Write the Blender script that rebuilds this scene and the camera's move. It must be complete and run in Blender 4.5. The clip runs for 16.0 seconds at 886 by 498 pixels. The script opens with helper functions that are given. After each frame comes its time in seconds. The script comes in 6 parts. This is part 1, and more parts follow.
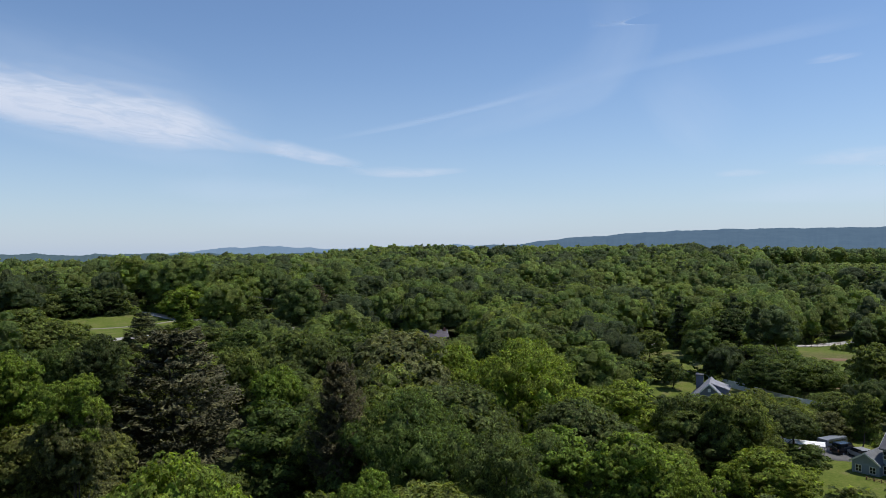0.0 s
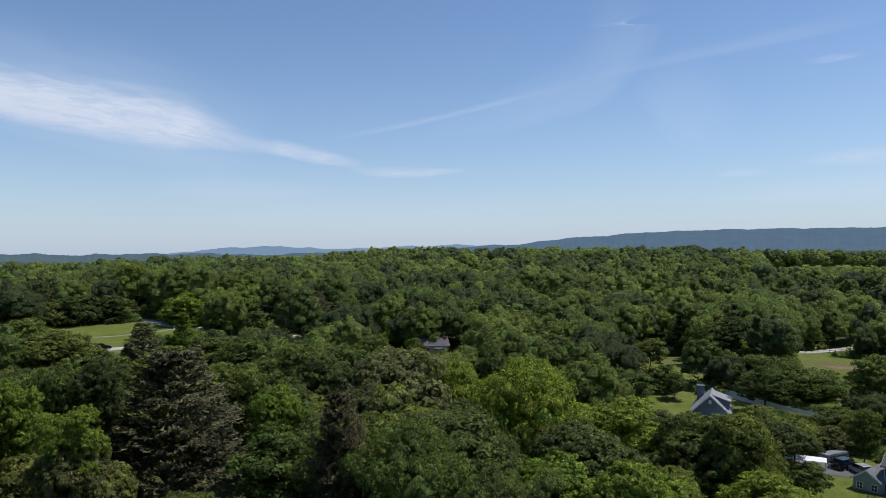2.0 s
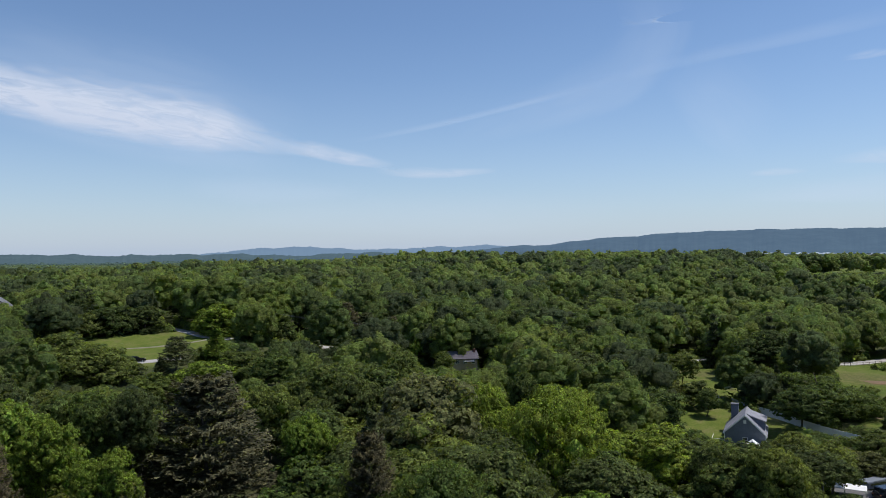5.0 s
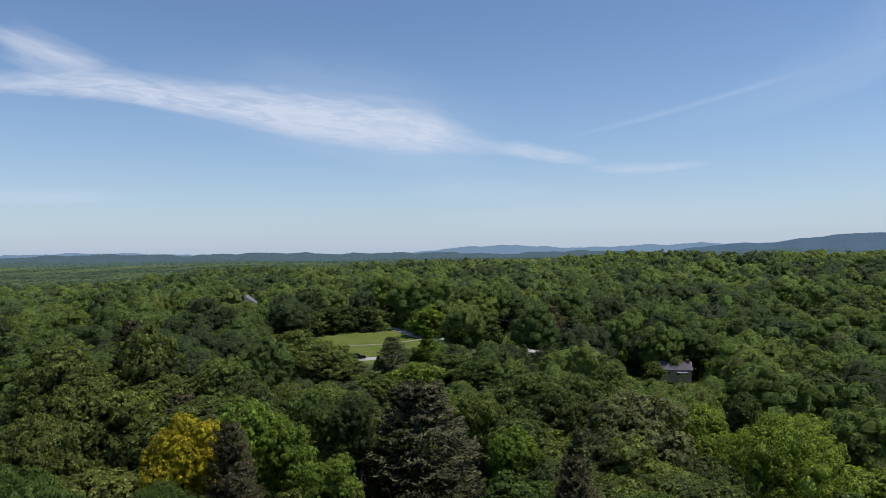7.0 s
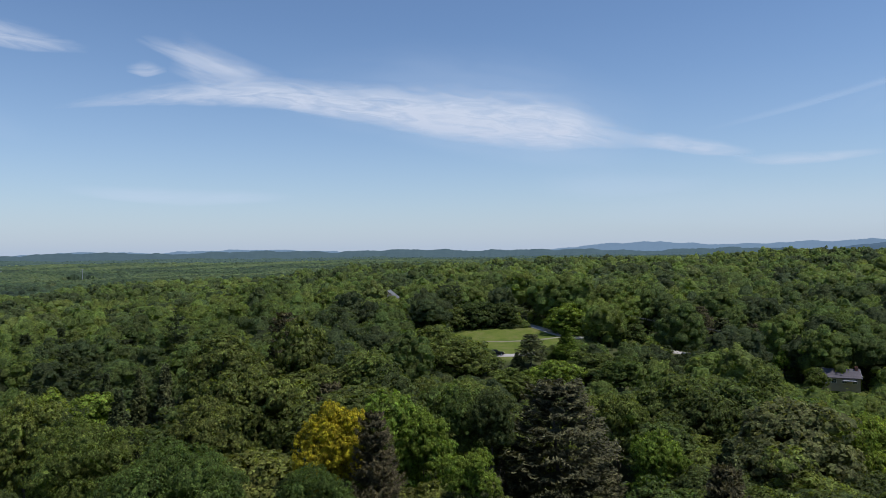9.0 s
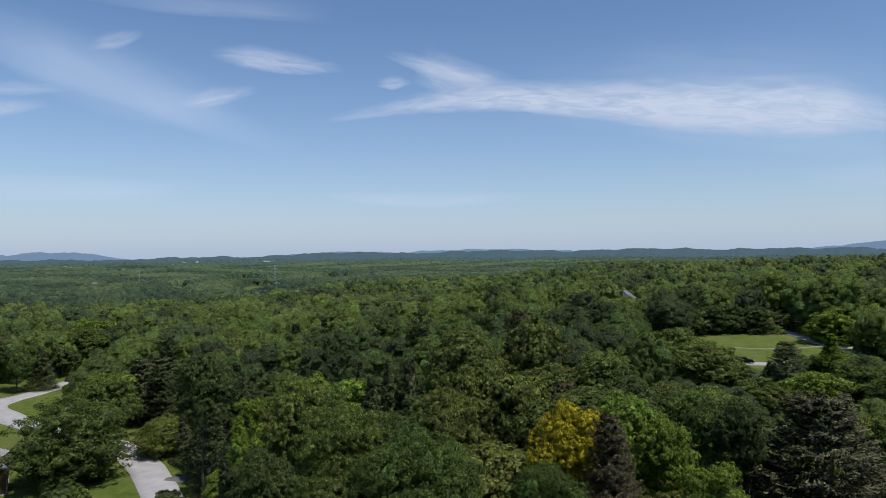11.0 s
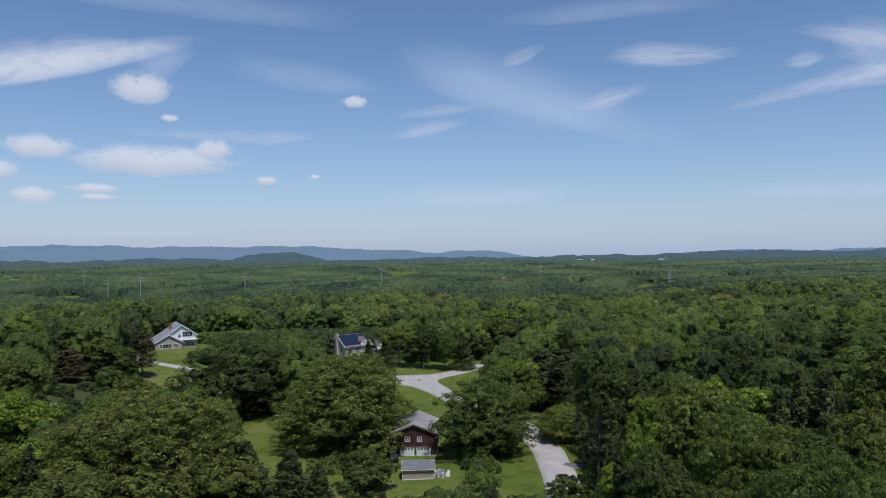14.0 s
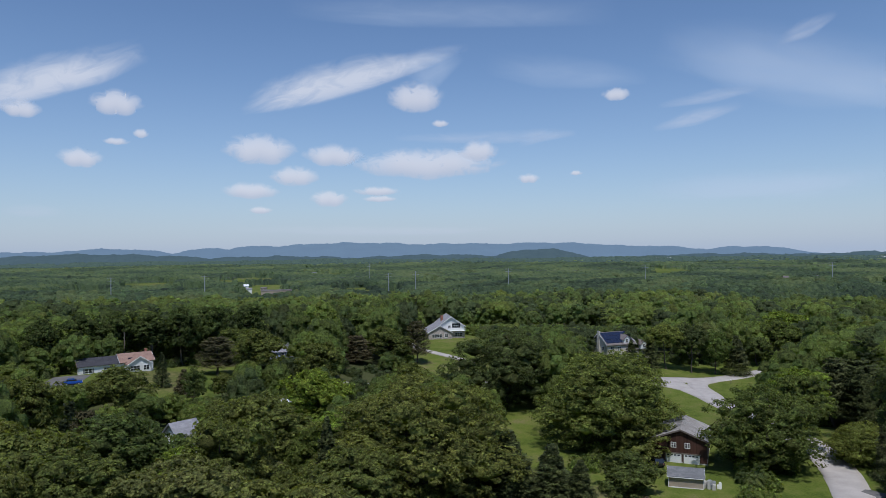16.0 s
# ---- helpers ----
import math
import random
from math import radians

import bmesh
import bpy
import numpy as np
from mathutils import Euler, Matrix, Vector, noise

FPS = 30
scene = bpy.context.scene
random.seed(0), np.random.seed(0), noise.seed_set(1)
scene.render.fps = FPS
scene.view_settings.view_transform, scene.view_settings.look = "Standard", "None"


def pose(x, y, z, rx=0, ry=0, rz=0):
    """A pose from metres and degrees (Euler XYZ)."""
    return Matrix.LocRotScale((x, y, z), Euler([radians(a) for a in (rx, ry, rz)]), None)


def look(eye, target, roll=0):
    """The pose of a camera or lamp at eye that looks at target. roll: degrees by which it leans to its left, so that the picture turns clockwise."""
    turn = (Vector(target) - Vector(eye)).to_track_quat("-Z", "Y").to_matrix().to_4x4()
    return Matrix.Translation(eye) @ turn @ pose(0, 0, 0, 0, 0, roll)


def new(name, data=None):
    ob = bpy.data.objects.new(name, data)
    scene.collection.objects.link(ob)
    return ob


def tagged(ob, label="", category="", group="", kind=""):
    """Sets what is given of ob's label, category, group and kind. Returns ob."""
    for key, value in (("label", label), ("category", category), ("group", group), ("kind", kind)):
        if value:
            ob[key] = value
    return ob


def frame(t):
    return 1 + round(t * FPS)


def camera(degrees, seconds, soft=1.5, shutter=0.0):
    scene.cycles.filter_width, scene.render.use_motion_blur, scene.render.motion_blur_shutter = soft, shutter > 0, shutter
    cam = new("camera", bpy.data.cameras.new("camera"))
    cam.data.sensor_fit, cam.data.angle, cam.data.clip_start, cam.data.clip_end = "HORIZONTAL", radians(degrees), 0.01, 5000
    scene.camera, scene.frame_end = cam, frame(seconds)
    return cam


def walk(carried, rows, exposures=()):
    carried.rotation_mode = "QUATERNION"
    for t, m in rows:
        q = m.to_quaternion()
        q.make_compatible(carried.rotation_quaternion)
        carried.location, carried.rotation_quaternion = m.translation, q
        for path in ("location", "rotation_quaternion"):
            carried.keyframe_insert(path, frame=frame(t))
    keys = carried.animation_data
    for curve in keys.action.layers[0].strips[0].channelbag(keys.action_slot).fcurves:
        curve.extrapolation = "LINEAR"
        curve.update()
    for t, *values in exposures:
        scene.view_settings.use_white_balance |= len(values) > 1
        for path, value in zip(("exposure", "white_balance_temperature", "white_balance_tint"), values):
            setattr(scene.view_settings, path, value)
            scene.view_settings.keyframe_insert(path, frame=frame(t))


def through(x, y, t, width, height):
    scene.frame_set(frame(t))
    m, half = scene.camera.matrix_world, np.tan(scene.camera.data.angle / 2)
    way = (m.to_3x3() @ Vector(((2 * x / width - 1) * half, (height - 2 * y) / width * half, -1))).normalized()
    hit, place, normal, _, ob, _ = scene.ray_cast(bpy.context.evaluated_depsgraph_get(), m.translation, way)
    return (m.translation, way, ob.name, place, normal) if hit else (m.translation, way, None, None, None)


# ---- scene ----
cam = camera(64.8, 16.0, soft=0.85)

# the flight: seconds, x, y, z, yaw, pitch, roll; straight up, then a turn to the left
PATH = [
    (0.0, 0.0, 0.0, 40.45, 0.00, 0.34, 0.57),
    (0.5, 0.0, 0.0, 41.08, 0.00, 0.33, 0.58),
    (1.0, 0.0, 0.1, 41.73, 0.03, 0.34, 0.57),
    (1.5, 0.0, 0.2, 42.33, 0.03, 0.33, 0.56),
    (2.0, 0.0, 0.2, 42.98, 0.03, 0.31, 0.54),
    (2.5, 0.0, 0.3, 43.60, 0.03, 0.29, 0.52),
    (3.0, 0.0, 0.3, 44.20, 0.02, 0.30, 0.55),
    (3.2, 0.0, 0.3, 44.45, 0.02, 0.30, 0.57),
    (5.3, 0.0, 0.6, 47.00, 3.81, 0.34, 0.56),
    (5.5, 0.0, 0.6, 47.26, 6.38, 0.35, 0.54),
    (6.0, 0.0, 0.7, 47.93, 12.83, 0.33, 0.56),
    (6.5, 0.0, 0.8, 48.45, 15.62, 0.32, 0.55),
    (7.0, 0.0, 0.8, 48.70, 19.18, 0.31, 0.56),
    (7.5, 0.0, 0.8, 48.70, 22.33, 0.34, 0.56),
    (8.0, 0.0, 0.8, 48.70, 23.32, 0.33, 0.58),
    (8.2, 0.0, 0.8, 48.70, 24.58, 0.29, 0.56),
    (10.3, 0.0, 0.8, 48.70, 41.88, 0.17, 0.52),
    (10.5, 0.0, 0.8, 48.70, 43.96, 0.21, 0.53),
    (11.0, 0.0, 0.8, 48.70, 49.50, 0.25, 0.56),
    (11.5, 0.0, 0.8, 48.70, 54.61, 0.28, 0.55),
    (12.0, 0.0, 0.8, 48.70, 60.06, 0.30, 0.58),
    (12.5, 0.0, 0.8, 48.70, 63.68, 0.31, 0.59),
    (13.0, 0.0, 0.8, 48.70, 66.62, 0.33, 0.55),
    (13.5, 0.0, 0.8, 48.70, 72.15, 0.35, 0.55),
    (14.0, 0.0, 0.8, 48.70, 81.00, 0.38, 0.55),
    (14.5, 0.0, 0.8, 48.70, 89.45, 0.35, 0.56),
    (15.0, 0.0, 0.8, 48.70, 94.13, 0.33, 0.55),
    (15.5, 0.0, 0.8, 48.70, 97.78, 0.31, 0.56),
    (16.0, 0.0, 0.8, 48.70, 102.18, 0.28, 0.59),
]
walk(cam, [(t, pose(x, y, z, 90 + p, r, w)) for t, x, y, z, w, p, r in PATH], [(0.0, 0.15, 6250, 12), (7.0, 0.08, 6200, 12), (11.0, 0.0, 6050, 12), (16.0, -0.12, 5950, 13)])

# ---- world and sun ----
SUN_AZ, SUN_EL = math.atan2(0.21, 0.98), radians(65)
world = bpy.data.worlds.new("world")
scene.world = world
world.use_nodes = True
wn = world.node_tree
sky = wn.nodes.new("ShaderNodeTexSky")
sky.sky_type, sky.sun_disc = "NISHITA", False
sky.sun_elevation, sky.sun_rotation = SUN_EL, math.pi / 2 - SUN_AZ
sky.altitude, sky.air_density, sky.dust_density, sky.ozone_density = 100, 1.0, 0.1, 4.0
wn.links.new(sky.outputs[0], wn.nodes["Background"].inputs[0])
wn.nodes["Background"].inputs[1].default_value = 0.105
sun = new("sun", bpy.data.lights.new("sun", "SUN"))
sun.data.energy, sun.data.angle, sun.data.color = 3.6, radians(0.5), (1.0, 0.95, 0.87)
sun.matrix_world = look((0, 0, 300), (-300 * math.cos(SUN_AZ) * math.cos(SUN_EL), -300 * math.sin(SUN_AZ) * math.cos(SUN_EL), 300 - 300 * math.sin(SUN_EL)))
scene.view_settings.exposure = 0.0


# ---- materials ----
class Nodes:
    """A small builder of node materials."""

    def __init__(self, name):
        self.mat = bpy.data.materials.new(name)
        self.mat.use_nodes = True
        self.tree = self.mat.node_tree
        self.tree.nodes.clear()
        self.out = self.tree.nodes.new("ShaderNodeOutputMaterial")

    def add(self, kind, inputs=(), **props):
        node = self.tree.nodes.new("ShaderNode" + kind)
        for k, v in props.items():
            if k == "operation":
                node.operation = v
            elif k == "data_type":
                node.data_type = v
            elif k == "blend_type":
                node.blend_type = v
            elif k == "attribute_name":
                node.attribute_name = v
            elif k == "clamp":
                node.use_clamp = v
        for k, v in dict(inputs).items():
            if isinstance(v, bpy.types.NodeSocket):
                self.tree.links.new(v, node.inputs[k])
            else:
                node.inputs[k].default_value = v
        return node

    def math(self, op, a, b=0.0, clamp=False):
        return self.add("Math", {0: a, 1: b}, operation=op, clamp=clamp).outputs[0]

    def mix(self, fac, a, b, blend="MIX"):
        n = self.add("Mix", {0: fac, 6: a, 7: b}, data_type="RGBA", blend_type=blend)
        return n.outputs[2]

    def ramp(self, fac, stops):
        n = self.add("ValToRGB", {0: fac})
        el = n.color_ramp.elements
        while len(el) < len(stops):
            el.new(0.5)
        for e, (p, c) in zip(el, stops):
            e.position, e.color = p, (*c, 1)
        return n.outputs[0]

    def noise(self, scale, detail=3.0, rough=0.5, where=None, dist=0.0):
        ins = {"Scale": scale, "Detail": detail, "Roughness": rough, "Distortion": dist}
        ins["Vector"] = where if where is not None else self.add("TexCoord").outputs["Object"]
        return self.add("TexNoise", ins).outputs["Fac"]

    def bump(self, height, strength=0.4, distance=0.05):
        return self.add("Bump", {"Height": height, "Strength": strength, "Distance": distance}).outputs[0]

    def done(self, shader):
        self.tree.links.new(shader, self.out.inputs[0])
        return self.mat


def surface(name, dark, light, scale=2.0, rough=0.8, fine=18.0, bump=0.3, metal=0.0, spec=0.3, depth=0.02):
    """A plain worn surface: two scales of mottling and fine relief."""
    n = Nodes(name)
    big, small = n.noise(scale, 4), n.noise(fine, 3)
    fac = n.math("ADD", n.math("MULTIPLY", big, 0.65), n.math("MULTIPLY", small, 0.35))
    col = n.ramp(fac, [(0.3, dark), (0.7, light)])
    b = n.add("BsdfPrincipled", {"Base Color": col, "Roughness": rough, "Metallic": metal, "Specular IOR Level": spec,
                                 "Normal": n.bump(small, bump, depth)})
    return n.done(b.outputs[0])


def leafy(name, stops, merged=False, through=0.49, spread=0.38):
    """Foliage: a colour for each tree, small shifts from leaf to leaf, painted bright tufts and dark gaps, and light
    that comes through.
    """
    n = Nodes(name)
    if merged:
        rnd = n.add("Attribute", attribute_name="tint").outputs["Fac"]
    else:
        rnd = n.add("ObjectInfo").outputs["Random"]
    col = n.ramp(rnd, [(p, (c[0] * 1.27, c[1] * 1.21, c[2] * 1.25)) for p, c in stops])
    isl = n.add("NewGeometry").outputs["Random Per Island"]
    hsv = n.add("HueSaturation", {"Hue": n.math("ADD", n.math("MULTIPLY", isl, 0.03), 0.485),
                                  "Saturation": 1.0, "Value": n.math("ADD", n.math("MULTIPLY", isl, spread * 2), 1.0 - spread), "Color": col})
    c = hsv.outputs[0]
    ins = {"Roughness": 0.6, "Specular IOR Level": 0.08}
    if not merged:
        # noise puts bright tufts and shaded gaps into the leaf colour
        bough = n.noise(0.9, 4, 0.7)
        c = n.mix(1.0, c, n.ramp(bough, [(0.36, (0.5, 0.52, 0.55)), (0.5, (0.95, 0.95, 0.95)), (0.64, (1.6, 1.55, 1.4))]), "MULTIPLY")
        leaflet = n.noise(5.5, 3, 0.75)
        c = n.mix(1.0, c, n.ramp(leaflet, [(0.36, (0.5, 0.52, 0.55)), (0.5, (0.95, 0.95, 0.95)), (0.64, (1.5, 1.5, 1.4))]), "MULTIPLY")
        ins["Normal"] = n.bump(leaflet, 0.8, 0.12)
    if merged:
        # bright and shaded speckle of distant crowns, painted by noise
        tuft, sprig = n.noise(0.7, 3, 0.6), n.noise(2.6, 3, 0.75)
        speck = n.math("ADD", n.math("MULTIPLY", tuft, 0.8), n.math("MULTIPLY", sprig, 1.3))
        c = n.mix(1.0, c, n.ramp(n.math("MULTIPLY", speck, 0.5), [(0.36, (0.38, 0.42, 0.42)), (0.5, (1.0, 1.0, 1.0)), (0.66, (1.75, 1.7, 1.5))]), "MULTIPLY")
        ins["Normal"] = n.bump(speck, 1.0, 0.9)
    b = n.add("BsdfPrincipled", {"Base Color": c, **ins})
    t = n.add("BsdfTranslucent", {"Color": n.mix(1.0, c, (1.22, 1.25, 0.57, 1), "MULTIPLY")})
    m = n.add("MixShader", {0: through, 1: b.outputs[0], 2: t.outputs[0]})
    return n.done(m.outputs[0])


GREENS = [(0.0, (0.079, 0.103, 0.038)), (0.2, (0.092, 0.119, 0.037)), (0.45, (0.110, 0.145, 0.035)), (0.65, (0.127, 0.158, 0.041)),
          (0.8, (0.156, 0.187, 0.045)), (0.93, (0.133, 0.144, 0.055)), (1.0, (0.089, 0.113, 0.052))]
WOODS = [(0.0, (0.075, 0.096, 0.055)), (0.1, (0.084, 0.112, 0.055)), (0.3, (0.122, 0.170, 0.055)), (0.55, (0.154, 0.208, 0.061)),
         (0.8, (0.192, 0.249, 0.066)), (0.93, (0.181, 0.220, 0.077)), (1.0, (0.127, 0.172, 0.072))]
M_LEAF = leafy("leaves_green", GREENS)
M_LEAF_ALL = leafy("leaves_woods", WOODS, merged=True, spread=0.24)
# far treetops: the haze of distance is put into a bluer leaf colour
M_LEAF_HAZED = leafy("leaves_far_hazed", [(0.0, (0.050, 0.076, 0.054)), (0.35, (0.078, 0.118, 0.067)), (0.7, (0.110, 0.160, 0.077)), (1.0, (0.150, 0.196, 0.090))], merged=True, spread=0.24)
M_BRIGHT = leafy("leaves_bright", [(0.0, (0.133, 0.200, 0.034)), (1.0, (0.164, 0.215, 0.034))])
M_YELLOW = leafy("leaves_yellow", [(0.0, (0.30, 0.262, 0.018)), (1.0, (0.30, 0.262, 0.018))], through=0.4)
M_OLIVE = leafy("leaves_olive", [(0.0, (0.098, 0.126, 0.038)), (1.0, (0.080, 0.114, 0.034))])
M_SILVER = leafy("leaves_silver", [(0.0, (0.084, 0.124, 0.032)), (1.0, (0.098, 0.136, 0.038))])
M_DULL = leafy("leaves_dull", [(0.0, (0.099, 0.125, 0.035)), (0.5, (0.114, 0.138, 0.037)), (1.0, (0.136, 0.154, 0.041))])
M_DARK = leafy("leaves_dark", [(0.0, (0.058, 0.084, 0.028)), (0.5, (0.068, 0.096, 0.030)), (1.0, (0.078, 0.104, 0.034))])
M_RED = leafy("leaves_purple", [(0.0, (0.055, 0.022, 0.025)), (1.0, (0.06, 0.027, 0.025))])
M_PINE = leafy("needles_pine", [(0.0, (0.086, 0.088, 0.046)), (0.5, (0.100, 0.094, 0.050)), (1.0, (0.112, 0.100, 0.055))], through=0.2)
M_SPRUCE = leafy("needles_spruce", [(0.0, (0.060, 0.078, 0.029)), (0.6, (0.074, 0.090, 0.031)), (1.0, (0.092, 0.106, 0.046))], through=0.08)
M_BARK = surface("bark", (0.05, 0.04, 0.03), (0.15, 0.125, 0.1), 3, 0.9, 25, 0.8)


def ground_material():
    n = Nodes("meadow_ground")
    big, mid, fine = n.noise(0.02, 5, 0.6), n.noise(0.25, 4, 0.6), n.noise(2.5, 4, 0.65)
    fac = n.math("ADD", n.math("MULTIPLY", big, 0.34), n.math("ADD", n.math("MULTIPLY", mid, 0.36), n.math("MULTIPLY", fine, 0.3)))
    col = n.ramp(fac, [(0.38, (0.052, 0.080, 0.014)), (0.46, (0.090, 0.122, 0.020)), (0.53, (0.126, 0.150, 0.030)), (0.60, (0.180, 0.166, 0.068))])
    leaf = n.ramp(mid, [(0.35, (0.045, 0.055, 0.022)), (0.65, (0.085, 0.088, 0.036))])
    rough = n.ramp(n.noise(0.7, 4, 0.7), [(0.36, (0.070, 0.080, 0.022)), (0.5, (0.120, 0.118, 0.040)), (0.64, (0.185, 0.160, 0.070))])
    tall = n.math("ADD", n.add("Attribute", attribute_name="tall_grass").outputs["Fac"], n.math("MULTIPLY", n.math("SUBTRACT", mid, 0.5), 1.2), True)
    col = n.mix(n.math("MULTIPLY", tall, n.math("GREATER_THAN", n.add("Attribute", attribute_name="tall_grass").outputs["Fac"], 0.01)), col, rough)
    edge = n.math("ADD", n.add("Attribute", attribute_name="litter").outputs["Fac"], n.math("MULTIPLY", n.math("SUBTRACT", mid, 0.5), 1.1), True)
    col = n.mix(edge, col, leaf)
    b = n.add("BsdfPrincipled", {"Base Color": col, "Roughness": 0.95, "Specular IOR Level": 0.1, "Normal": n.bump(fine, 0.6, 0.15)})
    return n.done(b.outputs[0])


M_GROUND = ground_material()
M_ROAD = surface("worn_asphalt", (0.33, 0.305, 0.285), (0.47, 0.44, 0.415), 0.35, 0.9, 9, 0.25)
M_TRACK = surface("gravel_track", (0.16, 0.155, 0.10), (0.27, 0.25, 0.18), 0.5, 0.95, 6, 0.3)
M_SOIL = surface("bare_soil", (0.13, 0.085, 0.045), (0.24, 0.155, 0.09), 0.3, 0.95, 3, 0.5)
M_DRIVE = surface("dark_asphalt", (0.10, 0.098, 0.095), (0.17, 0.165, 0.16), 0.4, 0.9, 9, 0.25)

# ---- the lie of the land: bearing (degrees left of +Y), distance, height ----
LAND = [(0, 30, 5), (60, 30, 7), (120, 40, 8), (-25, 90, 6), (-30, 115, 7), (-20, 160, 5.3), (-20, 192, 7), (-16, 290, 5), (-30, 335, 2),
        (3, 185, 12), (-4, 430, 17), (26, 215, 19.5), (26, 245, 22), (34, 285, 23), (20, 120, 8), (45, 75, 9), (45, 180, 13), (60, 250, 10), (83, 150, 5.5),
        (72, 135, 6.5), (84, 205, 5), (80, 255, 4.5), (87, 262, 9), (102, 300, 11.5), (102, 225, 8), (128, 205, 16.5), (115, 235, 13.5),
        (125, 110, 10)]
LAND_FAR = [(-14, 1150, 11), (0, 1100, 12), (12, 1080, 10), (24, 1050, 6), (-30, 1400, 14), (-30, 900, 26), (-12, 750, 30), (2, 750, 31), (18, 700, 22), (35, 550, 20), (52, 600, 6), (62, 520, 2), (75, 420, 0), (95, 430, 0),
            (115, 420, 3), (135, 420, 6), (70, 700, -15), (100, 620, -15), (130, 650, -13), (85, 560, -14), (40, 1200, 2), (100, 1600, -14), (10, 1600, 18), (60, 1800, -12)]


def polar(az, d):
    return -d * math.sin(radians(az)), d * math.cos(radians(az))


_land = np.array([(*polar(a, d), z) for a, d, z in LAND + LAND_FAR])
_size = np.array([d for a, d, z in LAND + LAND_FAR]) * 0.25 + 8


def land(x, y):
    """Height of the ground, for numbers or arrays."""
    x, y = np.asarray(x, float), np.asarray(y, float)
    d2 = (x[..., None] - _land[:, 0]) ** 2 + (y[..., None] - _land[:, 1]) ** 2
    w = 1.0 / (d2 / _size ** 2 + 0.04) ** 1.6
    z = (w * _land[:, 2]).sum(-1) / w.sum(-1)
    r = np.hypot(x, y)
    far = np.clip((r - 1500) / 2600, 0, 1)
    z = z * (1 - far) + 4.0 * far
    roll = 1.2 * np.sin(x / 41 + 1.3) * np.cos(y / 53) + 4.5 * np.clip((r - 500) / 800, 0, 1) * np.sin(x / 190 + 0.6) * np.sin(y / 230 + 1.1)
    calm = np.clip((r - 300) / 300, 0.15, 1)
    return z + roll * calm


# ---- mesh helpers ----
def mesh_arrays(name, verts, faces, material, tint=None, smooth=False, normals=None):
    """A mesh from arrays; every face has the same number of corners."""
    me = bpy.data.meshes.new(name)
    verts, faces = np.asarray(verts, np.float32), np.asarray(faces, np.int32)
    k = faces.shape[1]
    me.vertices.add(len(verts))
    me.vertices.foreach_set("co", verts.ravel())
    me.loops.add(faces.size)
    me.loops.foreach_set("vertex_index", faces.ravel())
    me.polygons.add(len(faces))
    me.polygons.foreach_set("loop_start", np.arange(0, faces.size, k, dtype=np.int32))
    if tint is not None:
        me.attributes.new("tint", "FLOAT", "FACE").data.foreach_set("value", np.asarray(tint, np.float32))
    me.polygons.foreach_set("use_smooth", np.full(len(faces), smooth))
    if normals is not None:
        me.attributes.new("custom_normal", "FLOAT_VECTOR", "POINT").data.foreach_set("vector", np.asarray(normals, np.float32).ravel())
    me.update(calc_edges=True)
    me.materials.append(material)
    return me


def part(name, bm, material, parent, label=""):
    me = bpy.data.meshes.new(name)
    bm.to_mesh(me)
    bm.free()
    me.materials.append(material)
    ob = new(name, me)
    ob.parent = parent
    if label:
        ob["label"] = label
    return ob


def box(bm, x0, x1, y0, y1, z0, z1):
    vs = [bm.verts.new((x, y, z)) for z in (z0, z1) for y in (y0, y1) for x in (x0, x1)]
    for f in ((0, 2, 3, 1), (4, 5, 7, 6), (0, 1, 5, 4), (2, 6, 7, 3), (0, 4, 6, 2), (1, 3, 7, 5)):
        bm.faces.new([vs[i] for i in f])
    return vs


def boxes(*dims):
    bm = bmesh.new()
    for d in dims:
        box(bm, *d)
    return bm


def prism(bm, outline, a, b, axis="y"):
    """Extrudes an outline of (across, up) from a to b along axis."""
    def at(u, v, w):
        return (u, w, v) if axis == "y" else (w, u, v)
    lo = [bm.verts.new(at(u, v, a)) for u, v in outline]
    hi = [bm.verts.new(at(u, v, b)) for u, v in outline]
    bm.faces.new(lo), bm.faces.new(hi[::-1])
    for i in range(len(lo)):
        j = (i + 1) % len(lo)
        bm.faces.new((lo[i], hi[i], hi[j], lo[j]))
    bmesh.ops.recalc_face_normals(bm, faces=bm.faces[:])


def empty(name, m, label, category, group=""):
    e = new(name)
    e.empty_display_size = 0.5
    e.matrix_basis = m
    return tagged(e, label, category, group)


# ---- trees ----
def unit(v):
    return v / (np.linalg.norm(v, axis=-1, keepdims=True) + 1e-9)


def leaf_blades(rng, P, N, size, wild=0.36, long=1.25, slim=1.0, along=None):
    """Three-cornered leaf tufts at P, facing about N."""
    n = N + wild * rng.normal(size=N.shape)
    n /= np.linalg.norm(n, axis=1, keepdims=True) + 1e-9
    t = np.cross(n, rng.normal(size=N.shape) if along is None else np.cross(n, along) + 0.35 * rng.normal(size=N.shape))
    t /= np.linalg.norm(t, axis=1, keepdims=True) + 1e-9
    b = np.cross(n, t)
    s = (size * rng.uniform(0.6, 1.35, len(P)))[:, None]
    V = np.stack([P - t * s * 0.6 * long, P + b * s * 0.62 * slim + n * s * 0.15 + t * s * 0.35, P - b * s * 0.62 * slim + t * s * 0.5], 1).reshape(-1, 3)
    return V, np.arange(len(V)).reshape(-1, 3)[:, ::-1]


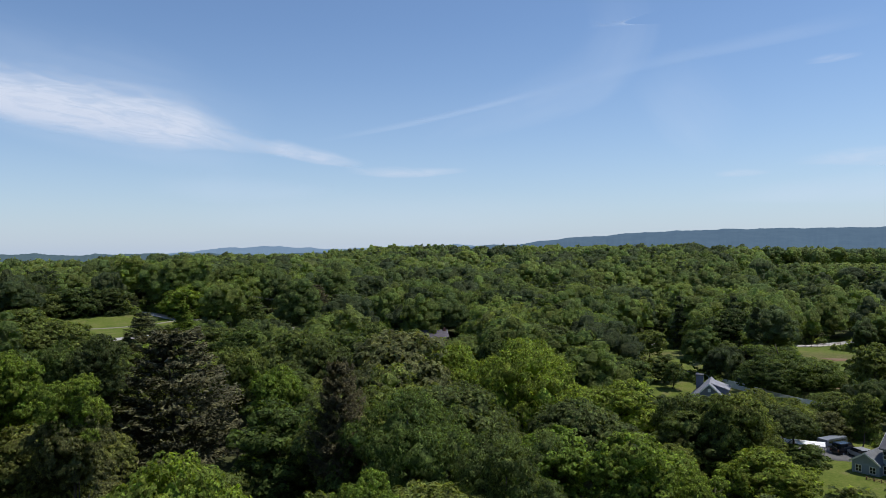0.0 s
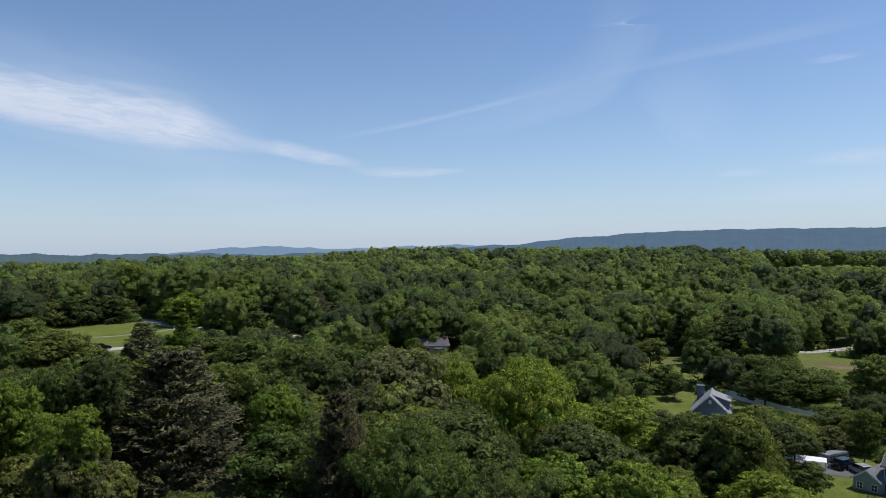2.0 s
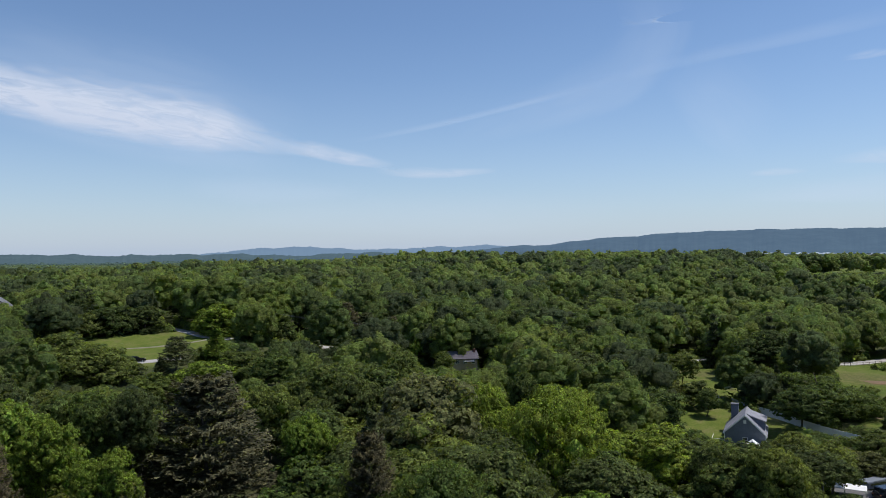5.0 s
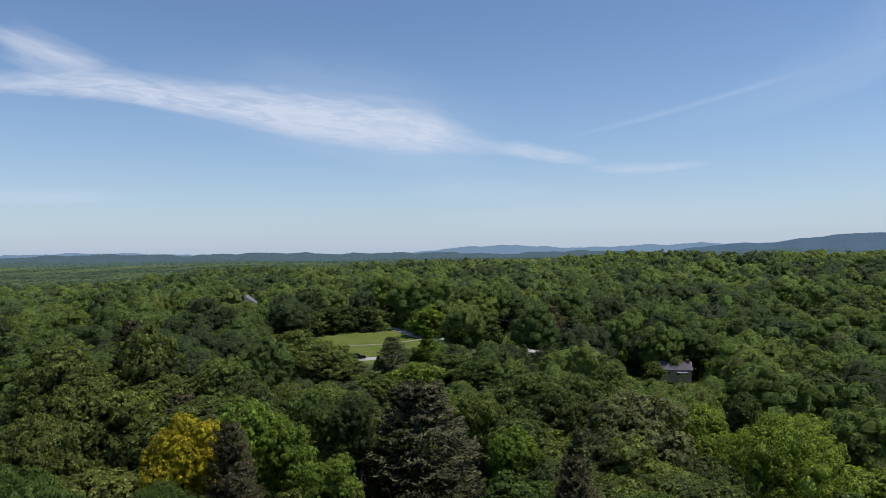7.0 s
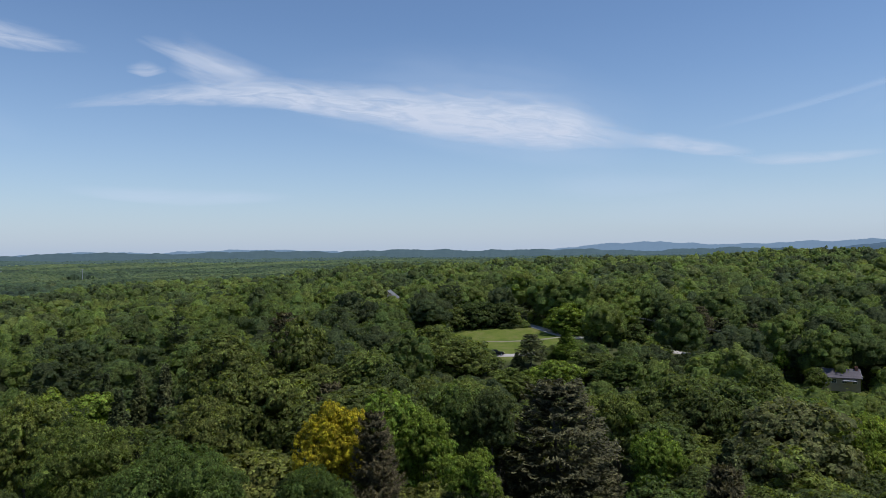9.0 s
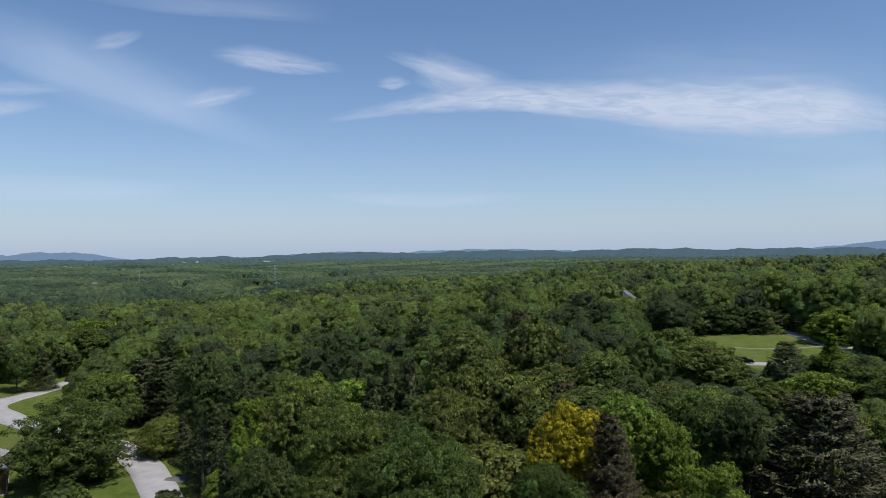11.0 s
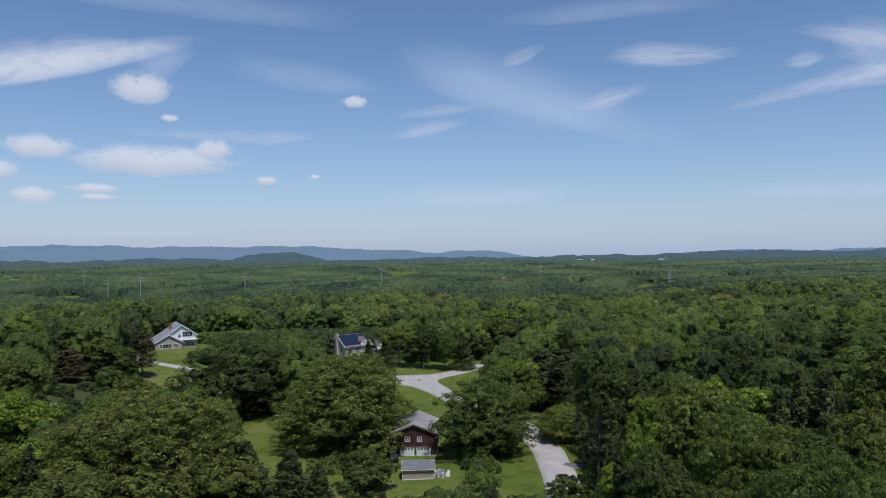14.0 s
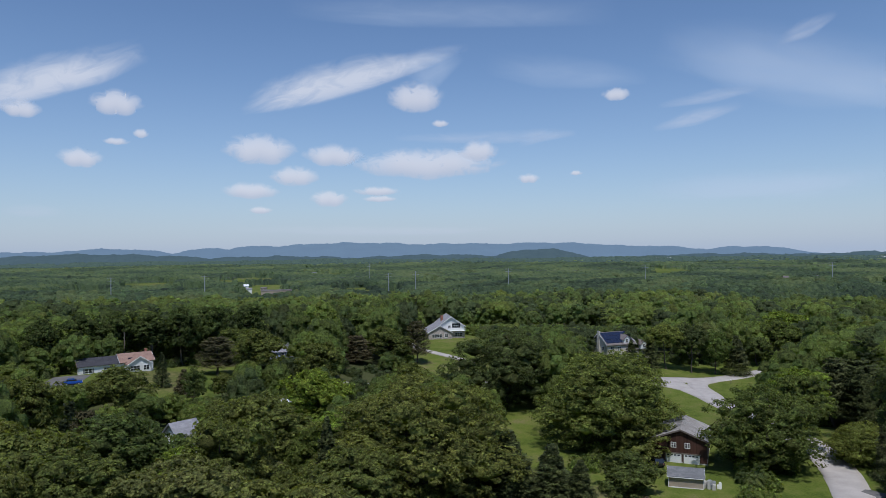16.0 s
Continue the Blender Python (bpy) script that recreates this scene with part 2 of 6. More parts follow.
def broadleaf(seed, R, H, base, nl, n, leaf, lobe=0.36, low=1.7, loose=1.0):
    """Crown of a broadleaved tree: boughs on an uneven egg, each with many small tufts of leaves."""
    rng = np.random.default_rng(seed)
    zc, rz = base + (H - base) * 0.46, (H - base) * 0.52
    k = np.arange(nl) + 0.5
    up = 1 - low * k / nl
    th = k * 2.399963 + rng.uniform(0, 6)
    ring = np.sqrt(np.maximum(0, 1 - up ** 2))
    if low > 1.9:
        ring = np.where(up < 0, np.sqrt(ring), ring)
    D = np.stack([ring * np.cos(th), ring * np.sin(th), up], 1)
    reach = rng.uniform(0.42, 1.0, (nl, 1)) ** 0.8
    if low > 1.9:
        reach = np.where(up[:, None] < 0, 0.8 + 0.25 * reach, reach)
    C = D * reach * np.array([R * 0.74, R * 0.74, rz * 0.8]) + np.array([0, 0, zc])
    C += rng.normal(0, 0.07 * R, (nl, 3))
    r = lobe * R * rng.uniform(0.55, 1.25, nl)
    m = max(12, n // 22)
    pick = rng.choice(nl, m * 3, p=r ** 2 / (r ** 2).sum())
    d = rng.normal(size=(m * 3, 3))
    d /= np.linalg.norm(d, axis=1, keepdims=True)
    d[:, 2] = np.where(d[:, 2] < -0.3, -d[:, 2], d[:, 2])
    S = C[pick] + d * (r[pick] * rng.uniform(0.8, 1.18, m * 3))[:, None] * np.array([1.08, 1.08, 0.85])
    dist = np.linalg.norm(S[:, None, :] - C[None], axis=2) / r[None]
    dist[np.arange(len(S)), pick] = 9
    keep = np.where(dist.min(1) > 0.82)[0][:m]
    S, d = S[keep], d[keep]
    tuft = min(loose * 0.55 * math.sqrt(r.mean() ** 2 * nl * 6 / len(S)), 0.55 * r.mean())
    j = rng.integers(0, len(S), n)
    o = unit(rng.normal(size=(n, 3)) * np.array([1, 1, 0.8]) + 0.45 * d[j] + np.array([0, 0, 0.25]))
    P = S[j] + o * (tuft * rng.uniform(0.45, 1.0, n) ** 0.7)[:, None] * np.array([1.1, 1.1, 0.8])
    N = 0.5 * d[j] + 1.2 * o + np.array([0, 0, 0.4])
    V, F = leaf_blades(rng, P, N, leaf)
    whole = unit((P - np.array([0, 0, zc - 0.25 * rz])) / np.array([R, R, rz]))
    soft = unit(0.35 * whole + 0.45 * d[j] + 0.8 * o + 0.2 * rng.normal(size=o.shape) + np.array([0, 0, 0.25]))
    return V, F, C, r, np.repeat(soft, 3, 0)


def domes(rng, C, r, seg, rings, rough=0.16):
    """Rounded, uneven boughs: a dome for each centre."""
    n = len(C)
    el = np.linspace(-0.35, 0.78, rings)
    ph = np.arange(seg) * 2 * np.pi / seg
    P = np.stack([np.outer(np.cos(el), np.cos(ph)), np.outer(np.cos(el), np.sin(ph)), np.outer(np.sin(el), np.ones(seg))], -1).reshape(-1, 3)
    P = np.concatenate([P, [(0, 0, 1.0)]])
    k = len(P)
    V = C[:, None] + P[None] * (r[:, None] * (1 + rng.uniform(-rough, rough, (n, k))))[:, :, None] * np.array([1.1, 1.1, 0.9])
    t = []
    for a in range(rings - 1):
        for i in range(seg):
            a0, a1, b0, b1 = a * seg + i, a * seg + (i + 1) % seg, (a + 1) * seg + i, (a + 1) * seg + (i + 1) % seg
            t += [(a0, a1, b1), (a0, b1, b0)]
    t += [((rings - 1) * seg + i, (rings - 1) * seg + (i + 1) % seg, k - 1) for i in range(seg)]
    F = (np.array(t)[None] + (np.arange(n) * k)[:, None, None]).reshape(-1, 3)
    return V.reshape(-1, 3), F


def egg(rng, form, seg, rings):
    """The inner mass of leaves of a whole crown."""
    R, H, base = FORMS[form]
    V, F = domes(rng, np.zeros((1, 3)), np.ones(1), seg, rings, 0.24)
    rz = (H - base) * 0.5
    return V * np.array([0.5 * R, 0.5 * R, 0.7 * rz]) + np.array([0, 0, base + (H - base) * 0.46]), F, unit(V + np.array([0, 0, 0.2]))


def puffed(seed, form, fine):
    """A crown of the woods seen from afar: rounded boughs on an uneven egg, with loose tufts of leaves."""
    rng = np.random.default_rng(seed)
    R, H, base = FORMS[form]
    nl, lobe, seg, n, leaf = {3: (54, 0.21, 5, 1500, 0.4), 4: (42, 0.235, 5, 420, 0.55), 5: (24, 0.29, 5, 60, 0.85)}[fine]
    if form in ("tall", "small"):
        nl = int(nl * 0.85)
    if form == "broad":
        nl, lobe = int(nl * 1.35), lobe * 0.82
    zc, rz = base + (H - base) * 0.46, (H - base) * 0.52
    k = np.arange(nl) + 0.5
    up = 1 - {"broad": 1.8, "wood": 1.35}.get(form, 1.6) * k / nl
    th = k * 2.399963 + rng.uniform(0, 6)
    ring = np.sqrt(np.maximum(0, 1 - up ** 2))
    D = np.stack([ring * np.cos(th), ring * np.sin(th), up], 1)
    reach = rng.uniform(0.72, 1.06, (nl, 1))
    C = D * reach * np.array([R * 0.8, R * 0.8, rz * 0.86]) + np.array([0, 0, zc]) + rng.normal(0, 0.05 * R, (nl, 3))
    r = lobe * R * rng.uniform(0.65, 1.3, nl)
    V, F = domes(rng, C, r, seg, 2, 0.2)
    own = np.repeat(C, len(V) // nl, 0)
    crown = unit((V - np.array([0, 0, zc - 0.3 * rz])) / np.array([R, R, rz]))
    N = unit(0.8 * unit(V - own) + 0.4 * crown + 0.16 * rng.normal(size=V.shape) + np.array([0, 0, 0.12]))
    j = rng.integers(0, nl, n)
    o = unit(rng.normal(size=(n, 3)) + 0.6 * D[j] + np.array([0, 0, 0.4]))
    P = C[j] + o * (r[j] * rng.uniform(0.95, 1.25, n))[:, None]
    lv, lf = leaf_blades(rng, P, o + np.array([0, 0, 0.3]), leaf)
    ln = np.repeat(unit(o + 0.3 * D[j] + 0.2 * rng.normal(size=o.shape)), 3, 0)
    ev, ef, en = egg(rng, form, 7, 3)
    ev = (ev - np.array([0, 0, zc])) * 1.25 + np.array([0, 0, zc])
    return np.concatenate([V, lv, ev]), np.concatenate([F, lf + len(V), ef + len(V) + len(lv)]), np.concatenate([N, ln, en])


def cores(C, r, k=0.8):
    """Dark hearts of the clumps, so that a crown isn't seen through everywhere."""
    octa = np.array([(1, 0, 0), (-1, 0, 0), (0, 1, 0), (0, -1, 0), (0, 0, 1), (0, 0, -1)], float)
    q = np.array([(0, 2, 4), (2, 1, 4), (1, 3, 4), (3, 0, 4), (2, 0, 5), (1, 2, 5), (3, 1, 5), (0, 3, 5)])
    V = (C[:, None] + octa[None] * (r * k)[:, None, None] * np.array([1, 1, 0.75])).reshape(-1, 3)
    F = (q[None] + 6 * np.arange(len(C))[:, None, None]).reshape(-1, 3)
    return V, F, np.tile(octa + np.array([0, 0, 0.2]), (len(C), 1))


def conifer(seed, R, H, base, tiers, per, tufts, leaf, droop, power):
    """Crown of a pine or spruce: whorls of boughs with needle sprays."""
    rng = np.random.default_rng(seed)
    Ps, Ns, As = [], [], []
    for k in range(tiers):
        f = (k + rng.uniform(0, 0.6)) / tiers
        z = base + (H - base) * f
        L = R * (1 - f) ** power * rng.uniform(0.8, 1.1) + 0.25
        for b in range(per):
            a = 2 * math.pi * (b + rng.uniform(-0.3, 0.3)) / per + k * 1.9
            l = L * rng.uniform(0.7, 1.15)
            s = rng.uniform(0.3, 1.0, tufts) ** 0.75
            side = rng.normal(0, 0.2, tufts) * l * s
            x = np.cos(a) * l * s - np.sin(a) * side
            y = np.sin(a) * l * s + np.cos(a) * side
            zz = z + l * (droop * s + 0.26 * s ** 3) + rng.normal(0, 0.13 if droop > 0 else 0.3, tufts) - 0.5 * np.abs(side)
            Ps.append(np.stack([x, y, zz], 1))
            Ns.append(np.tile((0.35 * np.cos(a), 0.35 * np.sin(a), 0.9), (tufts, 1)))
            As.append(np.tile((-np.cos(a), -np.sin(a), -0.5), (tufts, 1)))
    P, N, A = np.concatenate(Ps), np.concatenate(Ns), np.concatenate(As)
    V, F = leaf_blades(rng, P, N, leaf, 0.6, 2.1, 0.42, A)
    soft = np.repeat(unit(N - 0.25 * A + 0.45 * rng.normal(size=N.shape)), 3, 0)
    m = max(4, tiers // 2)
    f = (np.arange(m) + 0.5) / m
    C = np.stack([0 * f, 0 * f, base + (H - base) * f], 1)
    return V, F, C, 0.36 * R * (1 - f) ** power + 0.2, soft


def trunk_mesh(name, H, r, limbs, reach, seed):
    """A tapered, slightly bent trunk with rising limbs."""
    rng = np.random.default_rng(seed)
    bm = bmesh.new()

    def tube(pts, radii, sides):
        rings = []
        for (x, y, z), rad in zip(pts, radii):
            rings.append([bm.verts.new((x + rad * math.cos(6.283 * i / sides), y + rad * math.sin(6.283 * i / sides), z)) for i in range(sides)])
        for a, b in zip(rings, rings[1:]):
            for i in range(sides):
                bm.faces.new((a[i], a[(i + 1) % sides], b[(i + 1) % sides], b[i]))
        bm.faces.new(rings[-1])
    bend = rng.normal(0, 0.25, (5, 2)).cumsum(0)
    pts = [(0, 0, -1.0), (0, 0, 0.5)] + [(bend[i, 0], bend[i, 1], H * (i + 1) / 5.6) for i in range(5)]
    tube(pts, [r * 1.35, r * 1.05, r * 0.85, r * 0.7, r * 0.5, r * 0.32, r * 0.12], 8)
    for i in range(limbs):
        a, f = i * 2.4 + rng.uniform(0, 1), 0.3 + 0.5 * i / max(1, limbs)
        x, y, z = bend[2, 0] * f, bend[2, 1] * f, H * f * 0.85
        l = reach * (1.1 - f) * rng.uniform(0.8, 1.2)
        c, s = math.cos(a), math.sin(a)
        tube([(x, y, z), (x + c * l * 0.5, y + s * l * 0.5, z + l * 0.35), (x + c * l, y + s * l, z + l * 0.85)], [r * 0.42, r * 0.25, r * 0.07], 5)
    me = bpy.data.meshes.new(name)
    bm.to_mesh(me)
    bm.free()
    me.materials.append(M_BARK)
    for p in me.polygons:
        p.use_smooth = True
    return me


# kinds of crown: (radius, height, base of the crown) and how it is made, at three degrees of fineness
FORMS = {
    "round": (6.0, 17.0, 2.5), "tall": (4.6, 19.0, 4.0), "broad": (8.5, 16.5, 0.8), "small": (3.4, 9.0, 0.8), "wood": (6.0, 17.0, 5.5),
    "pine": (6.2, 21.0, 4.0), "spruce": (3.4, 17.0, 0.6), "shrub": (2.6, 3.6, 0.0), "feather": (6.0, 15.0, 1.0),
}
FINE = {0: (24000, 0.222), 1: (13000, 0.275), 2: (7200, 0.35), 3: (1600, 0.66), 4: (620, 0.95), 5: (230, 1.4), 6: (38000, 0.17)}


def crown_arrays(form, seed, fine):
    R, H, base = FORMS[form]
    n, leaf = FINE[fine]
    if form in ("pine", "spruce"):
        per, tiers = (9, 13) if form == "pine" else (9, 18)
        if 3 <= fine < 6:
            per, tiers = 5, 9
        k = max(1, int(n * (0.9 if 3 <= fine < 6 else 1.9 if form == "pine" else 1.3) / (per * tiers)))
        droop, power = (0.1, 0.42) if form == "pine" else (-0.22, 0.8)
        return conifer(seed, R, H, base, tiers, per, k, leaf * (1.15 if form == "pine" else 0.95), droop, power)
    k = {"round": 1.0, "tall": 0.85, "broad": 2.6, "small": 0.4, "shrub": 0.25, "wood": 0.8, "feather": 1.0}[form]
    nl = {"round": 34, "tall": 30, "broad": 60, "small": 16, "shrub": 10, "wood": 26, "feather": 34}[form]
    if 3 <= fine < 6:
        nl = int(nl * (0.9, 0.75, 0.5)[fine - 3])
    lobe = {"broad": 0.27, "shrub": 0.5, "feather": 0.26, "round": 0.33}.get(form, 0.36) * {4: 1.1, 5: 1.3}.get(fine, 1.0)
    low = {"broad": 1.92, "wood": 1.15, "shrub": 1.2}.get(form, 1.75)
    leaf *= {"small": 0.85, "shrub": 0.8, "feather": 0.8, "broad": 0.74}.get(form, 1.0)
    return broadleaf(seed, R, H, base, nl, int(n * k), leaf, lobe, low, 1.5 if form == "feather" else 1.0)


_crowns, _trunks = {}, {}


def crown_mesh(form, variant, fine):
    key = (form, variant, fine)
    if key not in _crowns:
        V, F, C, r, N = crown_arrays(form, variant * 17 + len(form), fine)
        cv, cf, cn = cores(C, r, 0.66)
        _crowns[key] = mesh_arrays("crown", np.concatenate([V, cv]), np.concatenate([F, cf + len(V)]), M_LEAF, None, True, np.concatenate([N, cn]))
    return _crowns[key]


LEAVES = {"green": M_LEAF, "bright": M_BRIGHT, "yellow": M_YELLOW, "olive": M_OLIVE, "silver": M_SILVER, "dull": M_DULL, "dark": M_DARK, "red": M_RED, "pine": M_PINE, "spruce": M_SPRUCE}
WORDS = {
    "green": "mid-green broadleaved tree in full early-summer leaf", "bright": "fresh light-green broadleaved tree in young leaf",
    "yellow": "golden-yellow leaved tree among the green woods", "olive": "olive-green broadleaved tree with thin feathery foliage",
    "silver": "grey-green broadleaved tree with loose shimmering leaves", "dull": "dusky green broadleaved tree in full leaf", "dark": "dark-green broadleaved tree with a dense heavy crown", "red": "small dark purple-leaved ornamental tree",
    "pine": "dark white pine with layered sweeping boughs", "spruce": "dark conical spruce with drooping boughs",
}
planted = []


def tree(form, colour, x, y, h, r, fine, variant=0, word=""):
    """One tree with its trunk and crown, h high and r wide from its middle, standing on the ground."""
    R, H, base = FORMS[form]
    key = (form, variant)
    if key not in _trunks:
        _trunks[key] = trunk_mesh("trunk", H * 0.95, 0.014 * H + 0.03, 0 if form in ("spruce", "pine", "shrub") else 7, R, variant + 3)
    name = {"pine": "pine_tree", "spruce": "spruce_tree", "shrub": "shrub"}.get(form, "tree")
    rng = random.Random(int(x * 13 + y * 7))
    e = new(name)
    e.empty_display_size = 0.5
    e.matrix_basis = Matrix.Translation((x, y, float(land(x, y)) - 0.1)) @ Matrix.Rotation(rng.uniform(0, 6.28), 4, "Z")
    kind = "shrub" if form == "shrub" else "tree"
    tagged(e, word or (WORDS[colour] if form != "shrub" else "rounded green shrub on the lawn"), kind, "trees of the woods" if kind == "tree" else "shrubs")
    c = new("crown", crown_mesh(form, variant, fine))
    c.material_slots[0].link = "OBJECT"
    c.material_slots[0].material = LEAVES[colour]
    t = new("trunk", _trunks[key])
    c.parent = t.parent = e
    wide = r / R
    high = max((0.45 if form in ("pine", "spruce") else 0.75) * wide, min(h / H, 1.3 * wide))
    c.matrix_basis = Matrix.Translation((0, 0, h - H * high)) @ Matrix.Diagonal((wide, wide, high, 1))
    t.matrix_basis = Matrix.Diagonal((wide, wide, h / H, 1))
    planted.append((x, y, r * (1.5 if form == "pine" else 1.0)))
    return e
# trees that stand out: form, colour, bearing, distance, height of the tip, radius
NEAR_NORTH = [
    ("round", "bright", 22.7, 36, 31.8, 5.1),
    ("pine", "pine", 21.2, 97, 31.5, 8.7),
    ("pine", "pine", 8.5, 62, 31.4, 2.8),
    ("broad", "silver", 3.1, 60, 29.5, 6.5),
    ("feather", "olive", -4.5, 48, 30.5, 4.5),
    ("round", "bright", 6.1, 34, 30.6, 2.2),
    ("round", "green", 28.0, 62, 30.0, 2.9),
    ("round", "silver", 29.4, 105, 30.5, 5.6),
    ("round", "bright", 31.9, 75, 32.5, 2.8),
    ("round", "green", 26.7, 100, 29.9, 4.0),
    ("small", "bright", 14.1, 88, 26.7, 1.7),
    ("round", "bright", -0.7, 130, 23.2, 5.0),
    ("round", "bright", -8.0, 120, 24.3, 6.3),
    ("round", "bright", -13.8, 105, 22.7, 7.4),
    ("round", "green", -20.9, 95, 22.8, 6.8),
    ("round", "bright", -24.6, 85, 19.4, 5.9),
    ("round", "bright", -19.7, 66, 21.6, 2.8),
    ("tall", "bright", -14.6, 62, 26.2, 4.1),
    ("round", "green", 10.3, 120, 27.1, 5.3),
    ("round", "green", 16.5, 112, 27.6, 4.3),
]
NEAR_WEST = [
    ("pine", "pine", 10.3, 238, 30.2, 5.2),
    ("pine", "spruce", 8.7, 232, 27.6, 4.4),
    ("pine", "pine", 12.4, 236, 27.0, 4.0),
    ("small", "bright", 4.5, 214, 22.0, 2.5),
    ("small", "red", 5.9, 218, 20.0, 1.6),
    ("pine", "pine", 6.6, 226, 26.6, 3.8),
    ("feather", "olive", 0.8, 228, 30.4, 4.2),
    ("round", "olive", 15.2, 232, 25.8, 4.6),
    ("round", "yellow", 39.1, 68, 35.3, 3.5),
    ("round", "bright", 34.2, 78, 34.4, 5.6),
    ("pine", "pine", 35.8, 64, 34.3, 2.8),
    ("round", "silver", 28.8, 86, 32.1, 3.1),
    ("round", "green", 26.3, 84, 32.7, 2.7),
    ("round", "bright", 27.9, 62, 32.0, 2.5),
    ("round", "bright", 13.3, 90, 27.5, 3.4),
    ("round", "green", 47.4, 130, 35.8, 8.6),
    ("round", "green", 46.2, 100, 34.2, 6.3),
    ("round", "bright", 49.1, 84, 33.6, 4.2),
    ("broad", "silver", 50.7, 52, 36.4, 5.5),
    ("broad", "silver", 39.9, 46, 35.4, 3.0),
    ("round", "green", 34.7, 110, 32.3, 5.6),
    ("round", "green", 5.9, 140, 27.5, 5.4),
    ("round", "bright", -0.2, 104, 28.4, 4.7),
    ("round", "olive", -4.0, 118, 27.5, 2.6),
    ("broad", "bright", -6.5, 95, 30.0, 7.7),
    ("pine", "pine", 43.1, 150, 36.6, 4.5),
    ("pine", "spruce", 23.3, 184, 26.9, 4.6),
    ("spruce", "spruce", 24.4, 182, 22.2, 2.4),
    ("spruce", "bright", 20.4, 192, 28.4, 3.1),
    ("round", "bright", 20.2, 236, 28.6, 8.0),
    ("round", "dark", 25.5, 246, 29.9, 6.6),
    ("round", "dark", 27.7, 244, 29.5, 7.4),
    ("round", "dull", 30.1, 240, 29.3, 6.8),
    ("round", "green", 2.4, 190, 20.4, 2.8),
    ("tall", "green", 41.9, 135, 37.7, 4.6),
    ("round", "green", 28.8, 178, 26.5, 7.3),
    ("round", "green", 30.8, 190, 26.4, 7.9),
    ("small", "green", 26.7, 178, 23.1, 3.3),
    ("round", "green", 25.1, 160, 22.7, 5.5),
    ("round", "bright", 21.6, 165, 22.9, 6.5),
    ("round", "green", 18.5, 176, 24.5, 5.8),
    ("round", "silver", 16.0, 165, 25.0, 5.3),
]
MID_WEST = [
    ("round", "green", 67.9, 110, 35.0, 4.1),
    ("spruce", "spruce", 52.0, 128, 30.0, 2.6),
    ("spruce", "spruce", 56.0, 132, 28.1, 2.3),
    ("spruce", "spruce", 53.8, 130, 28.8, 2.3),
    ("round", "green", 74.9, 164, 23.8, 5.7),
    ("round", "green", 61.1, 100, 32.4, 4.6),
    ("broad", "green", 57.1, 76, 33.7, 5.1),
    ("round", "bright", 49.1, 86, 32.5, 3.5),
    ("spruce", "spruce", 65.7, 130, 29.2, 3.4),
    ("spruce", "spruce", 67.6, 128, 26.1, 2.8),
    ("round", "bright", 44.1, 100, 33.0, 5.7),
    ("small", "bright", 65.1, 80, 29.5, 1.8),
    ("round", "green", 63.3, 62, 32.7, 2.8),
    ("round", "green", 55.6, 52, 34.2, 3.5),
    ("spruce", "spruce", 66.3, 84, 26.8, 2.2),
    ("round", "silver", 52.2, 70, 32.3, 3.4),
]
BARN_YARD = [
    ("broad", "green", 77.2, 150, 22.8, 9.4),
    ("round", "bright", 75.2, 178, 22.7, 6.6),
    ("broad", "green", 88.9, 160, 25.5, 13.9),
    ("broad", "green", 96.9, 192, 29.0, 13.5),
    ("broad", "green", 104.9, 112, 29.3, 14.4),
    ("spruce", "spruce", 96.6, 112, 20.2, 5.0),
    ("spruce", "spruce", 93.1, 112, 17.9, 4.5),
    ("round", "green", 86.3, 150, 13.9, 6.4),
    ("spruce", "spruce", 90.8, 110, 16.4, 2.7),
    ("round", "olive", 87.2, 128, 13.6, 5.2),
    ("shrub", "silver", 81.0, 116, 8.8, 2.7),
    ("broad", "green", 71.1, 160, 12.1, 5.5),
    ("spruce", "spruce", 69.7, 150, 17.8, 1.7),
    ("pine", "spruce", 71.5, 195, 22.4, 8.3),
    ("spruce", "spruce", 67.8, 145, 21.8, 3.8),
    ("spruce", "spruce", 66.2, 140, 22.0, 3.1),
    ("round", "bright", 64.2, 118, 26.5, 3.9),
    ("small", "olive", 70.7, 112, 14.3, 3.4),
    ("pine", "spruce", 72.8, 190, 22.7, 6.1),
    ("pine", "spruce", 71.3, 185, 21.5, 4.1),
    ("spruce", "spruce", 67.4, 142, 24.2, 3.1),
    ("spruce", "spruce", 66.0, 148, 24.8, 3.2),
    ("spruce", "spruce", 68.4, 138, 22.2, 2.3),
    ("spruce", "spruce", 64.7, 140, 24.1, 3.0),
    ("round", "green", 76.3, 300, 22.0, 8.1),
    ("round", "green", 99.5, 150, 20.2, 6.0),
    ("spruce", "spruce", 87.0, 245, 18.3, 2.6),
    ("wood", "green", 84.4, 254, 23.8, 5.4),
    ("wood", "green", 82.5, 258, 23.2, 5.4),
    ("feather", "silver", 80.8, 262, 21.8, 5.4),
    ("spruce", "spruce", 79.3, 264, 18.5, 3.9),
    ("round", "bright", 76.1, 320, 24.4, 9.6),
    ("small", "olive", 77.9, 285, 17.4, 4.7),
    ("round", "green", 116.8, 203, 28.4, 6.7),
    ("round", "green", 112.1, 190, 25.9, 5.7),
    ("spruce", "spruce", 85.6, 252, 18.4, 2.9),
]
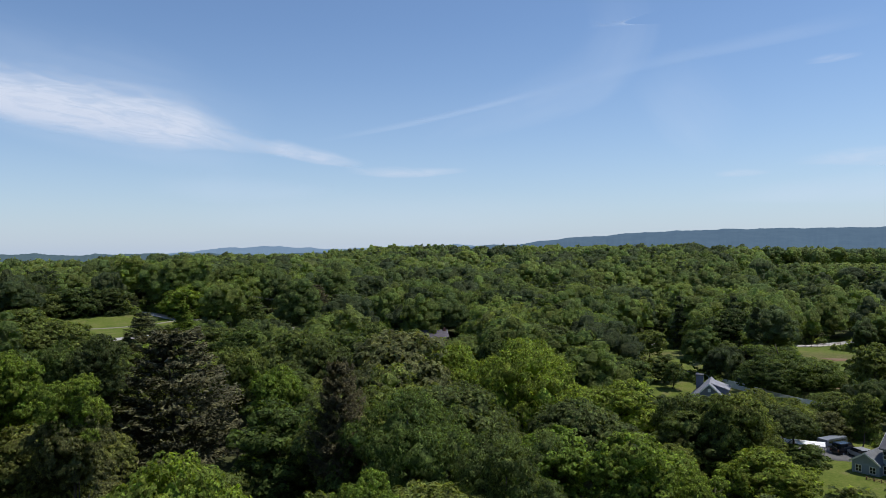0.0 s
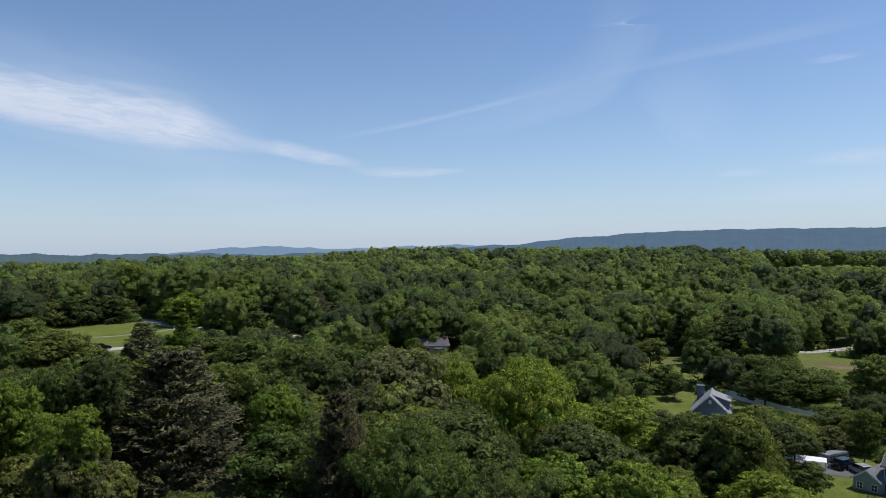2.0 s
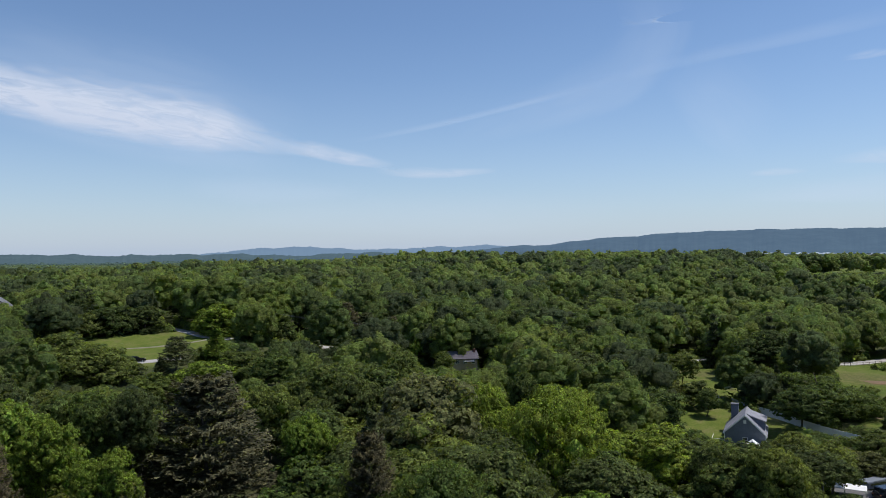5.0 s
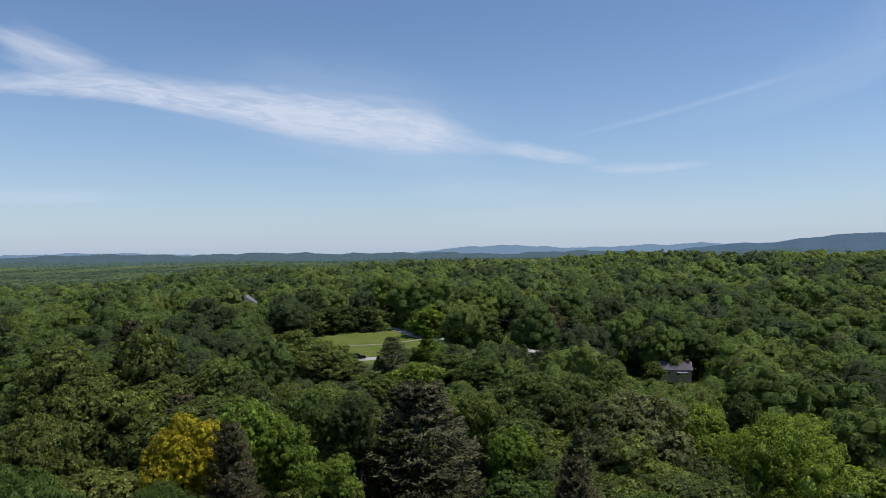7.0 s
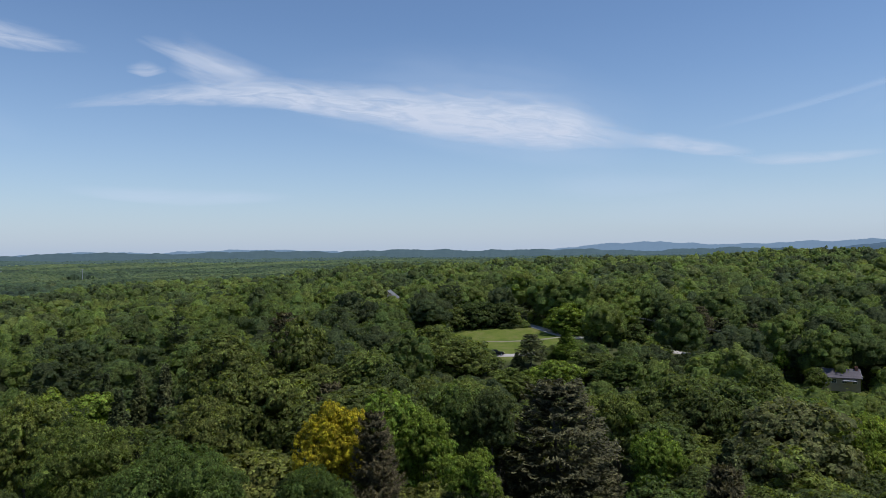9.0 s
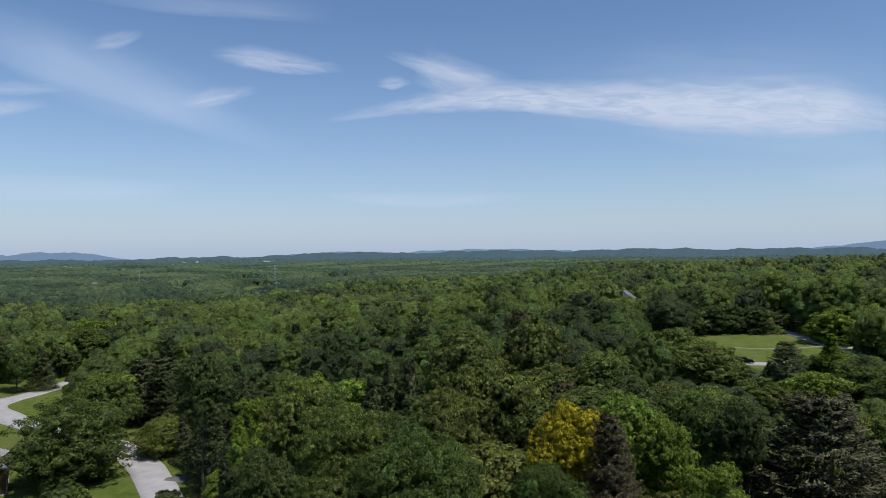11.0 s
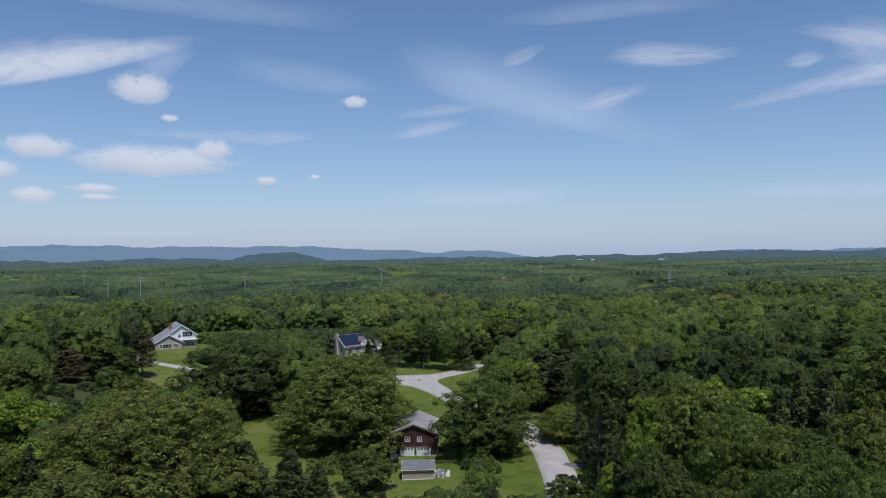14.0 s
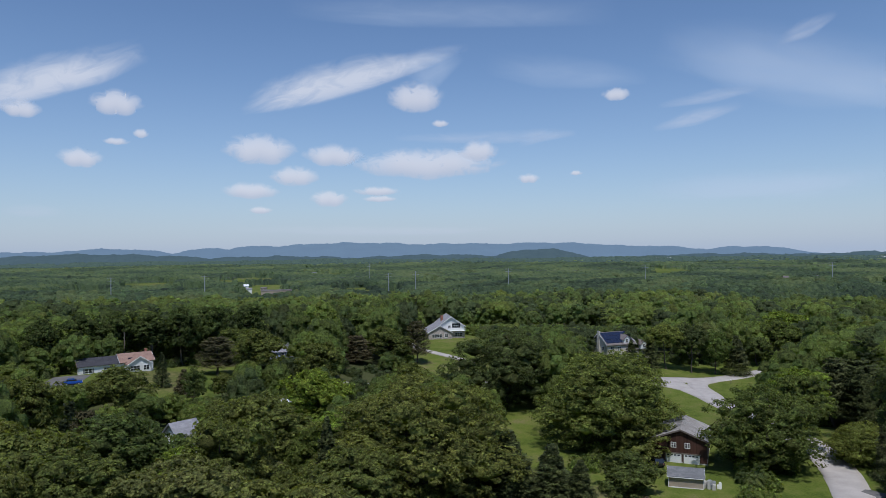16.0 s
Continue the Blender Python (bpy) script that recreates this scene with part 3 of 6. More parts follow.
MEADOW_WEST = [
    ("feather", "olive", 121.6, 172, 23.6, 3.0),
    ("small", "olive", 119.6, 178, 21.0, 2.6),
    ("round", "dark", 132.0, 236, 31.5, 6.0),
    ("tall", "dark", 129.4, 238, 32.4, 5.2),
    ("round", "dark", 127.0, 240, 32.8, 5.8),
    ("tall", "dark", 124.8, 236, 32.2, 5.4),
    ("round", "dark", 122.6, 240, 32.8, 6.0),
    ("round", "dark", 120.1, 246, 33.0, 6.2),
    ("tall", "dark", 117.6, 250, 32.6, 5.4),
    ("round", "bright", 112.4, 150, 24.8, 6.4),
    ("pine", "pine", 104.2, 250, 24.6, 4.9),
    ("round", "olive", 104.6, 205, 17.0, 5.6),
    ("round", "olive", 116.3, 118, 26.6, 8.1),
    ("round", "green", 119.5, 100, 27.5, 6.3),
    ("round", "green", 127.1, 165, 25.9, 6.3),
    ("round", "olive", 126.9, 120, 25.2, 8.4),
    ("round", "green", 132.9, 150, 27.3, 5.7),
    ("spruce", "spruce", 124.0, 190, 24.1, 1.7),
    ("spruce", "pine", 122.4, 182, 20.7, 2.8),
    ("pine", "pine", 120.0, 215, 24.9, 6.6),
    ("pine", "pine", 109.2, 240, 19.5, 6.7),
    ("round", "olive", 106.6, 245, 23.6, 6.9),
    ("round", "green", 118.0, 236, 25.9, 7.3),
    ("round", "green", 109.4, 95, 23.5, 7.6),
    ("round", "bright", 112.3, 152, 24.4, 6.7),
    ("round", "green", 122.0, 85, 26.3, 8.4),
    ("round", "green", 130.9, 88, 27.8, 8.1),
    ("round", "green", 118.3, 105, 23.5, 6.1),
]
HOUSE_EAST = [
    ("small", "olive", -17.5, 187, 14.4, 4.2),
    ("small", "dull", -16.1, 190, 14.2, 4.0),
    ("round", "olive", -15.0, 197, 17.4, 4.8),
    ("round", "dark", -22.2, 226, 24.0, 8.2),
    ("feather", "silver", -25.7, 185, 17.6, 9.4),
    ("feather", "silver", -27.9, 190, 15.6, 6.1),
    ("small", "olive", -18.1, 180, 13.4, 2.8),
    ("round", "green", -29.3, 150, 14.2, 4.8),
    ("round", "green", -26.4, 128, 16.6, 4.2),
    ("round", "green", -30.8, 135, 17.1, 2.8),
    ("small", "silver", -27.4, 112, 13.6, 3.2),
    ("round", "green", -31.6, 170, 21.8, 4.7),
    ("round", "green", -23.7, 120, 19.4, 4.0),
    ("round", "green", -16.4, 215, 17.9, 5.0),
    ("tall", "bright", -19.1, 112, 18.1, 4.1),
    ("round", "green", -21.3, 115, 17.2, 3.7),
    ("tall", "green", -16.4, 112, 19.2, 4.4),
    ("wood", "green", -22.5, 92, 23.5, 3.8),
    ("wood", "green", -18.9, 98, 22.0, 4.1),
    ("round", "green", -23.4, 118, 18.5, 4.6),
    ("round", "olive", -24.6, 172, 17.6, 5.4),
    ("wood", "green", -25.8, 116, 17.4, 4.6),
    ("wood", "green", -23.9, 104, 17.6, 3.8),
    ("round", "green", -28.7, 142, 11.6, 4.0),
    ("wood", "green", -7.9, 165, 24.7, 8.4),
    ("round", "olive", -14.1, 150, 19.3, 6.3),
]

CAM_TOP = 48.7


def fineness(d):
    return 6 if d < 50 else 0 if d < 70 else 1 if d < 125 else 2


def plant(rows):
    for i, (form, colour, az, d, tip, r) in enumerate(rows):
        x, y = polar(az, d)
        r *= 1.12 if form == "broad" else 1.4 if form == "spruce" else 1.04
        h = max(3.0, tip - float(land(x, y)))
        if form not in ("shrub", "small", "spruce"):
            h = max(h, 1.35 * r)
        if 40 < az < 56 and colour in ("green", "bright"):
            colour = "dull"
        if az > 99 and colour in ("green", "olive") and i % 5:
            colour = "dull"
        tree(form, colour, x, y, h, r, fineness(d * min(1.0, 1.1 * FORMS[form][0] / r)), i % 3)


for rows in (NEAR_NORTH, NEAR_WEST, MID_WEST, BARN_YARD, MEADOW_WEST, HOUSE_EAST):
    plant(rows)

# open ground: capsules (x0, y0, x1, y1, radius) with no trees
OPEN_WEST = [(-128, 14, -168, 19, 11), (-118, 12, -130, 4, 9), (-100, 30, -136, 43, 8), (-136, 43, -162, 47, 6), (-162, 47, -223, 32, 6),
             (-178, 27, -214, 22, 12), (-246, 17, -280, 64, 5), (-256, 3, -259, 20, 7), (-205, -38, -296, -60, 15), (-282, -72, -270, -76, 6)]
OPEN_SOUTH = [(-144, -130, -176, -120, 15), (-176, -120, -196, -114, 12), (-158, -108, -175, -106, 9), (-152, -101, -192, -124, 7), (-206, -98, -214, -102, 9), (-118, -74, -119, -75, 6),
              (-154, -72, -155, -72, 5), (-112, -8, -126, -4, 9), (-148, -9, -174, -14, 8), (-174, -14, -192, -19, 5), (-206, 42, -246, 42, 8), (-234, 16, -268, 60, 4.5)]
OPEN_EAST = [(57, 150, 60, 160, 8), (50, 162, 54, 182, 9), (62, 200, 70, 240, 13), (70, 250, 86, 270, 6), (118, 205, 136, 245, 12), (136, 262, 182, 295, 7),
             (64, 106, 66, 116, 8), (57, 98, 60, 96, 7), (70, 166, 74, 157, 4), (90, 168, 92, 166, 3)]
OPEN_NORTH = [(293, 614, 376, 579, 24), (-103, 208, -86, 212, 8), (-98, 195, -84, 200, 9), (-92, 185, -80, 189, 4.5), (-82, 180, -77, 186, 3), (-106, 236, -84, 219, 3.5), (-84, 218, -59, 219, 3), (-7, 197, -18, 206, 6), (-6, 196, 9, 203, 6), (-163, 238, -164, 242, 4), (24, 426, 28, 428, 4)]
OPEN = np.array(OPEN_WEST + OPEN_SOUTH + OPEN_EAST + OPEN_NORTH)

def open_gap(x, y):
    """How far a place lies from the open ground, in metres; below 0 inside."""
    gap = np.full(np.shape(x), 1e9)
    for ax, ay, bx, by, rad in OPEN:
        t = np.clip(((x - ax) * (bx - ax) + (y - ay) * (by - ay)) / ((bx - ax) ** 2 + (by - ay) ** 2 + 1e-6), 0, 1)
        gap = np.minimum(gap, np.hypot(x - ax - t * (bx - ax), y - ay - t * (by - ay)) - rad)
    return gap


# fields of the valley: bearing, distance, half the width in degrees, half the depth
FIELDS = [(-29.5, 790, 5, 20), (109.4, 1110, 2.3, 80), (116.0, 1030, 2.7, 90), (114.9, 1010, 1.2, 50), (116.5, 1300, 2.2, 70), (122, 1250, 1.6, 60), (118, 1600, 3, 90), (125, 1500, 2, 90),
          (103, 1300, 1.4, 60), (97, 1350, 1.6, 80), (88, 1500, 1.2, 60), (76, 1300, 1.5, 70), (70.5, 1150, 1.2, 50), (64.5, 1060, 1.8, 60), (66, 1500, 2, 80),
          (58, 1500, 1.4, 80), (129, 1250, 1.8, 80), (106.5, 1000, 1.1, 40), (111, 1900, 3, 120), (84, 1900, 2, 120), (72, 2100, 2.5, 140)]


def glade(x, y):
    """Fields of the far plain."""
    f = np.sin(x / 83 + 2.0 * np.sin(y / 151)) * np.sin(y / 97 + 1.7 * np.sin(x / 133))
    far, az = np.hypot(x, y), np.degrees(np.arctan2(-x, y))
    field = (f > 0.78) & (far > 1100)
    ragged = 1 + 0.4 * np.sin(x / 23) * np.sin(y / 19 + 1) + 0.25 * np.sin(x / 9 + y / 11)
    for a, d, wide, deep in FIELDS:
        field |= ((az - a) / wide) ** 2 + ((far - d) / (90 + 1.1 * deep)) ** 2 < ragged
    return field


def stand(x, y):
    """Light and dark stands of the far woods, from 0 to 1."""
    r, a = np.hypot(x, y), np.arctan2(-x, y)
    return 0.56 + 0.27 * np.sin(r / 88 + 4 * np.sin(a * 7 + 0.4)) * np.sin(a * 23 + r / 160) + 0.22 * np.sin(a * 41 + 3 * np.sin(r / 190))


def litter(x, y):
    """1 under the woods, 0 on lawns, meadows and the far plain."""
    return np.clip((open_gap(x, y) - 2.5) / 4.0, 0, 1) * np.where(glade(x, y), 0.0, np.clip(1.0 - (np.hypot(x, y) - 650) / 500, 0.5, 1.0))


# ---- ground: one sheet to the horizon ----
def build_ground():
    az = np.radians(np.concatenate([np.arange(-60, 160, 0.55), np.arange(160, 300.1, 10)]))
    rr = np.concatenate([[0.0], np.geomspace(12, 400, 190), np.geomspace(410, 5200, 60)])
    A, R = np.meshgrid(az, rr, indexing="ij")
    X, Y = -R * np.sin(A), R * np.cos(A)
    V = np.stack([X, Y, land(X, Y)], -1).reshape(-1, 3)
    na, nr = len(az), len(rr)
    i, j = np.meshgrid(np.arange(na - 1), np.arange(nr - 1), indexing="ij")
    a = (i * nr + j).ravel()
    F = np.stack([a, a + 1, a + nr + 1, a + nr], -1)
    me = mesh_arrays("ground", V, F, M_GROUND, smooth=True)
    me.attributes.new("litter", "FLOAT", "POINT").data.foreach_set("value", litter(X.ravel(), Y.ravel()).astype(np.float32))
    px, py, tall = X.ravel(), Y.ravel(), np.zeros(X.size)
    for ax, ay, rad in ((-160, -112, 16), (-172, -116, 13), (-152, -122, 9), (126, 225, 22), (75, 232, 12), (-186, 34, 7)):
        tall = np.maximum(tall, np.clip(1.6 - 1.6 * np.hypot(px - ax, py - ay) / rad, 0, 0.8))
    me.attributes.new("tall_grass", "FLOAT", "POINT").data.foreach_set("value", tall.astype(np.float32))
    ob = new("ground", me)
    return tagged(ob, "rolling grassy ground under woods and lawns", "ground", kind="structure")


build_ground()



# what is seen over the trees: bearings from and to, distance, height, height of the eye
SIGHT = [(20, 14.2, 218, 20.6, 47.5), (-26, -35, 690, 28, 44), (118.8, 113.0, 1040, -10, 48.7), (85.6, 81.5, 146, 6, 48.7), (85, 81.5, 134, 5, 48.7), (74.5, 69.5, 126, 6.5, 48.7), (74.8, 72, 165, 6.8, 48.7), (87, 77, 200, 5.5, 48.7), (86, 77, 246, 5, 48.7),
         (90, 84.5, 256, 13, 48.7), (104.5, 100, 298, 12, 48.7), (106, 100.5, 232, 9, 48.7), (130.5, 124, 196, 17.5, 48.7), (125, 121, 205, 17.5, 48.7),
         (116.4, 114.4, 228, 16, 48.7), (82, 77, 268, 5.5, 48.7), (-18.4, -22.2, 150, 9.5, 46), (-16.5, -19.5, 172, 6, 44), (-16, -18.6, 215, 7, 42), (-30.5, -32.5, 240, 6, 42),
         (-28.5, -33, 100, 7.5, 40), (-26, -30.5, 110, 8.5, 40), (31, 22, 192, 20, 47), (26, 19.5, 222, 21.5, 47), (28, 24.5, 196, 18.5, 47), (42, 28, 400, 33, 48.7), (4.5, 0, 184, 17.0, 47), (36, 33.5, 276, 31.3, 48),
         (100, 86, 420, 6, 48.7), (96.4, 92.4, 150, 7, 48.7), (123.4, 121.4, 140, 16, 48.7), (124.4, 121.4, 184, 15.6, 48.7), (2.6, -1.6, 194, 17.0, 46), (116, 114.4, 168, 15, 48.7), (-29.8, -33, 120, 8, 40), (-27.8, -30.2, 186, 4.5, 40.5), (-27, -31.5, 230, 5, 40.5), (-26.5, -33, 296, 5.5, 40.5)]


for rows in (NEAR_NORTH, NEAR_WEST, MID_WEST, BARN_YARD, MEADOW_WEST, HOUSE_EAST):
    for form, colour, az, d, tip, r in rows:
        half = math.degrees(math.atan((1.25 if form == "pine" and r > 6 else 0.75) * r / d))
        SIGHT.append((az + half - 1.2, az - half + 1.2, d - 0.5 * r, tip - (17.0 if form == "pine" and r > 6 else 10.0 if form in ("pine", "spruce") else 1.2 * r), 44.0 if az < 25 else CAM_TOP))


def tip_limit(x, y):
    """The greatest height of a tip here that leaves the known views open."""
    az, d, top = math.degrees(math.atan2(-x, y)), math.hypot(x, y), 1e9
    for a1, a0, dist, z, eye in SIGHT:
        if a0 - 1.2 < az < a1 + 1.2 and d < dist:
            top = min(top, eye - (eye - z) * d / dist)
    return top


def is_open(x, y, r=3.5):
    ax, ay, bx, by, rad = OPEN.T
    t = np.clip(((x - ax) * (bx - ax) + (y - ay) * (by - ay)) / ((bx - ax) ** 2 + (by - ay) ** 2 + 1e-6), 0, 1)
    return bool((np.hypot(x - ax - t * (bx - ax), y - ay - t * (by - ay)) < rad + r).any())


def scatter(rng, r0, r1, az0, az1, gap, tries, taken):
    """Random places with a gap between them; returns (x, y)."""
    cell, grid, found = gap, {}, []
    for x, y, r in taken:
        grid.setdefault((int(x // cell), int(y // cell)), []).append((x, y, r))
    for _ in range(tries):
        d = math.sqrt(rng.uniform(r0 * r0, r1 * r1))
        x, y = polar(rng.uniform(az0, az1), d)
        i, j = int(x // cell), int(y // cell)
        ok = all((x - q[0]) ** 2 + (y - q[1]) ** 2 > (gap * 0.5 + q[2] * 0.62) ** 2
                 for a in (-2, -1, 0, 1, 2) for b in (-2, -1, 0, 1, 2) for q in grid.get((i + a, j + b), ()))
        if ok and not is_open(x, y):
            grid.setdefault((i, j), []).append((x, y, gap * 0.5 / 0.62 * 0.8))
            found.append((x, y))
    return found


rng_fill = random.Random(5)
near = scatter(rng_fill, 24, 150, -38, 138, 7.6, 5000, planted)
near.sort(key=lambda p: math.hypot(*p))
count = 0
for x, y in near:
    d = math.hypot(x, y)
    az = math.degrees(math.atan2(-x, y))
    lim = tip_limit(x, y) - float(land(x, y))
    tall = rng_fill.uniform(13, 20) + (2 if 0 < az < 60 else 0)
    if d < 60:
        tall = min(tall, (CAM_TOP - 8.5 - 0.33 * d) - float(land(x, y)))
    h = min(tall, lim * rng_fill.uniform(0.85, 1.0))
    if h < 3.5 or count >= 230:
        continue
    u = rng_fill.random()
    if 50 < az < 72 and u < 0.4 or u < 0.07:
        form, colour, r = "spruce", "spruce", h * 0.2
    elif u < 0.12:
        form, colour, r = "pine", "pine", h * 0.27
    else:
        form = "small" if h < 9 else "wood" if u < 0.45 else "round" if u < 0.62 else "feather" if u < 0.72 else "tall"
        colour = "bright" if u > 0.9 else "olive" if u > 0.83 else "silver" if u > 0.78 else "green"
        r = h * (0.38 if form == "small" else 0.34 if form == "round" else 0.36 if form in ("wood", "feather") else 0.29) * rng_fill.uniform(0.9, 1.2)
    if (az > 99 or 30 < az < 52) and colour in ("green", "olive") and u < 0.62:
        colour = "dull"
    tree(form, colour, x, y, h, r, 2 if d > 95 else fineness(d), rng_fill.randrange(4))
    count += 1


def woods(name, label, r0, r1, gap, fine, tries, seed, scale=1.0):
    """Woods too many to count, as one sheet of crowns."""
    rng = random.Random(seed)
    places = scatter(rng, r0, r1, -38, 139, gap, tries, [p for p in planted if r0 - 12 < math.hypot(p[0], p[1]) < r1 + 12])
    forms = ["wood", "wood", "tall", "round", "feather"]
    stock = {}
    Vs, Fs, Ts, Ns, n = [], [], [], [], 0
    for x, y in places:
        g = float(land(x, y))
        h = min(rng.uniform(11.5, 21) * scale, (tip_limit(x, y) - g) * rng.uniform(0.85, 1))
        h = max(h, 2.8)
        u = rng.random()
        edge = r0 < 300 and float(open_gap(x, y)) < 11
        form = "spruce" if u < 0.03 else "pine" if u < (0.09 if r0 < 300 else 0.05) else rng.choice(("round", "feather", "broad") if edge else forms)
        key = (form, rng.randrange(5))
        if key not in stock:
            if form in ("spruce", "pine"):
                V, F, C, r, N = crown_arrays(form, key[1] * 31 + 5, fine)
                cv, cf, cn = cores(C, r, 0.72)
                stock[key] = np.concatenate([V, cv]), np.concatenate([F, cf + len(V)]), np.concatenate([N, cn])
            else:
                stock[key] = puffed(key[1] * 31 + 5, form, fine)
        V, F, N = stock[key]
        R, H, base = FORMS[form]
        rad = h * {"spruce": 0.2, "pine": 0.27, "tall": 0.29, "broad": 0.46}.get(form, 0.37) * rng.uniform(0.9, 1.25)
        if form not in ("spruce", "pine"):
            rad = max(rad, gap * (0.54 if h > 5 else 0.45))
        high = max(0.7 * rad / R, min(h / H, (2.2 if edge else 1.25) * rad / R))
        a = rng.uniform(0, 6.28)
        turn = np.array([[math.cos(a), -math.sin(a), 0], [math.sin(a), math.cos(a), 0], [0, 0, 1]])
        M = turn @ np.diag([rad / R, rad / R, high])
        Ns.append(N @ turn.T)
        Vs.append(V @ M.T + (x, y, g + h - H * high))
        Fs.append(F + n)
        Ts.append(np.full(len(F), rng.uniform(0.0, 0.1) if form in ("pine", "spruce") else min(1.0, max(0.12, rng.gauss(0.43 + 0.22 * math.sin(x / 37 + 2 * math.sin(y / 61)), 0.24)))))
        n += len(V)
    me = mesh_arrays(name, np.concatenate(Vs), np.concatenate(Fs), M_LEAF_ALL, np.concatenate(Ts), True, np.concatenate(Ns))
    return tagged(new(name, me), label, "woods", kind="stuff")


woods("woodland", "dense mixed green woodland of countless crowns", 122, 250, 7.6, 3, 11000, 11)
woods("outer_woodland", "dense green woodland with rounded treetops", 250, 350, 8.4, 4, 14000, 13)
woods("hillside_woods", "green wooded hillside with rounded treetops", 350, 770, 10.2, 5, 42000, 12)


def undergrowth():
    """Bushes and low boughs along the edges of the open ground."""
    rng = np.random.default_rng(41)
    n = 60000
    d = np.sqrt(rng.uniform(85 ** 2, 330 ** 2, n))
    az = np.radians(rng.uniform(-36, 136, n))
    x, y = -d * np.sin(az), d * np.cos(az)
    gap = open_gap(x, y)
    ok = (gap > 0.8) & (gap < 7)
    Vs, Fs, Ts, Ns, m, cells = [], [], [], [], 0, set()
    for px, py, pd, pg in zip(x[ok], y[ok], d[ok], gap[ok]):
        cell = (int(px // 2.9), int(py // 2.9))
        if cell in cells or len(Vs) > 2600:
            continue
        cells.add(cell)
        if -75 > px > -112 and 176 < py < 225 or -258 < px < -195 and 16 < py < 56:
            continue
        g = float(land(px, py))
        h = min(rng.uniform(1.6, 3.2) + 0.45 * pg, tip_limit(px, py) - g)
        if h < 0.8:
            continue
        r = rng.uniform(1.5, 2.4)
        k = 110 if pd < 190 else 60
        D = rng.normal(size=(k, 3))
        D /= np.linalg.norm(D, axis=1, keepdims=True)
        D[:, 2] = np.abs(D[:, 2])
        V, F = leaf_blades(rng, D * np.array([r, r, h]) * rng.uniform(0.7, 1.05, (k, 1)) + (px, py, g - 0.2), D + np.array([0, 0, 0.4]), 0.5 if pd < 190 else 0.75)
        cv, cf = domes(rng, np.zeros((1, 3)), np.ones(1), 6, 2, 0.15)
        Ns += [np.repeat(unit(D + 0.3 * rng.normal(size=D.shape) + np.array([0, 0, 0.4])), 3, 0), unit(cv + np.array([0, 0, 0.2]))]
        cv = cv * np.array([0.72 * r, 0.72 * r, 0.85 * h]) + (px, py, g - 0.2)
        Vs += [V, cv]
        Fs += [F + m, cf + m + len(V)]
        Ts.append(np.full(len(F) + len(cf), rng.uniform(0.1, 1.0)))
        m += len(V) + len(cv)
    me = mesh_arrays("undergrowth", np.concatenate(Vs), np.concatenate(Fs), M_LEAF_ALL, np.concatenate(Ts), True, np.concatenate(Ns))
    tagged(new("undergrowth", me), "green bushes and low boughs along wood edges", "bushes", kind="stuff")


undergrowth()


def far_woods():
    """Treetops of the plain and of the hills far off."""
    rng = np.random.default_rng(21)
    n = 17000
    d = np.sqrt(rng.uniform(740 ** 2, 3000 ** 2, n * 2))
    d = np.where(rng.random(n * 2) < 0.45, rng.uniform(740, 1300, n * 2), d)
    az = np.radians(rng.uniform(-37, 139, n * 2))
    x, y = -d * np.sin(az), d * np.cos(az)
    wood = ~glade(x, y)
    x, y, d = x[wood][:n], y[wood][:n], d[wood][:n]
    n = len(x)
    g = land(x, y)
    r = rng.uniform(3.6, 6.2, n) * (0.8 + d / 3200)
    h = rng.uniform(10.5, 15.0, n)
    V, F = domes(rng, np.zeros((n, 3)), np.ones(n), 5, 2, 0.22)
    k = len(V) // n
    N = unit(V + 0.15 * rng.normal(size=V.shape) + np.array([0, 0, 0.45]))
    V = V * np.repeat(np.stack([r, r, 0.8 * r], 1), k, 0) + np.repeat(np.stack([x, y, g + h - 0.75 * r], 1), k, 0)
    me = mesh_arrays("far_woods", V, F, M_LEAF_HAZED, np.repeat(np.clip(rng.normal(stand(x, y), 0.17), 0.0, 1.0), len(F) // n), True, N)
    tagged(new("far_woods", me), "far green treetops of the wooded plain", "woods", kind="stuff")


far_woods()


# ---- distance: wooded plain and hills under painted blue haze, so far off that they do not shift ----
def distant(name, colour, haze_glow, noise_scale, label):
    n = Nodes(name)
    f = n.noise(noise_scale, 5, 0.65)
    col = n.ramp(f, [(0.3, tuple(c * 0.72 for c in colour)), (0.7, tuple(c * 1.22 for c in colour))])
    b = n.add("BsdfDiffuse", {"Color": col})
    # haze over the far land, painted as a faint bluish emission
    e = n.add("Emission", {"Color": (*haze_glow, 1), "Strength": 1.0})
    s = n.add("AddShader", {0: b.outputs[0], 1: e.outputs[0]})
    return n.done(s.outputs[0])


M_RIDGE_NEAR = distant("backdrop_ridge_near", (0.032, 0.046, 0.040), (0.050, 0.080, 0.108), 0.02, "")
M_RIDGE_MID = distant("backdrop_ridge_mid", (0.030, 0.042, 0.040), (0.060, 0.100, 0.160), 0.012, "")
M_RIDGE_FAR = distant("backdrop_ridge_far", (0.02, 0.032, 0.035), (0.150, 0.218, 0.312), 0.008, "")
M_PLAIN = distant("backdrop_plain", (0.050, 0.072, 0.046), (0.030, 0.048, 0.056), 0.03, "")


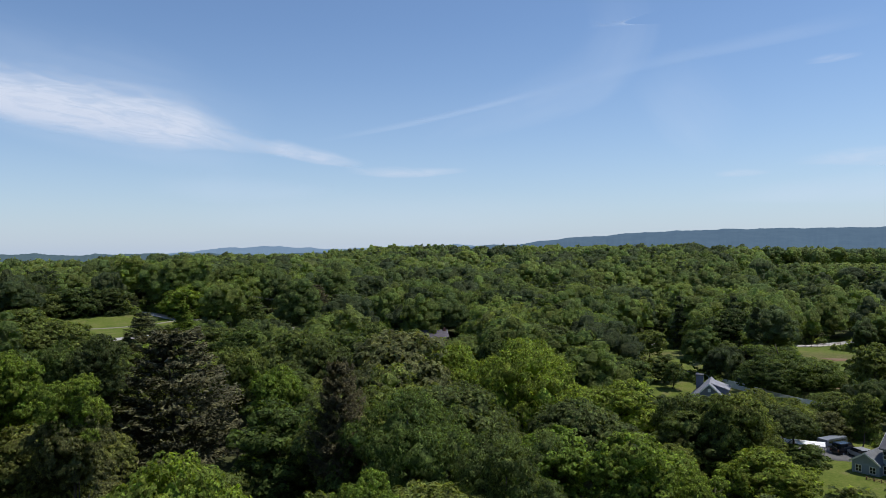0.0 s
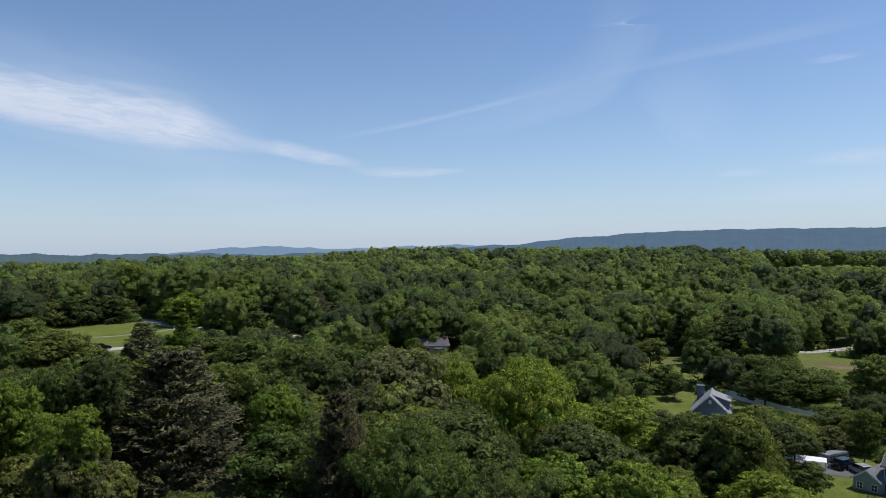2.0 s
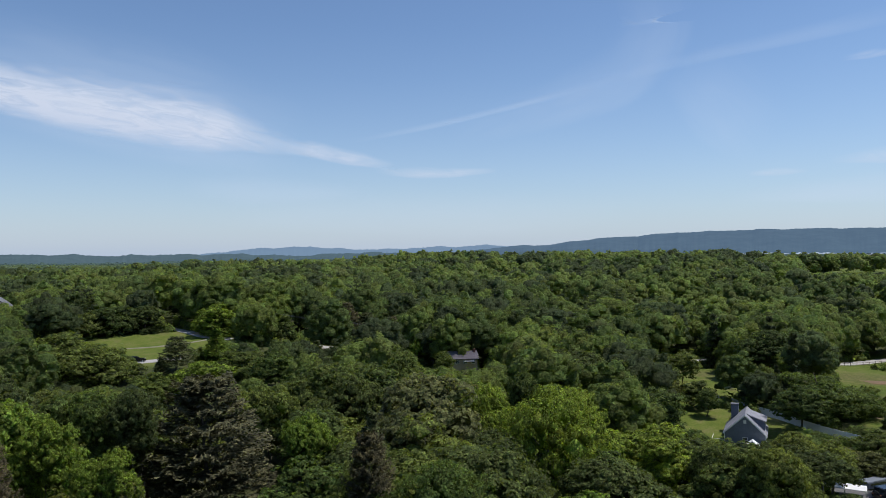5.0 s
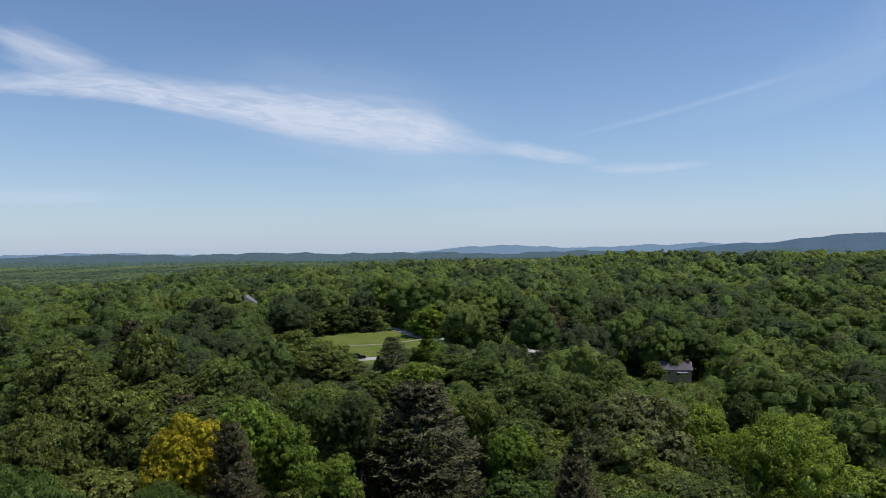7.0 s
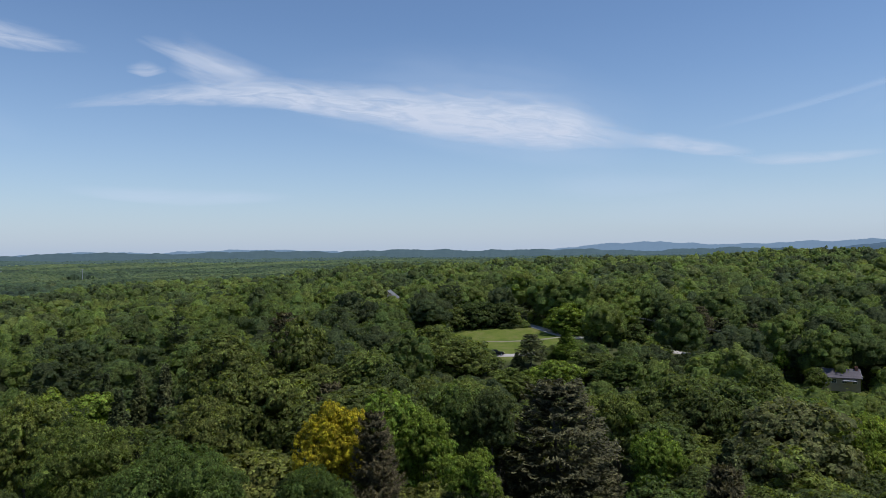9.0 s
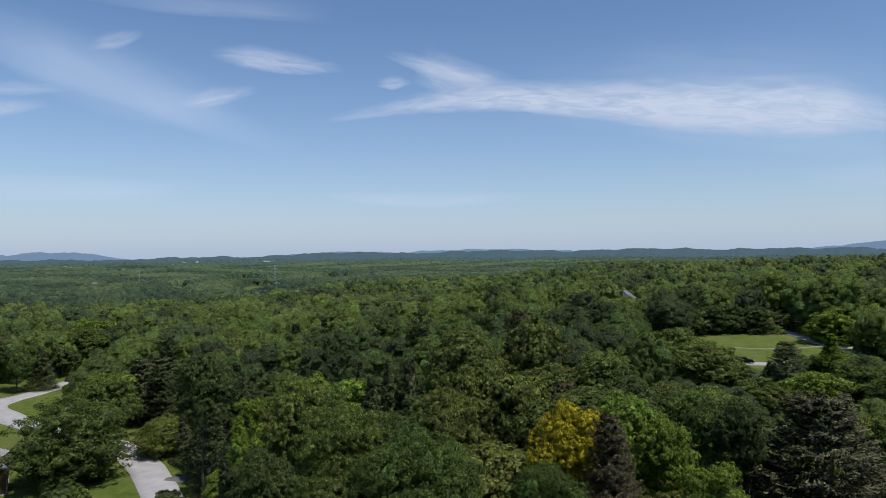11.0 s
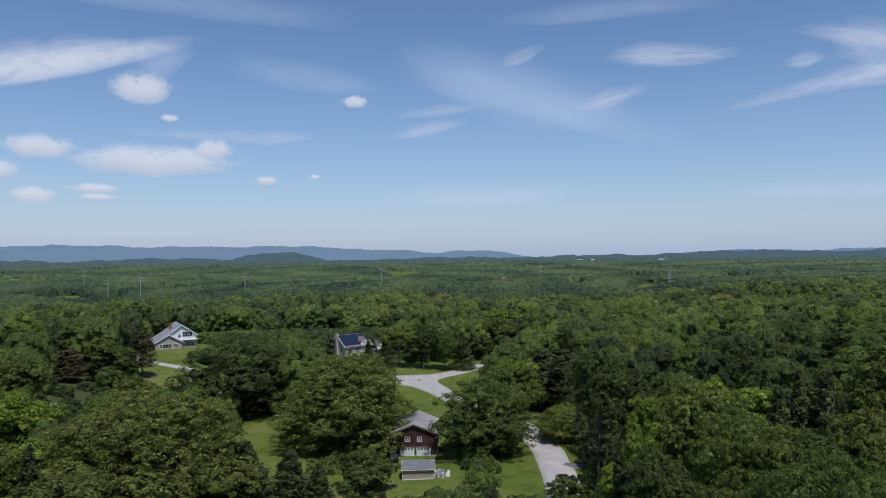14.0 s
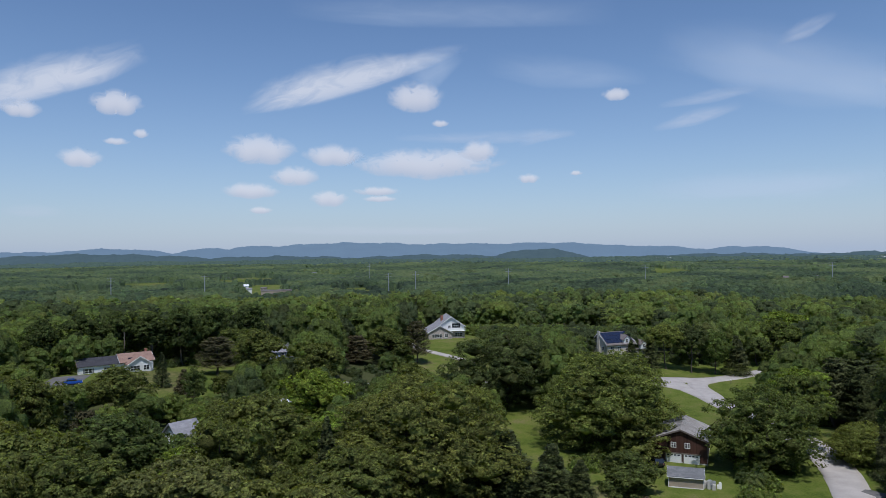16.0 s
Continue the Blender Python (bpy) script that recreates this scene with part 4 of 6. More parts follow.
def ridge(name, d, humps, material, label, rough, seed, foot=-60.0):
    """A long ridge at distance d: humps of (bearing, rise as a slope from the eye, width left, width right)."""
    rng = np.random.default_rng(seed)
    az = np.arange(-40, 141, 0.12)
    el = np.full(len(az), -0.02)
    for a, e, wl, wr in humps:
        w = np.where(az > a, wl, wr)
        el = np.maximum(el, e - 0.006 * (np.abs(az - a) / w) ** 2.0)
    wob = sum(np.sin(az * f + rng.uniform(0, 6)) / f for f in (1.7, 3.1, 5.3, 9.7, 17.0, 31.0))
    el = el + rough * (wob * 0.0012 + 0.00022 * rng.normal(size=len(az)))
    rows = []
    for k, (back, drop) in enumerate(((260, 60), (0, 0), (-160, 22), (-420, 60), (-800, 130))):
        dd = d + back + 20 * np.sin(az * 2.1 + k)
        z = CAM_TOP + el * d - drop + rng.normal(0, 1.5 * (k != 1), len(az))
        z = np.where(drop > 0, np.maximum(z, foot), z)
        rows.append(np.stack([-dd * np.sin(np.radians(az)), dd * np.cos(np.radians(az)), z], -1))
    V = np.concatenate(rows)
    m = len(az)
    i, j = np.meshgrid(np.arange(m - 1), np.arange(len(rows) - 1), indexing="ij")
    a = (j * m + i).ravel()
    F = np.stack([a, a + 1, a + m + 1, a + m], -1)
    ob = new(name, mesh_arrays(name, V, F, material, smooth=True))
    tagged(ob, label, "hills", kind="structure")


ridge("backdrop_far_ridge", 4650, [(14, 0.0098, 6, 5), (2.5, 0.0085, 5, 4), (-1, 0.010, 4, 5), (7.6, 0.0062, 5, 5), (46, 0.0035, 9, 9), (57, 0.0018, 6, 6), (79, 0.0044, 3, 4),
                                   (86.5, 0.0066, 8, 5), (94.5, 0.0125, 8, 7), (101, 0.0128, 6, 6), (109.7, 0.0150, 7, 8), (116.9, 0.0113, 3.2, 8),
                                   (120.3, 0.0086, 3, 4), (127.5, 0.0088, 5, 4), (134, 0.0056, 8, 6)], M_RIDGE_FAR, "mountain ridge on the horizon with painted pale blue haze", 0.8, 1)
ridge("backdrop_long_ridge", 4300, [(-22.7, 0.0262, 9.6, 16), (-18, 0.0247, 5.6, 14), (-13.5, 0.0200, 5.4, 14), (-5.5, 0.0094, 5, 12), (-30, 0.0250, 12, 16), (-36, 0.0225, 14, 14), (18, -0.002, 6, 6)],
      M_RIDGE_MID, "long wooded mountain ridge with painted blue-green haze", 0.6, 2)
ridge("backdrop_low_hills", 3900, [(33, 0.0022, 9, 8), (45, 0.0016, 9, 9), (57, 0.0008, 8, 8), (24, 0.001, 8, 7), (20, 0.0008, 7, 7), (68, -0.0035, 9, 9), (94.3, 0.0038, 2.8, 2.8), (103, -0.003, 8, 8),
                                   (116, -0.003, 9, 9), (130, 0.0022, 6, 9), (8, 0.001, 8, 8), (-10, 0.002, 9, 9), (80, -0.005, 9, 9)], M_RIDGE_NEAR, "low dark green wooded hills far off with painted haze", 1.0, 3)


def canopy(name, label, r0, r1, rows, step, material, swell, seed):
    """Uneven sheet of treetops that sinks away where the plain has fields."""
    rng = np.random.default_rng(seed)
    az = np.arange(-40, 141, step)
    rr = np.geomspace(r0, r1, rows)
    A, R = np.meshgrid(np.radians(az), rr, indexing="ij")
    A = A + rng.uniform(-0.4, 0.4, A.shape) * math.radians(step)
    R = R * (1 + rng.uniform(-0.4, 0.4, R.shape) * math.log(r1 / r0) / rows)
    X, Y = -R * np.sin(A), R * np.cos(A)
    top = 10.5 + rng.uniform(-swell, swell, X.shape) + 2.5 * np.sin(X / 61 + np.sin(Y / 83)) * np.sin(Y / 57)
    Z = land(X, Y) + np.where(glade(X, Y), -3.0, top)
    Z[:, 0] -= 24
    V = np.stack([X, Y, Z], -1).reshape(-1, 3)
    na, nr = X.shape
    i, j = np.meshgrid(np.arange(na - 1), np.arange(nr - 1), indexing="ij")
    a = (i * nr + j).ravel()
    F = np.stack([a, a + 1, a + nr + 1, a + nr], -1)
    px, py = X[:-1, :-1].ravel(), Y[:-1, :-1].ravel()
    me = mesh_arrays(name, V, F, material, np.clip(rng.normal(stand(px, py), 0.15), 0.0, 1.0))
    tagged(new(name, me), label, "woods", kind="stuff")


canopy("valley_woods", "green treetops of the wooded valley", 745, 2800, 230, 0.2, M_LEAF_HAZED, 3.2, 32)
canopy("plain_woods", "green woods of the plain with painted haze", 2700, 4400, 56, 0.16, M_PLAIN, 6.0, 31)
# ---- clouds: thin sheets high up, at the distance of the sky ----
def cloud_material(name, along, across, lo, hi, white, shade, ragged=0.75):
    n = Nodes(name)
    fade = n.add("Attribute", attribute_name="fade").outputs["Fac"]
    u = n.add("Attribute", attribute_name="along").outputs["Fac"]
    v = n.add("Attribute", attribute_name="across").outputs["Fac"]
    thick = n.add("Attribute", attribute_name="thick").outputs["Fac"]
    low = n.add("Attribute", attribute_name="low").outputs["Fac"]
    where = n.add("CombineXYZ", {0: n.math("MULTIPLY", u, along), 1: n.math("MULTIPLY", v, across), 2: n.math("MULTIPLY", n.add("ObjectInfo").outputs["Random"], 40.0)}).outputs[0]
    a = n.noise(1.0, 7, 0.56, where, 0.9)
    f = n.add("MapRange", {0: n.math("ADD", n.math("MULTIPLY", a, ragged), n.math("MULTIPLY", fade, 1.25 - ragged)), 1: lo, 2: hi, 3: 0.0, 4: 1.0}).outputs[0]
    alpha = n.math("MULTIPLY", n.math("MULTIPLY", f, fade), thick, True)
    # sunlit white and shaded undersides are painted as emission, greyer low down
    col = n.mix(low, (*white, 1), (*shade, 1))
    e = n.add("Emission", {"Color": col, "Strength": 1.0})
    t = n.add("BsdfTransparent")
    return n.done(n.add("MixShader", {0: alpha, 1: t.outputs[0], 2: e.outputs[0]}).outputs[0])


M_STREAK = cloud_material("cloud_streak", 0.34, 1.7, 0.37, 0.82, (0.65, 0.69, 0.76), (0.58, 0.63, 0.725), 0.9)
M_VEIL = cloud_material("cloud_veil", 0.16, 0.7, 0.25, 1.05, (0.56, 0.65, 0.77), (0.56, 0.65, 0.77))
M_PUFF = cloud_material("cloud_puff", 1.0, 1.15, 0.43, 0.70, (0.80, 0.795, 0.81), (0.56, 0.59, 0.66), 0.78)
M_BANK = cloud_material("cloud_bank", 0.36, 0.9, 0.38, 0.82, (0.70, 0.725, 0.77), (0.64, 0.675, 0.74), 0.74)


def sky_point(az, el, r):
    a, e = radians(az), radians(el)
    return (-r * math.sin(a) * math.cos(e), r * math.cos(a) * math.cos(e), CAM_TOP + r * math.sin(e))


def cloud_sheet(spine, thick, material, r, label, puff=False):
    """A strip of cloud along a spine of (bearing, elevation, half width) in degrees."""
    S = np.array(spine)
    k = np.linspace(0, len(S) - 1, 8 * len(S))
    C = np.stack([np.interp(k, range(len(S)), S[:, i]) for i in range(3)], 1)
    for _ in range(3):
        C[1:-1] = (C[:-2] + 2 * C[1:-1] + C[2:]) / 4
    run = np.concatenate([[0], np.cumsum(np.hypot(np.diff(C[:, 0]), np.diff(C[:, 1])))])
    T = np.gradient(C[:, :2], axis=0)
    T /= np.linalg.norm(T, axis=1, keepdims=True) + 1e-9
    w = np.linspace(-1, 1, 13)
    V, fade, along, across, low = [], [], [], [], []
    for i in range(len(C)):
        end = min(1.0, 3.2 * i / len(C), 3.2 * (len(C) - 1 - i) / len(C))
        up = np.array([-T[i, 1], T[i, 0]])
        if up[1] < 0:
            up = -up
        for s in w:
            az, el = C[i, :2] + up * s * C[i, 2] * 1.35
            V.append(sky_point(az, el, r))
            fade.append(1.02 * (1 - s) ** 0.95 * (1 + s) ** 0.55 / 1.17 * end ** 0.6)
            along.append(run[i])
            across.append(s * C[i, 2] * 1.5)
            low.append(max(0.0, min(1.0, 0.35 - 0.9 * s)))
    m = len(w)
    i, j = np.meshgrid(np.arange(len(C) - 1), np.arange(m - 1), indexing="ij")
    a = (i * m + j).ravel()
    me = mesh_arrays("cloud", V, np.stack([a, a + 1, a + m + 1, a + m], -1), material, smooth=True)
    for key, values in (("fade", fade), ("along", along), ("across", across), ("low", low), ("thick", [thick] * len(V))):
        me.attributes.new(key, "FLOAT", "POINT").data.foreach_set("value", np.array(values, np.float32))
    ob = new("cloud", me)
    ob.visible_shadow = False
    return tagged(ob, label, "cloud", "clouds in the sky", kind="structure")


CIRRUS = [
    ("veil", 0.35, [(44.0, 12.96, 1.86), (32.9, 12.81, 3.25), (24.8, 11.68, 3.71), (19.3, 10.29, 3.25), (13.7, 9.01, 2.32)]),
    ("streak", 0.95, [(59.7, 10.46, 0.14), (55.6, 11.37, 0.42), (50.5, 12.19, 0.74), (44.0, 12.6, 1.02), (37.2, 11.97, 1.21), (30.8, 11.3, 1.76), (22.9, 10.48, 1.86), (20.0, 9.98, 1.67), (18.3, 9.54, 1.21), (15.6, 8.78, 0.74), (12.4, 7.98, 0.28)]),
    ("streak", 0.50, [(51.5, 15.16, 1.39), (49.5, 14.51, 1.3), (46.6, 13.9, 0.93), (42.9, 13.56, 0.37)]),
    ("streak", 0.60, [(15.5, 8.6, 0.37), (12.9, 8.41, 0.56), (9.8, 7.75, 0.56), (6.1, 7.1, 0.23)]),
    ("streak", 0.45, [(8.0, 6.77, 0.23), (4.3, 6.55, 0.42), (1.1, 6.54, 0.32), (-2.2, 6.69, 0.14)]),
    ("veil", 0.26, [(10.2, 9.0, 0.16), (2.9, 10.41, 0.24), (-3.6, 11.77, 0.2), (-10.1, 13.3, 0.3)]),
    ("veil", 0.2, [(2.0, 9.6, 1.0), (-6.0, 11.6, 1.5), (-12.0, 13.6, 2.0), (-15.0, 17.0, 2.2), (-14.0, 21.0, 2.0)]),
    ("veil", 0.16, [(-10.1, 13.3, 0.3), (-18.8, 14.8, 0.45), (-26.7, 15.48, 0.5), (-32.6, 16.03, 0.6)]),
    ("veil", 0.25, [(23.0, 5.26, 0.65), (18.1, 5.29, 1.11), (12.9, 5.19, 0.74), (8.4, 5.04, 0.28)]),
    ("veil", 0.20, [(21.4, 3.37, 0.93), (12.9, 3.66, 1.58), (-0.8, 3.16, 1.67), (-14.4, 3.29, 0.93)]),
    ("veil", 0.16, [(-16.7, 14.57, 1.86), (-20.0, 10.94, 2.78), (-22.8, 7.79, 1.86)]),
    ("veil", 0.35, [(84.2, 16.45, 0.93), (79.3, 14.52, 2.09), (74.8, 12.99, 2.32), (69.6, 11.92, 1.86), (65.5, 10.95, 1.39)]),
    ("veil", 0.30, [(98.5, 15.21, 0.74), (93.9, 14.4, 1.11), (89.4, 13.95, 0.93), (85.5, 13.33, 0.37)]),
    ("veil", 0.30, [(85.6, 5.02, 0.37), (80.2, 5.02, 0.93), (74.9, 4.75, 1.02), (69.7, 4.65, 0.56)]),
    ("veil", 0.30, [(115.0, 19.18, 0.65), (105.9, 19.18, 1.02), (96.6, 18.96, 0.93), (87.6, 18.6, 0.93)]),
    ("veil", 0.35, [(-19.9, 4.0, 0.28), (-26.5, 4.23, 0.74), (-32.4, 4.4, 1.02), (-36.6, 4.43, 0.93)]),
    ("streak", 0.35, [(-26.6, 6.37, 0.23), (-29.5, 6.49, 0.46), (-32.5, 6.45, 0.65), (-35.1, 6.42, 0.46)]),
    ("streak", 0.30, [(-21.3, 5.71, 0.14), (-23.1, 5.75, 0.28), (-25.4, 5.7, 0.14)]),
    ("streak", 0.30, [(-27.4, 13.32, 0.14), (-29.2, 13.4, 0.28), (-31.3, 13.44, 0.14)]),
    ("veil", 0.55, [(59.3, 4.72, 0.23), (55.7, 4.5, 0.46), (50.6, 4.33, 0.6), (45.9, 4.42, 0.46), (42.3, 4.45, 0.19)]),
    ("veil", 0.35, [(87.0, 4.81, 0.56), (80.9, 4.71, 0.83), (73.9, 5.01, 0.74), (67.5, 5.47, 0.37)]),
    ("veil", 0.35, [(85.0, 16.13, 1.39), (80.0, 14.46, 1.58), (73.8, 12.81, 1.39), (67.5, 10.47, 1.3), (60.5, 8.37, 0.65)]),
    ("streak", 0.60, [(67.9, 15.29, 0.28), (64.9, 15.28, 0.83), (61.4, 14.96, 0.74), (57.2, 14.67, 0.23)]),
    ("streak", 0.50, [(54.2, 15.89, 0.23), (50.5, 15.04, 0.74), (47.2, 14.13, 0.46), (44.5, 13.85, 0.14)]),
    ("streak", 0.60, [(54.9, 13.59, 0.19), (53.5, 13.69, 0.51), (51.9, 13.82, 0.19)]),
    ("streak", 0.55, [(70.2, 11.34, 0.23), (67.5, 12.16, 0.65), (64.2, 12.91, 0.23)]),
    ("streak", 0.40, [(76.5, 14.98, 0.23), (74.5, 15.66, 0.56), (72.5, 16.41, 0.19)]),
    ("streak", 0.45, [(85.4, 9.43, 0.19), (82.1, 10.19, 0.56), (78.7, 10.86, 0.23)]),
    ("streak", 0.35, [(85.0, 11.22, 0.19), (80.9, 11.66, 0.46), (77.4, 12.03, 0.19)]),
    ("streak", 0.35, [(96.0, 9.09, 0.56), (94.0, 9.42, 0.46), (91.2, 9.48, 0.19)]),
    ("veil", 0.30, [(58.1, 18.99, 0.83), (64.6, 18.93, 0.74), (71.1, 18.64, 0.65), (77.3, 18.43, 0.28)]),
    ("bank", 1.0, [(118.5, 11.03, 0.23), (115.8, 12.47, 1.02), (112.3, 13.51, 1.21), (108.3, 14.53, 1.11), (104.5, 15.32, 0.74), (99.8, 16.48, 0.23)]),
    ("bank", 1.0, [(137.4, 10.35, 0.93), (134.5, 11.61, 1.11), (131.4, 12.91, 1.21), (128.5, 13.81, 1.11), (125.0, 15.35, 0.74)]),
    ("veil", 0.45, [(104.9, 13.91, 1.39), (103.2, 14.85, 1.39), (100.5, 16.03, 0.56)]),
    ("streak", 0.30, [(106.2, 9.35, 0.19), (101.4, 9.32, 0.37), (96.9, 9.31, 0.46), (92.3, 9.52, 0.19)]),
    ("streak", 0.30, [(119.8, 2.03, 0.19), (110.8, 1.87, 0.37), (101.5, 1.77, 0.28), (97.0, 1.94, 0.14)]),
    ("streak", 0.25, [(134.6, 3.25, 0.28), (132.5, 3.3, 0.42), (130.4, 3.18, 0.19)]),
]
PUFFS = [(104.3, 12.62, 2.41, 1.34), (116.8, 8.35, 2.9, 1.3), (111.0, 7.95, 2.41, 0.93), (114.1, 6.26, 1.95, 0.88), (117.5, 5.06, 2.2, 0.7), (103.4, 7.33, 6.15, 1.34), (99.2, 8.3, 1.62, 0.93), (111.4, 4.48, 1.53, 0.74), (95.1, 5.97, 0.93, 0.42), (88.1, 12.31, 1.11, 0.56), (107.5, 5.08, 1.86, 0.42), (107.3, 4.43, 1.39, 0.28), (102.3, 10.49, 0.7, 0.32), (133.3, 10.36, 1.3, 0.7), (127.2, 11.33, 1.86, 1.02), (129.6, 7.2, 1.48, 0.79), (125.5, 9.15, 0.56, 0.37), (127.2, 8.47, 0.93, 0.28), (91.3, 6.29, 0.56, 0.23), (116.8, 3.51, 0.93, 0.32)]

for i, (kind, thick, spine) in enumerate(CIRRUS):
    cloud_sheet(spine, thick, {"streak": M_STREAK, "bank": M_BANK, "veil": M_VEIL}[kind], 4880 - 3 * i, "thin white streak of wind-drawn cirrus" if kind == "streak" else "dense white bank of wind-drawn cloud" if kind == "bank" else "faint white veil of high cloud")
for i, (az, el, w, h) in enumerate(PUFFS):
    rows = [(az + w * f, el + h * 0.1 * math.sin(9 * f + i), 0.8 * h * math.sqrt(max(0.05, 1 - f * f))) for f in (-1.1, -0.7, -0.35, 0, 0.35, 0.7, 1.1)]
    cloud_sheet(rows, 0.95, M_PUFF, 4770 - 3 * i, "small white fair-weather cumulus cloud")


def haze_band():
    """Glowing sheet painted as pale summer haze low over the horizon, at the distance of the sky."""
    n = Nodes("horizon_haze_glow")
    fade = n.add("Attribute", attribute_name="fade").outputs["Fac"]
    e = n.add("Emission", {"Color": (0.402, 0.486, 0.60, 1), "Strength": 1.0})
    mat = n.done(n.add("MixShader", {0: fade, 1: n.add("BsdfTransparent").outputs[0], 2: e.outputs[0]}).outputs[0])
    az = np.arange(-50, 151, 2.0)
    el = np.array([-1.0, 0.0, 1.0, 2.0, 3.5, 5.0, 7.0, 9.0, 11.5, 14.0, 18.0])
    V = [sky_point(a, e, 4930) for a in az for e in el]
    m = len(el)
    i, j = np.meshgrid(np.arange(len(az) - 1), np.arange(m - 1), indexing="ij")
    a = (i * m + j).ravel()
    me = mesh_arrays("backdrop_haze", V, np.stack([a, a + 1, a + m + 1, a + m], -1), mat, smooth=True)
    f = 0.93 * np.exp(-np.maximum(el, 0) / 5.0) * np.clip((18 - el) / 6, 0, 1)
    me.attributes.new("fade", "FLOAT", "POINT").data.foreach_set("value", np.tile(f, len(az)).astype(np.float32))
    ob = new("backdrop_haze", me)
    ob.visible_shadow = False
    tagged(ob, "glowing sheet painted as pale haze low over the horizon", "sky", kind="structure")


haze_band()


# ---- roads ----
def ribbon(name, pts, width, material, label, kind_word="road", lift=0.14):
    """A road of a width along a smooth line, laid on the land with a low edge."""
    P = np.array(pts, float)
    dense = []
    for i in range(len(P) - 1):
        p0, p1, p2, p3 = P[max(0, i - 1)], P[i], P[i + 1], P[min(len(P) - 1, i + 2)]
        n = max(3, int(np.linalg.norm(p2 - p1) / 1.5))
        for t in np.arange(n) / n:
            dense.append(0.5 * (2 * p1 + (p2 - p0) * t + (2 * p0 - 5 * p1 + 4 * p2 - p3) * t * t + (3 * p1 - p0 - 3 * p2 + p3) * t ** 3))
    dense.append(P[-1])
    D = np.array(dense)
    T = np.gradient(D, axis=0)
    T /= np.linalg.norm(T, axis=1, keepdims=True) + 1e-9
    N = np.stack([-T[:, 1], T[:, 0]], 1)
    rng = np.random.default_rng(len(D))
    V = []
    offs = (-1.04, -1, -0.5, 0, 0.5, 1, 1.04)
    for i in range(len(D)):
        for o in offs:
            p = D[i] + N[i] * (o * width / 2 + (abs(o) > 0.9) * rng.normal(0, 0.06))
            V.append((p[0], p[1], float(land(p[0], p[1])) + (lift + 0.03 * (1 - o * o) if abs(o) <= 1 else -0.3)))
    m = len(offs)
    i, j = np.meshgrid(np.arange(len(D) - 1), np.arange(m - 1), indexing="ij")
    a = (i * m + j).ravel()
    ob = new(name, mesh_arrays(name, V, np.stack([a, a + 1, a + m + 1, a + m], -1), material, smooth=True))
    return tagged(ob, label, kind_word, kind="structure")


ribbon("road_lane", [(-88, 33), (-104, 37), (-119, 41), (-127.7, 43), (-136.7, 44.6), (-146.7, 46), (-163, 46.3), (-182, 42.7), (-201, 37.4), (-217, 33), (-226, 29), (-236, 24)], 6.6, M_ROAD, "pale worn asphalt lane curving past the barn")
ribbon("road_cross", [(-178, -92), (-194, -68), (-208, -44), (-222, -12), (-232, 14), (-237, 24.8), (-244.5, 35.5), (-255, 47.4), (-266, 59.3), (-280, 76), (-300, 100)], 6.4, M_ROAD, "pale worn asphalt road at the junction", lift=0.17)
ribbon("road_corner", [(-232, 14), (-230, 20), (-226, 26.5), (-221, 31.5)], 3.0, M_ROAD, "widened asphalt corner of the junction", lift=0.155)
ribbon("road_flare", [(-212, 34.6), (-220, 34), (-229, 32.5), (-238, 33.5), (-247, 39)], 6.0, M_ROAD, "flared asphalt mouth of the lane", lift=0.162)
ribbon("driveway_lane", [(-134, 46), (-132, 48.5), (-130.5, 51)], 3.0, M_DRIVE, "short dark driveway beside the lane", "driveway")
ribbon("driveway_stone_house", [(-248, -42), (-255.4, -50.5), (-263, -61.6), (-269, -69), (-284, -76.3)], 3.2, M_ROAD, "pale gravel driveway over a lawn", "driveway")
ribbon("driveway_long_house", [(-146, -130), (-155, -133), (-163, -137)], 9.0, M_DRIVE, "dark asphalt parking place beside a house", "driveway")
ribbon("road_north", [(-114, 244), (-106.2, 236.5), (-99.1, 230.3), (-90.5, 223.1), (-84.3, 218.6), (-78.2, 217.6), (-72.9, 216.8), (-66, 216.5), (-57, 219.5), (-44, 224), (-30, 223), (-8, 222)], 4.2, M_ROAD, "pale asphalt road along a meadow")
ribbon("driveway_north", [(-101, 197), (-95.4, 199.6), (-90.7, 202.9), (-86.5, 206.9), (-82, 214)], 1.1, M_TRACK, "narrow pale drive across a meadow", "driveway")
ribbon("road_meadow", [(-88, 175), (-84, 177.6), (-80.8, 180.2), (-77.7, 184), (-74, 189.8)], 3.2, M_ROAD, "short stretch of pale asphalt road")
ribbon("driveway_tan_house", [(-28, 228), (-18, 222), (-8, 214)], 5.0, M_ROAD, "pale driveway beside a low house", "driveway")
ribbon("road_east", [(40, 240), (69.6, 253.6), (85, 267), (110, 267), (137, 271), (159, 284), (182, 295), (215, 312)], 5.6, M_ROAD, "pale country road beyond a field")
ribbon("driveway_east", [(74, 109), (66, 113.5), (58, 117)], 8.0, M_DRIVE, "dark asphalt parking place among trees", "driveway")

ribbon("bare_soil_field", [polar(-22.6, 256), polar(-23.8, 254), polar(-25.0, 256)], 7.0, M_SOIL, "bare red-brown soil in the meadow", "soil", lift=0.06)
ribbon("bare_soil_edge", [polar(-28.7, 247), polar(-30.0, 250), polar(-31.4, 249)], 8.0, M_SOIL, "bare red-brown soil along the meadow", "soil", lift=0.06)

